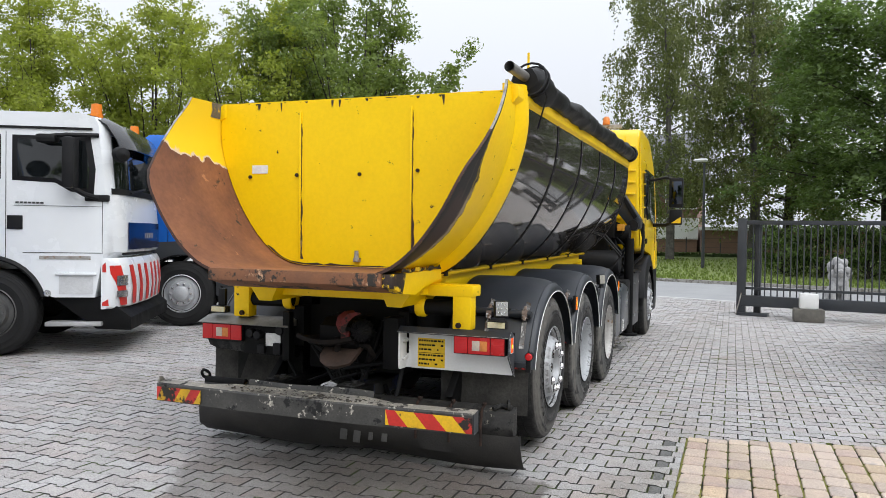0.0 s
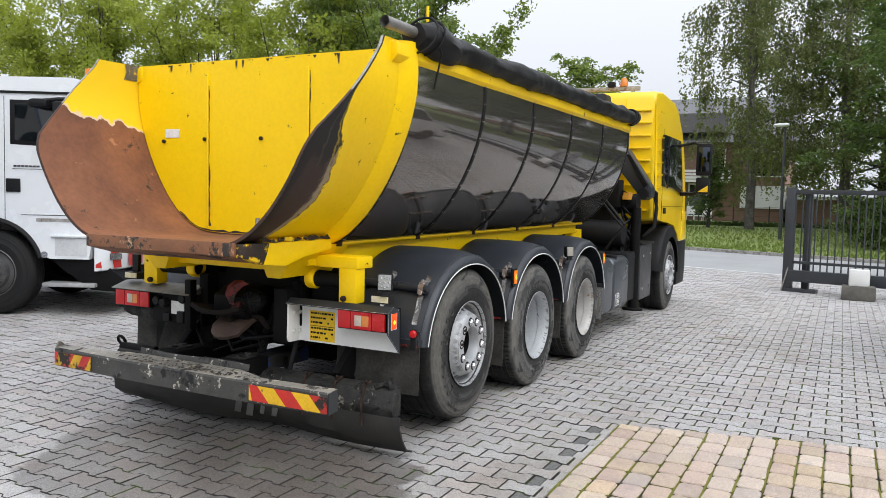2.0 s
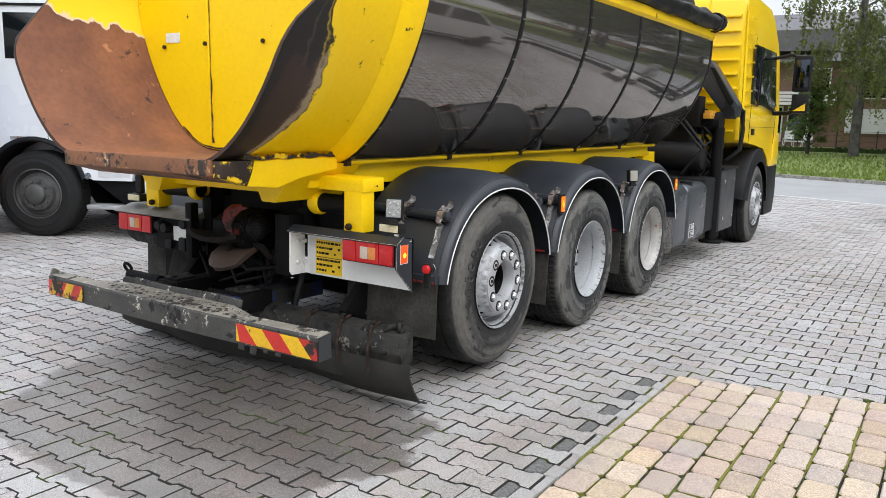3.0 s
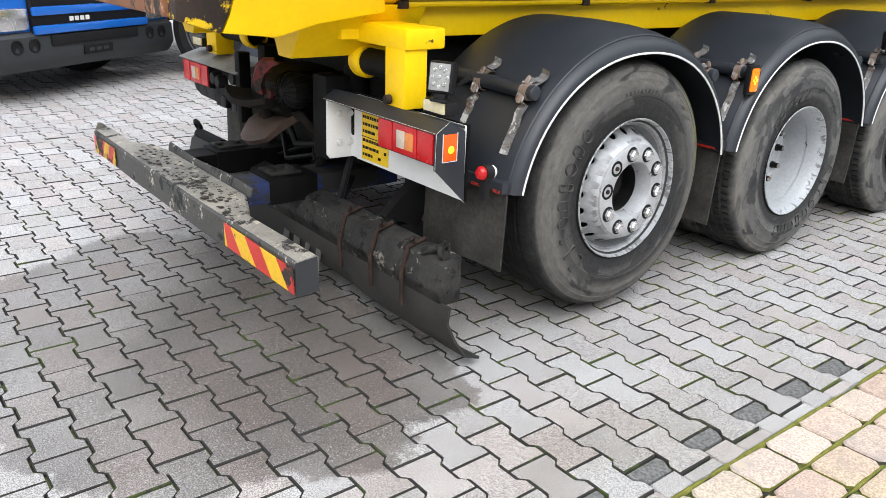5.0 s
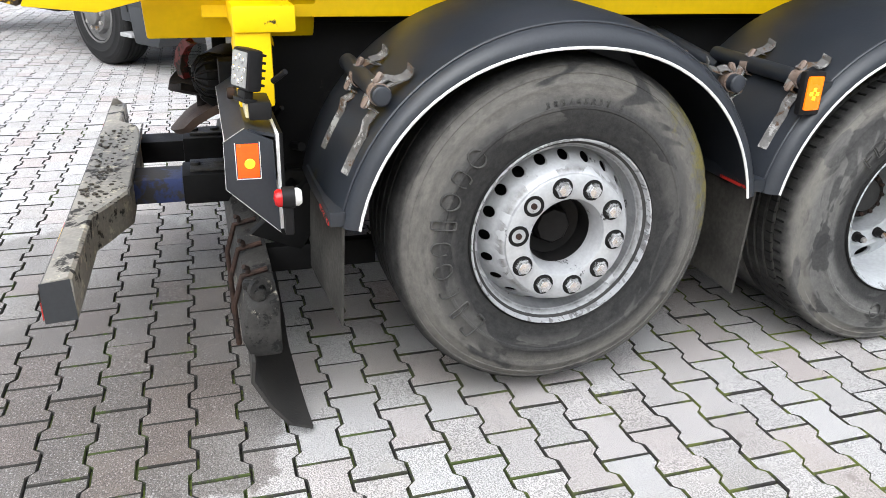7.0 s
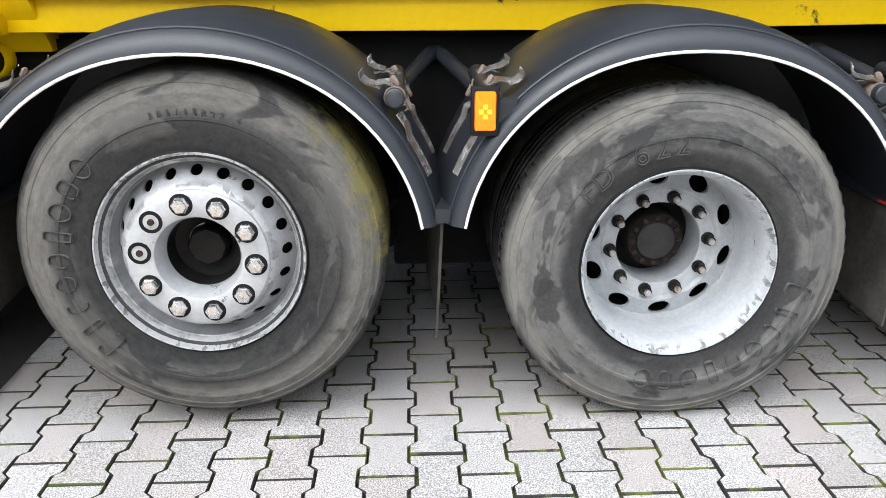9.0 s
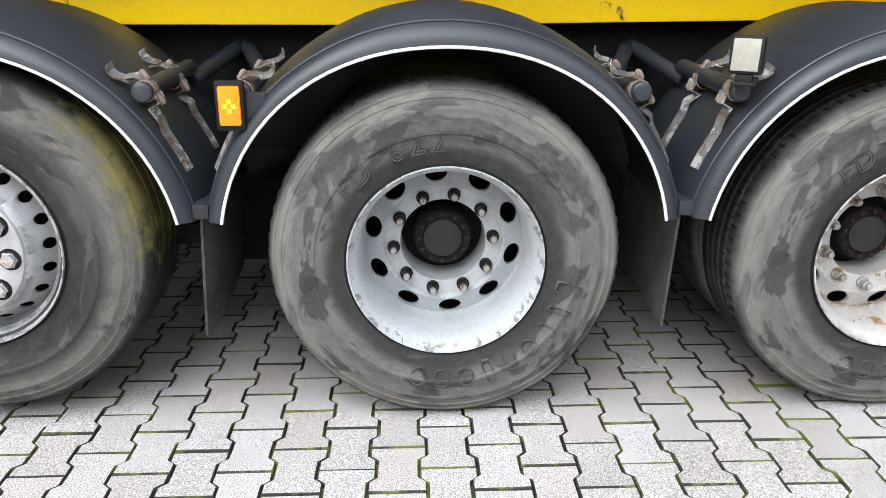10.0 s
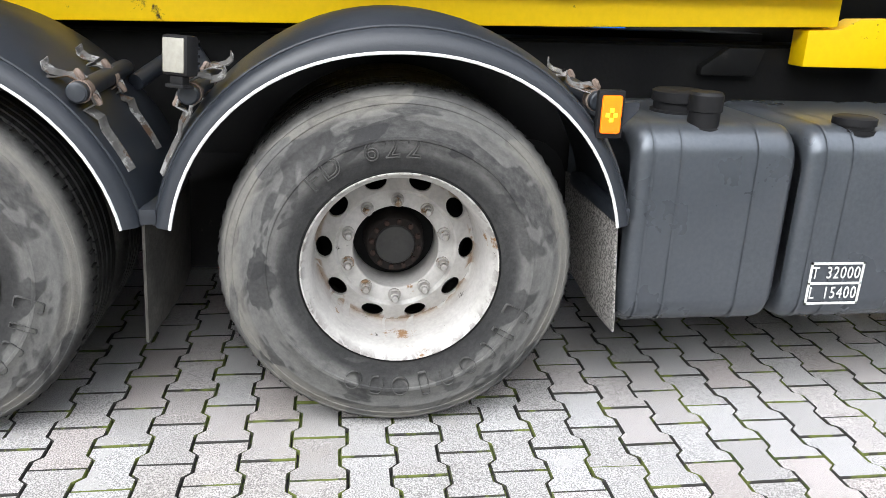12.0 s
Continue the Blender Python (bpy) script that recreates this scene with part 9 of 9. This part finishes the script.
    for v, sg in ((0.02, -1), (W - 0.02, 1)):
        for u in (-0.27, -3.5):
            m = Matrix.Translation((ox + u, oy + v, 0.515)) @ Matrix.Rotation(radians(90 * sg), 4, "Z")
            s = tyre_shape(0.32, False)
            bmesh.ops.transform(s.bm, matrix=m, verts=s.bm.verts[:])
            ty = part("tyre", s, TYRE_DARK, t)
            s = Shape()
            s.lathe([(0.29, -0.02), (0.302, 0.004), (0.29, 0.012), (0.275, -0.02), (0.26, -0.05), (0.21, -0.03), (0.19, 0.02), (0.125, 0.025), (0.115, 0.06), (0.09, 0.075), (0.0, 0.08)], 40, m)
            part("rim", s, rim_grey, ty)
            for k in range(10):
                g = k * math.tau / 10
                s = Shape()
                s.lathe([(0.02, 0.022), (0.02, 0.045), (0.0, 0.05)], 8, m @ Matrix.Translation((0, 0.155 * math.cos(g), 0.155 * math.sin(g))))
                part("nut", s, rim_grey, ty)
    for v in (0.75, W - 0.83):
        s = Shape()
        s.box((ox - 5.0, oy + v, 0.7), (ox + 0.6, oy + v + 0.08, 0.95), 0.01)
        part("chassis_rail", s, BLACK_STEEL, t)
    s = Shape()
    s.box((ox - 5.0, oy + 0.02, 1.05), (ox - 1.5, oy + W - 0.02, 2.2), 0.04)
    part("load_body", s, surf("load_body_paint", (0.10, 0.11, 0.115), bump=0.1), t, "dark grey load body")
    t.rotation_euler = (0, 0, radians(30))
    return t


white_truck()
parked_cab(-5.66, 4.4, 27, BLUE_CAB, "blue truck parked beyond the white one", "blue_far")
parked_cab(-5.52, -1.93, 34, BLUE_CAB, "blue truck with a dark grey bumper and slatted grille", "blue_near", 1.12)


def car():
    """A white estate car parked along the truck, seen in the panels' gloss."""
    t = thing("white_car", (5.67, 5.3, 0), "white estate car parked across the yard", "car")
    x0, x1 = 4.80, 6.54
    s = Shape()
    s.prism([(7.02, 0.24), (7.10, 0.55), (6.98, 0.80), (6.05, 1.02), (5.25, 1.60), (3.05, 1.66), (2.72, 1.10), (2.70, 0.24)], "x", x0, x1, bevel=0.07)
    part("body", s, WHITE_CAB, t)
    s = Shape()
    s.prism([(6.00, 1.075), (5.30, 1.58), (5.31, 1.60), (6.02, 1.09)], "x", x0 + 0.14, x1 - 0.14)
    part("windscreen", s, GLASS_DARK, t)
    for x, d in ((x0, -1), (x1, 1)):
        for poly in ([(5.85, 1.06), (5.20, 1.52), (4.45, 1.55), (4.45, 1.06)], [(4.33, 1.06), (4.33, 1.55), (3.15, 1.57), (2.95, 1.10)]):
            s = Shape()
            s.prism(poly, "x", x - 0.012, x + 0.012, bevel=0.004)
            part("side_window", s, GLASS_DARK, t)
        for y in (6.10, 3.50):
            s = Shape()
            s.lathe([(0.0, 0.0), (0.2, 0.0), (0.22, 0.02), (0.30, 0.02), (0.34, -0.02), (0.34, -0.2), (0.0, -0.2)], 28, Matrix.Translation((x + 0.01 * d, y, 0.33)) @ Matrix.Rotation(radians(90 - 90 * d), 4, "Z"))
            part("wheel", s, TYRE_DARK, t)
        s = Shape()
        s.box((x - 0.03, 6.62, 0.60), (x + 0.03, 6.96, 0.74), 0.02)
        part("headlight", s, GLASS_DARK, t)
        s = Shape()
        s.box((x - 0.02, 2.9, 0.30), (x + 0.02, 6.9, 0.36), 0.01)
        part("sill_trim", s, BLACK_PLASTIC, t)
    s = Shape()
    for k in range(3):
        s.box((x0 + 0.5, 7.03, 0.36 + 0.09 * k), (x1 - 0.5, 7.11, 0.41 + 0.09 * k), 0.008)
    part("grille", s, BLACK_PLASTIC, t)
    for o in t.children:
        o.data.transform(Matrix.Translation((0, 0.42, 0)) @ (Matrix.Identity(4) if o.name.startswith("wheel") else Matrix.Diagonal((1, 1, 1.14, 1))))


car()


# ---- paving blocks ----
def edge_y(x):
    return 0.62 + 0.235 * (x - 2.17)


LEN, PITCH = 0.207, 0.1405
X0, Y0 = 1.267, 1.654


def block_outline(g):
    """The bone-shaped outline of one block, with a joint of g all round."""
    h, w, e = 0.0810 - g, 0.0595 - g, LEN / 2 - g
    up = [(-e, h), (-0.0655 + g, h), (-0.0375 - g * 0.5, w), (0.0375 + g * 0.5, w), (0.0655 - g, h), (e, h)]
    return up + [(x, -y) for x, y in up[::-1]]


def block_mesh(bevel):
    o = block_outline(0.0034)
    n = len(o)
    if not bevel:
        v = [(x, y, 0.0) for x, y in o] + [(x, y, -0.02) for x, y in o]
        f = [tuple(range(n))[::-1]] + [(k, (k + 1) % n, n + (k + 1) % n, n + k) for k in range(n)]
        return np.array(v), f
    i = block_outline(0.0057)
    v = [(x, y, 0.0) for x, y in i] + [(x, y, -0.0045) for x, y in o] + [(x, y, -0.02) for x, y in o]
    f = [tuple(range(n))[::-1]]
    for r in (0, n):
        f += [(r + k, r + (k + 1) % n, r + n + (k + 1) % n, r + n + k) for k in range(n)]
    return np.array(v), f


def joined(name, v, f, places, material, label, parent):
    """Many alike blocks as one mesh."""
    rng = np.random.default_rng(9)
    m, nv = len(places), len(v)
    if not m:
        return
    P = np.array(places)
    tilt = rng.normal(0, 0.006, (m, 2))
    z = rng.normal(0, 0.0011, m)
    allv = np.repeat(v[None], m, 0)
    allv[:, :, 2] += z[:, None] + allv[:, :, 0] * tilt[:, :1] + allv[:, :, 1] * tilt[:, 1:]
    allv[:, :, 0] += P[:, :1]
    allv[:, :, 1] += P[:, 1:2]
    faces = []
    for k in range(m):
        o = k * nv
        faces += [tuple(o + i for i in q) for q in f]
    me = bpy.data.meshes.new(name)
    me.from_pydata(allv.reshape(-1, 3).tolist(), [], faces)
    me.materials.append(material)
    me.materials.append(DIRTY_CONCRETE)
    me.polygons.foreach_set("material_index", [0 if i % len(f) == 0 else 1 for i in range(m * len(f))])
    me.update()
    return under(tagged(new(name, me), label, kind="stuff"), parent)


def paving():
    field = thing("pavement", (0, 0, 0), "yard paved with grey bone-shaped concrete blocks", "pavement", kind="structure")
    near, mid, far, filler, border = [], [], [], [], []
    xa, xb, ya, yb = YARD
    for j in range(int((ya - Y0) / PITCH) - 1, int((yb - Y0) / PITCH) + 2):
        y = Y0 + j * PITCH
        sh = 0.5 * LEN if j % 2 else 0.0
        for i in range(int((xa - X0) / LEN) - 1, int((xb - X0) / LEN) + 2):
            x = X0 + sh + (i + 0.5) * LEN
            if (y - ROAD_START.y) * ROAD_NORMAL.y + (x - ROAD_START.x) * ROAD_NORMAL.x > 0.12:
                continue
            inside = y < edge_y(max(x, 2.17)) + 0.02
            if inside and x + LEN / 2 > 2.155 and x < 6.9 and y + 0.076 - edge_y(x) > 0.02:
                border.append((x, y))
            if inside and x + LEN / 2 > 2.155:
                if x - LEN / 2 < 2.13 and -6.5 < y:
                    filler.append((x - LEN / 2, y))
                continue
            if 0.85 < x < 2.12 and -1.45 < y < 3.75:
                near.append((x, y))
            elif -3.0 < x < 4.0 and -4.0 < y < 6.0:
                mid.append((x, y))
            else:
                far.append((x, y))
    v, f = block_mesh(True)
    joined("paving_blocks", v, f, mid, PAVING, "grey concrete blocks with mossy joints", field)
    v2, f2 = block_mesh(False)
    joined("far_blocks", v2, f2, far, PAVING, "grey concrete blocks farther across the yard", field)
    me = bpy.data.meshes.new("paving_block")
    me.from_pydata(v.tolist(), [], f)
    me.materials.append(PAVING_SINGLE)
    me.materials.append(DIRTY_CONCRETE)
    me.polygons.foreach_set("material_index", [0 if i == 0 else 1 for i in range(len(f))])
    rng = random.Random(12)
    for x, y in near:
        o = new("paving_block", me)
        o.matrix_basis = pose(x, y, rng.gauss(0, 0.0011), rng.gauss(0, 0.35), rng.gauss(0, 0.35), rng.choice((0, 180)) + rng.gauss(0, 0.3))
        under(o, field)
    rng = random.Random(5)
    for x, y in filler:
        def piece(poly, name, mat, lbl, rough):
            s = Shape()
            lv = []
            cx, cy = sum(p[0] for p in poly) / len(poly), sum(p[1] for p in poly) / len(poly)
            for f, z in ((1.0, -0.02), (1.0, -0.005), (0.94, 0.0)):
                lv.append([s.bm.verts.new((cx + (px - cx) * f + rng.uniform(-rough, rough), cy + (py - cy) * f + rng.uniform(-rough, rough), z + rng.uniform(-rough, rough) * 0.6)) for px, py in poly])
            s.skin(lv, True)
            s.bm.faces.new(lv[-1])
            part(name, s, mat, field, lbl, flat=True)
        cut = 2.062 + rng.uniform(-0.015, 0.02)
        if cut - x > 0.05:
            piece([(x + 0.005, y - 0.074), (x + 0.034, y - 0.074), (x + 0.062, y - 0.055), (cut, y - 0.056 + rng.uniform(-0.006, 0.006)), (cut, y + 0.056 + rng.uniform(-0.006, 0.006)), (x + 0.062, y + 0.055), (x + 0.034, y + 0.074), (x + 0.005, y + 0.074)], "edge_filler", DARK_STONE, "dark rough filler piece at the sett border", 0.003)
        c0 = max(cut, x) + 0.008
        e = 0.076 if x > 2.06 else 0.058
        piece([(c0, y - e), (2.115, y - e), (2.140, y - e), (2.143, y), (2.140, y + e), (2.115, y + e), (c0, y + e)], "cut_block", PAVING_SINGLE, "cut grey block end", 0.0015)
    for x, y in border:
        a = max(x - 0.099, 2.15)
        s = Shape()
        poly = [(a, edge_y(a) + 0.006), (x + 0.099, edge_y(x + 0.099) + 0.006), (x + 0.099, max(y + 0.076, edge_y(x + 0.099) + 0.012)), (x + 0.04, y + 0.056 if y + 0.056 > edge_y(x) + 0.02 else y + 0.076), (a + 0.06, y + 0.056 if y + 0.056 > edge_y(x) + 0.02 else y + 0.076), (a, y + 0.076)]
        cx, cy = sum(p[0] for p in poly) / 6, sum(p[1] for p in poly) / 6
        lv = [[s.bm.verts.new((cx + (px - cx) * f, cy + (py - cy) * f, z)) for px, py in poly] for f, z in ((1.0, -0.02), (1.0, -0.003), (0.96, 0.0))]
        s.skin(lv, True)
        s.bm.faces.new(lv[-1])
        part("cut_block", s, PAVING_SINGLE, field, "cut grey block at the sett border", flat=True)


def setts():
    field = thing("sett_patch", (3.2, -0.6, 0), "patch of pale sandstone setts with mossy joints", "pavement", kind="structure")
    rng = random.Random(31)
    shapes = []
    for k in range(5):
        s = Shape()
        ring = []
        for x, y in ((-0.38, -0.5), (-0.2, -0.5), (0.2, -0.5), (0.38, -0.5), (0.5, -0.42), (0.5, -0.2), (0.5, 0.2), (0.5, 0.42), (0.38, 0.5), (0.2, 0.5), (-0.2, 0.5), (-0.38, 0.5), (-0.5, 0.42), (-0.5, 0.2), (-0.5, -0.2), (-0.5, -0.42)):
            ring.append((x + 0.022 * noise.noise(Vector((k * 7, y * 2.3, x))), y + 0.03 * noise.noise(Vector((x * 2.3, k * 5, y)))))
        lv = [[s.bm.verts.new((x * f, y * g, z)) for x, y in ring] for f, g, z in ((1, 1, -0.02), (0.985, 0.99, -0.005), (0.91, 0.94, 0.002), (0.6, 0.6, 0.0035))]
        s.skin(lv, True)
        s.bm.faces.new(lv[-1])
        me = bpy.data.meshes.new("sett")
        for f in s.bm.faces:
            f.smooth = False
        bmesh.ops.recalc_face_normals(s.bm, faces=s.bm.faces[:])
        s.bm.to_mesh(me)
        s.bm.free()
        me.materials.append(COBBLE)
        me.materials.append(SETT_EDGE)
        me.polygons.foreach_set("material_index", [1 if p.index < 16 else 0 for p in me.polygons])
        shapes.append(me)
    w, ln = 0.144, 0.208
    rest = []
    for i in range(34):
        x = 2.152 + w * (i + 0.5)
        top = edge_y(x)
        y = -0.917 - 30 * ln + rng.uniform(-0.03, 0.03) + (0.0 if i < 3 else rng.uniform(-0.04, 0.04))
        while y < top - 0.05:
            y1 = min(y + ln + rng.uniform(-0.008, 0.008), top)
            if top - y1 < 0.09:
                y1 = top
            m = pose(x, (y + y1) / 2, rng.gauss(0, 0.0015), rng.gauss(0, 0.5), rng.gauss(0, 0.6), rng.gauss(0, 1.0)) @ Matrix.Diagonal((w - 0.006, y1 - y - 0.010, 1, 1))
            me = rng.choice(shapes)
            if x < 4.6 and y > -2.4:
                o = new("sett", me)
                o.matrix_basis = m
                under(o, field)
            else:
                rest.append((me, m))
            y = y1
    verts, faces, mi = [], [], []
    for me, m in rest:
        k = len(verts)
        verts += [tuple(m @ v.co) for v in me.vertices]
        faces += [tuple(k + i for i in p.vertices) for p in me.polygons]
        mi += [p.material_index for p in me.polygons]
    me = bpy.data.meshes.new("setts")
    me.from_pydata(verts, [], faces)
    me.materials.append(COBBLE_REST)
    me.materials.append(SETT_EDGE)
    me.polygons.foreach_set("material_index", mi)
    under(tagged(new("setts", me), "pale sandstone setts farther from the truck", kind="stuff"), field)


def joint_moss():
    """Low cushions of moss, broken into stretches, along the setts' long joints."""
    verts, faces = [], []
    for i in range(18):
        x = 2.149 + 0.144 * i
        top = edge_y(x) - 0.01
        n = int((top + 2.9) / 0.012)
        strip = []
        for k in range(n + 1):
            y = top - 0.012 * k
            fill = noise.noise(Vector((x * 3.0, y * 2.6, 4.0))) + 0.35 * noise.noise(Vector((x * 9, y * 14, 1.0))) + (0.12 if i == 0 else 0.0)
            w = max(0.0, min(0.0085, 0.035 * (fill + 0.02)))
            if w <= 0.0:
                strip = []
                continue
            b = len(verts)
            c = x + 0.004 * noise.noise(Vector((x, y * 6, 2.0)))
            h = -0.004 + 0.45 * w + 0.002 * noise.noise(Vector((x * 50, y * 60, 0)))
            verts.extend([(c - w, y, -0.012), (c - w * 0.5, y, h), (c + w * 0.5, y, h - 0.001), (c + w, y, -0.012)])
            if strip:
                faces.extend([(strip[0] + q, strip[0] + q + 1, b + q + 1, b + q) for q in range(3)])
            strip = [b]
    me = bpy.data.meshes.new("joint_moss")
    me.from_pydata(verts, [], faces)
    me.materials.append(MOSS)
    me.shade_smooth()
    under(tagged(new("joint_moss", me), "yellow-green moss in the joints between setts", kind="stuff"), bpy.data.objects["sett_patch"])


paving()
setts()
joint_moss()
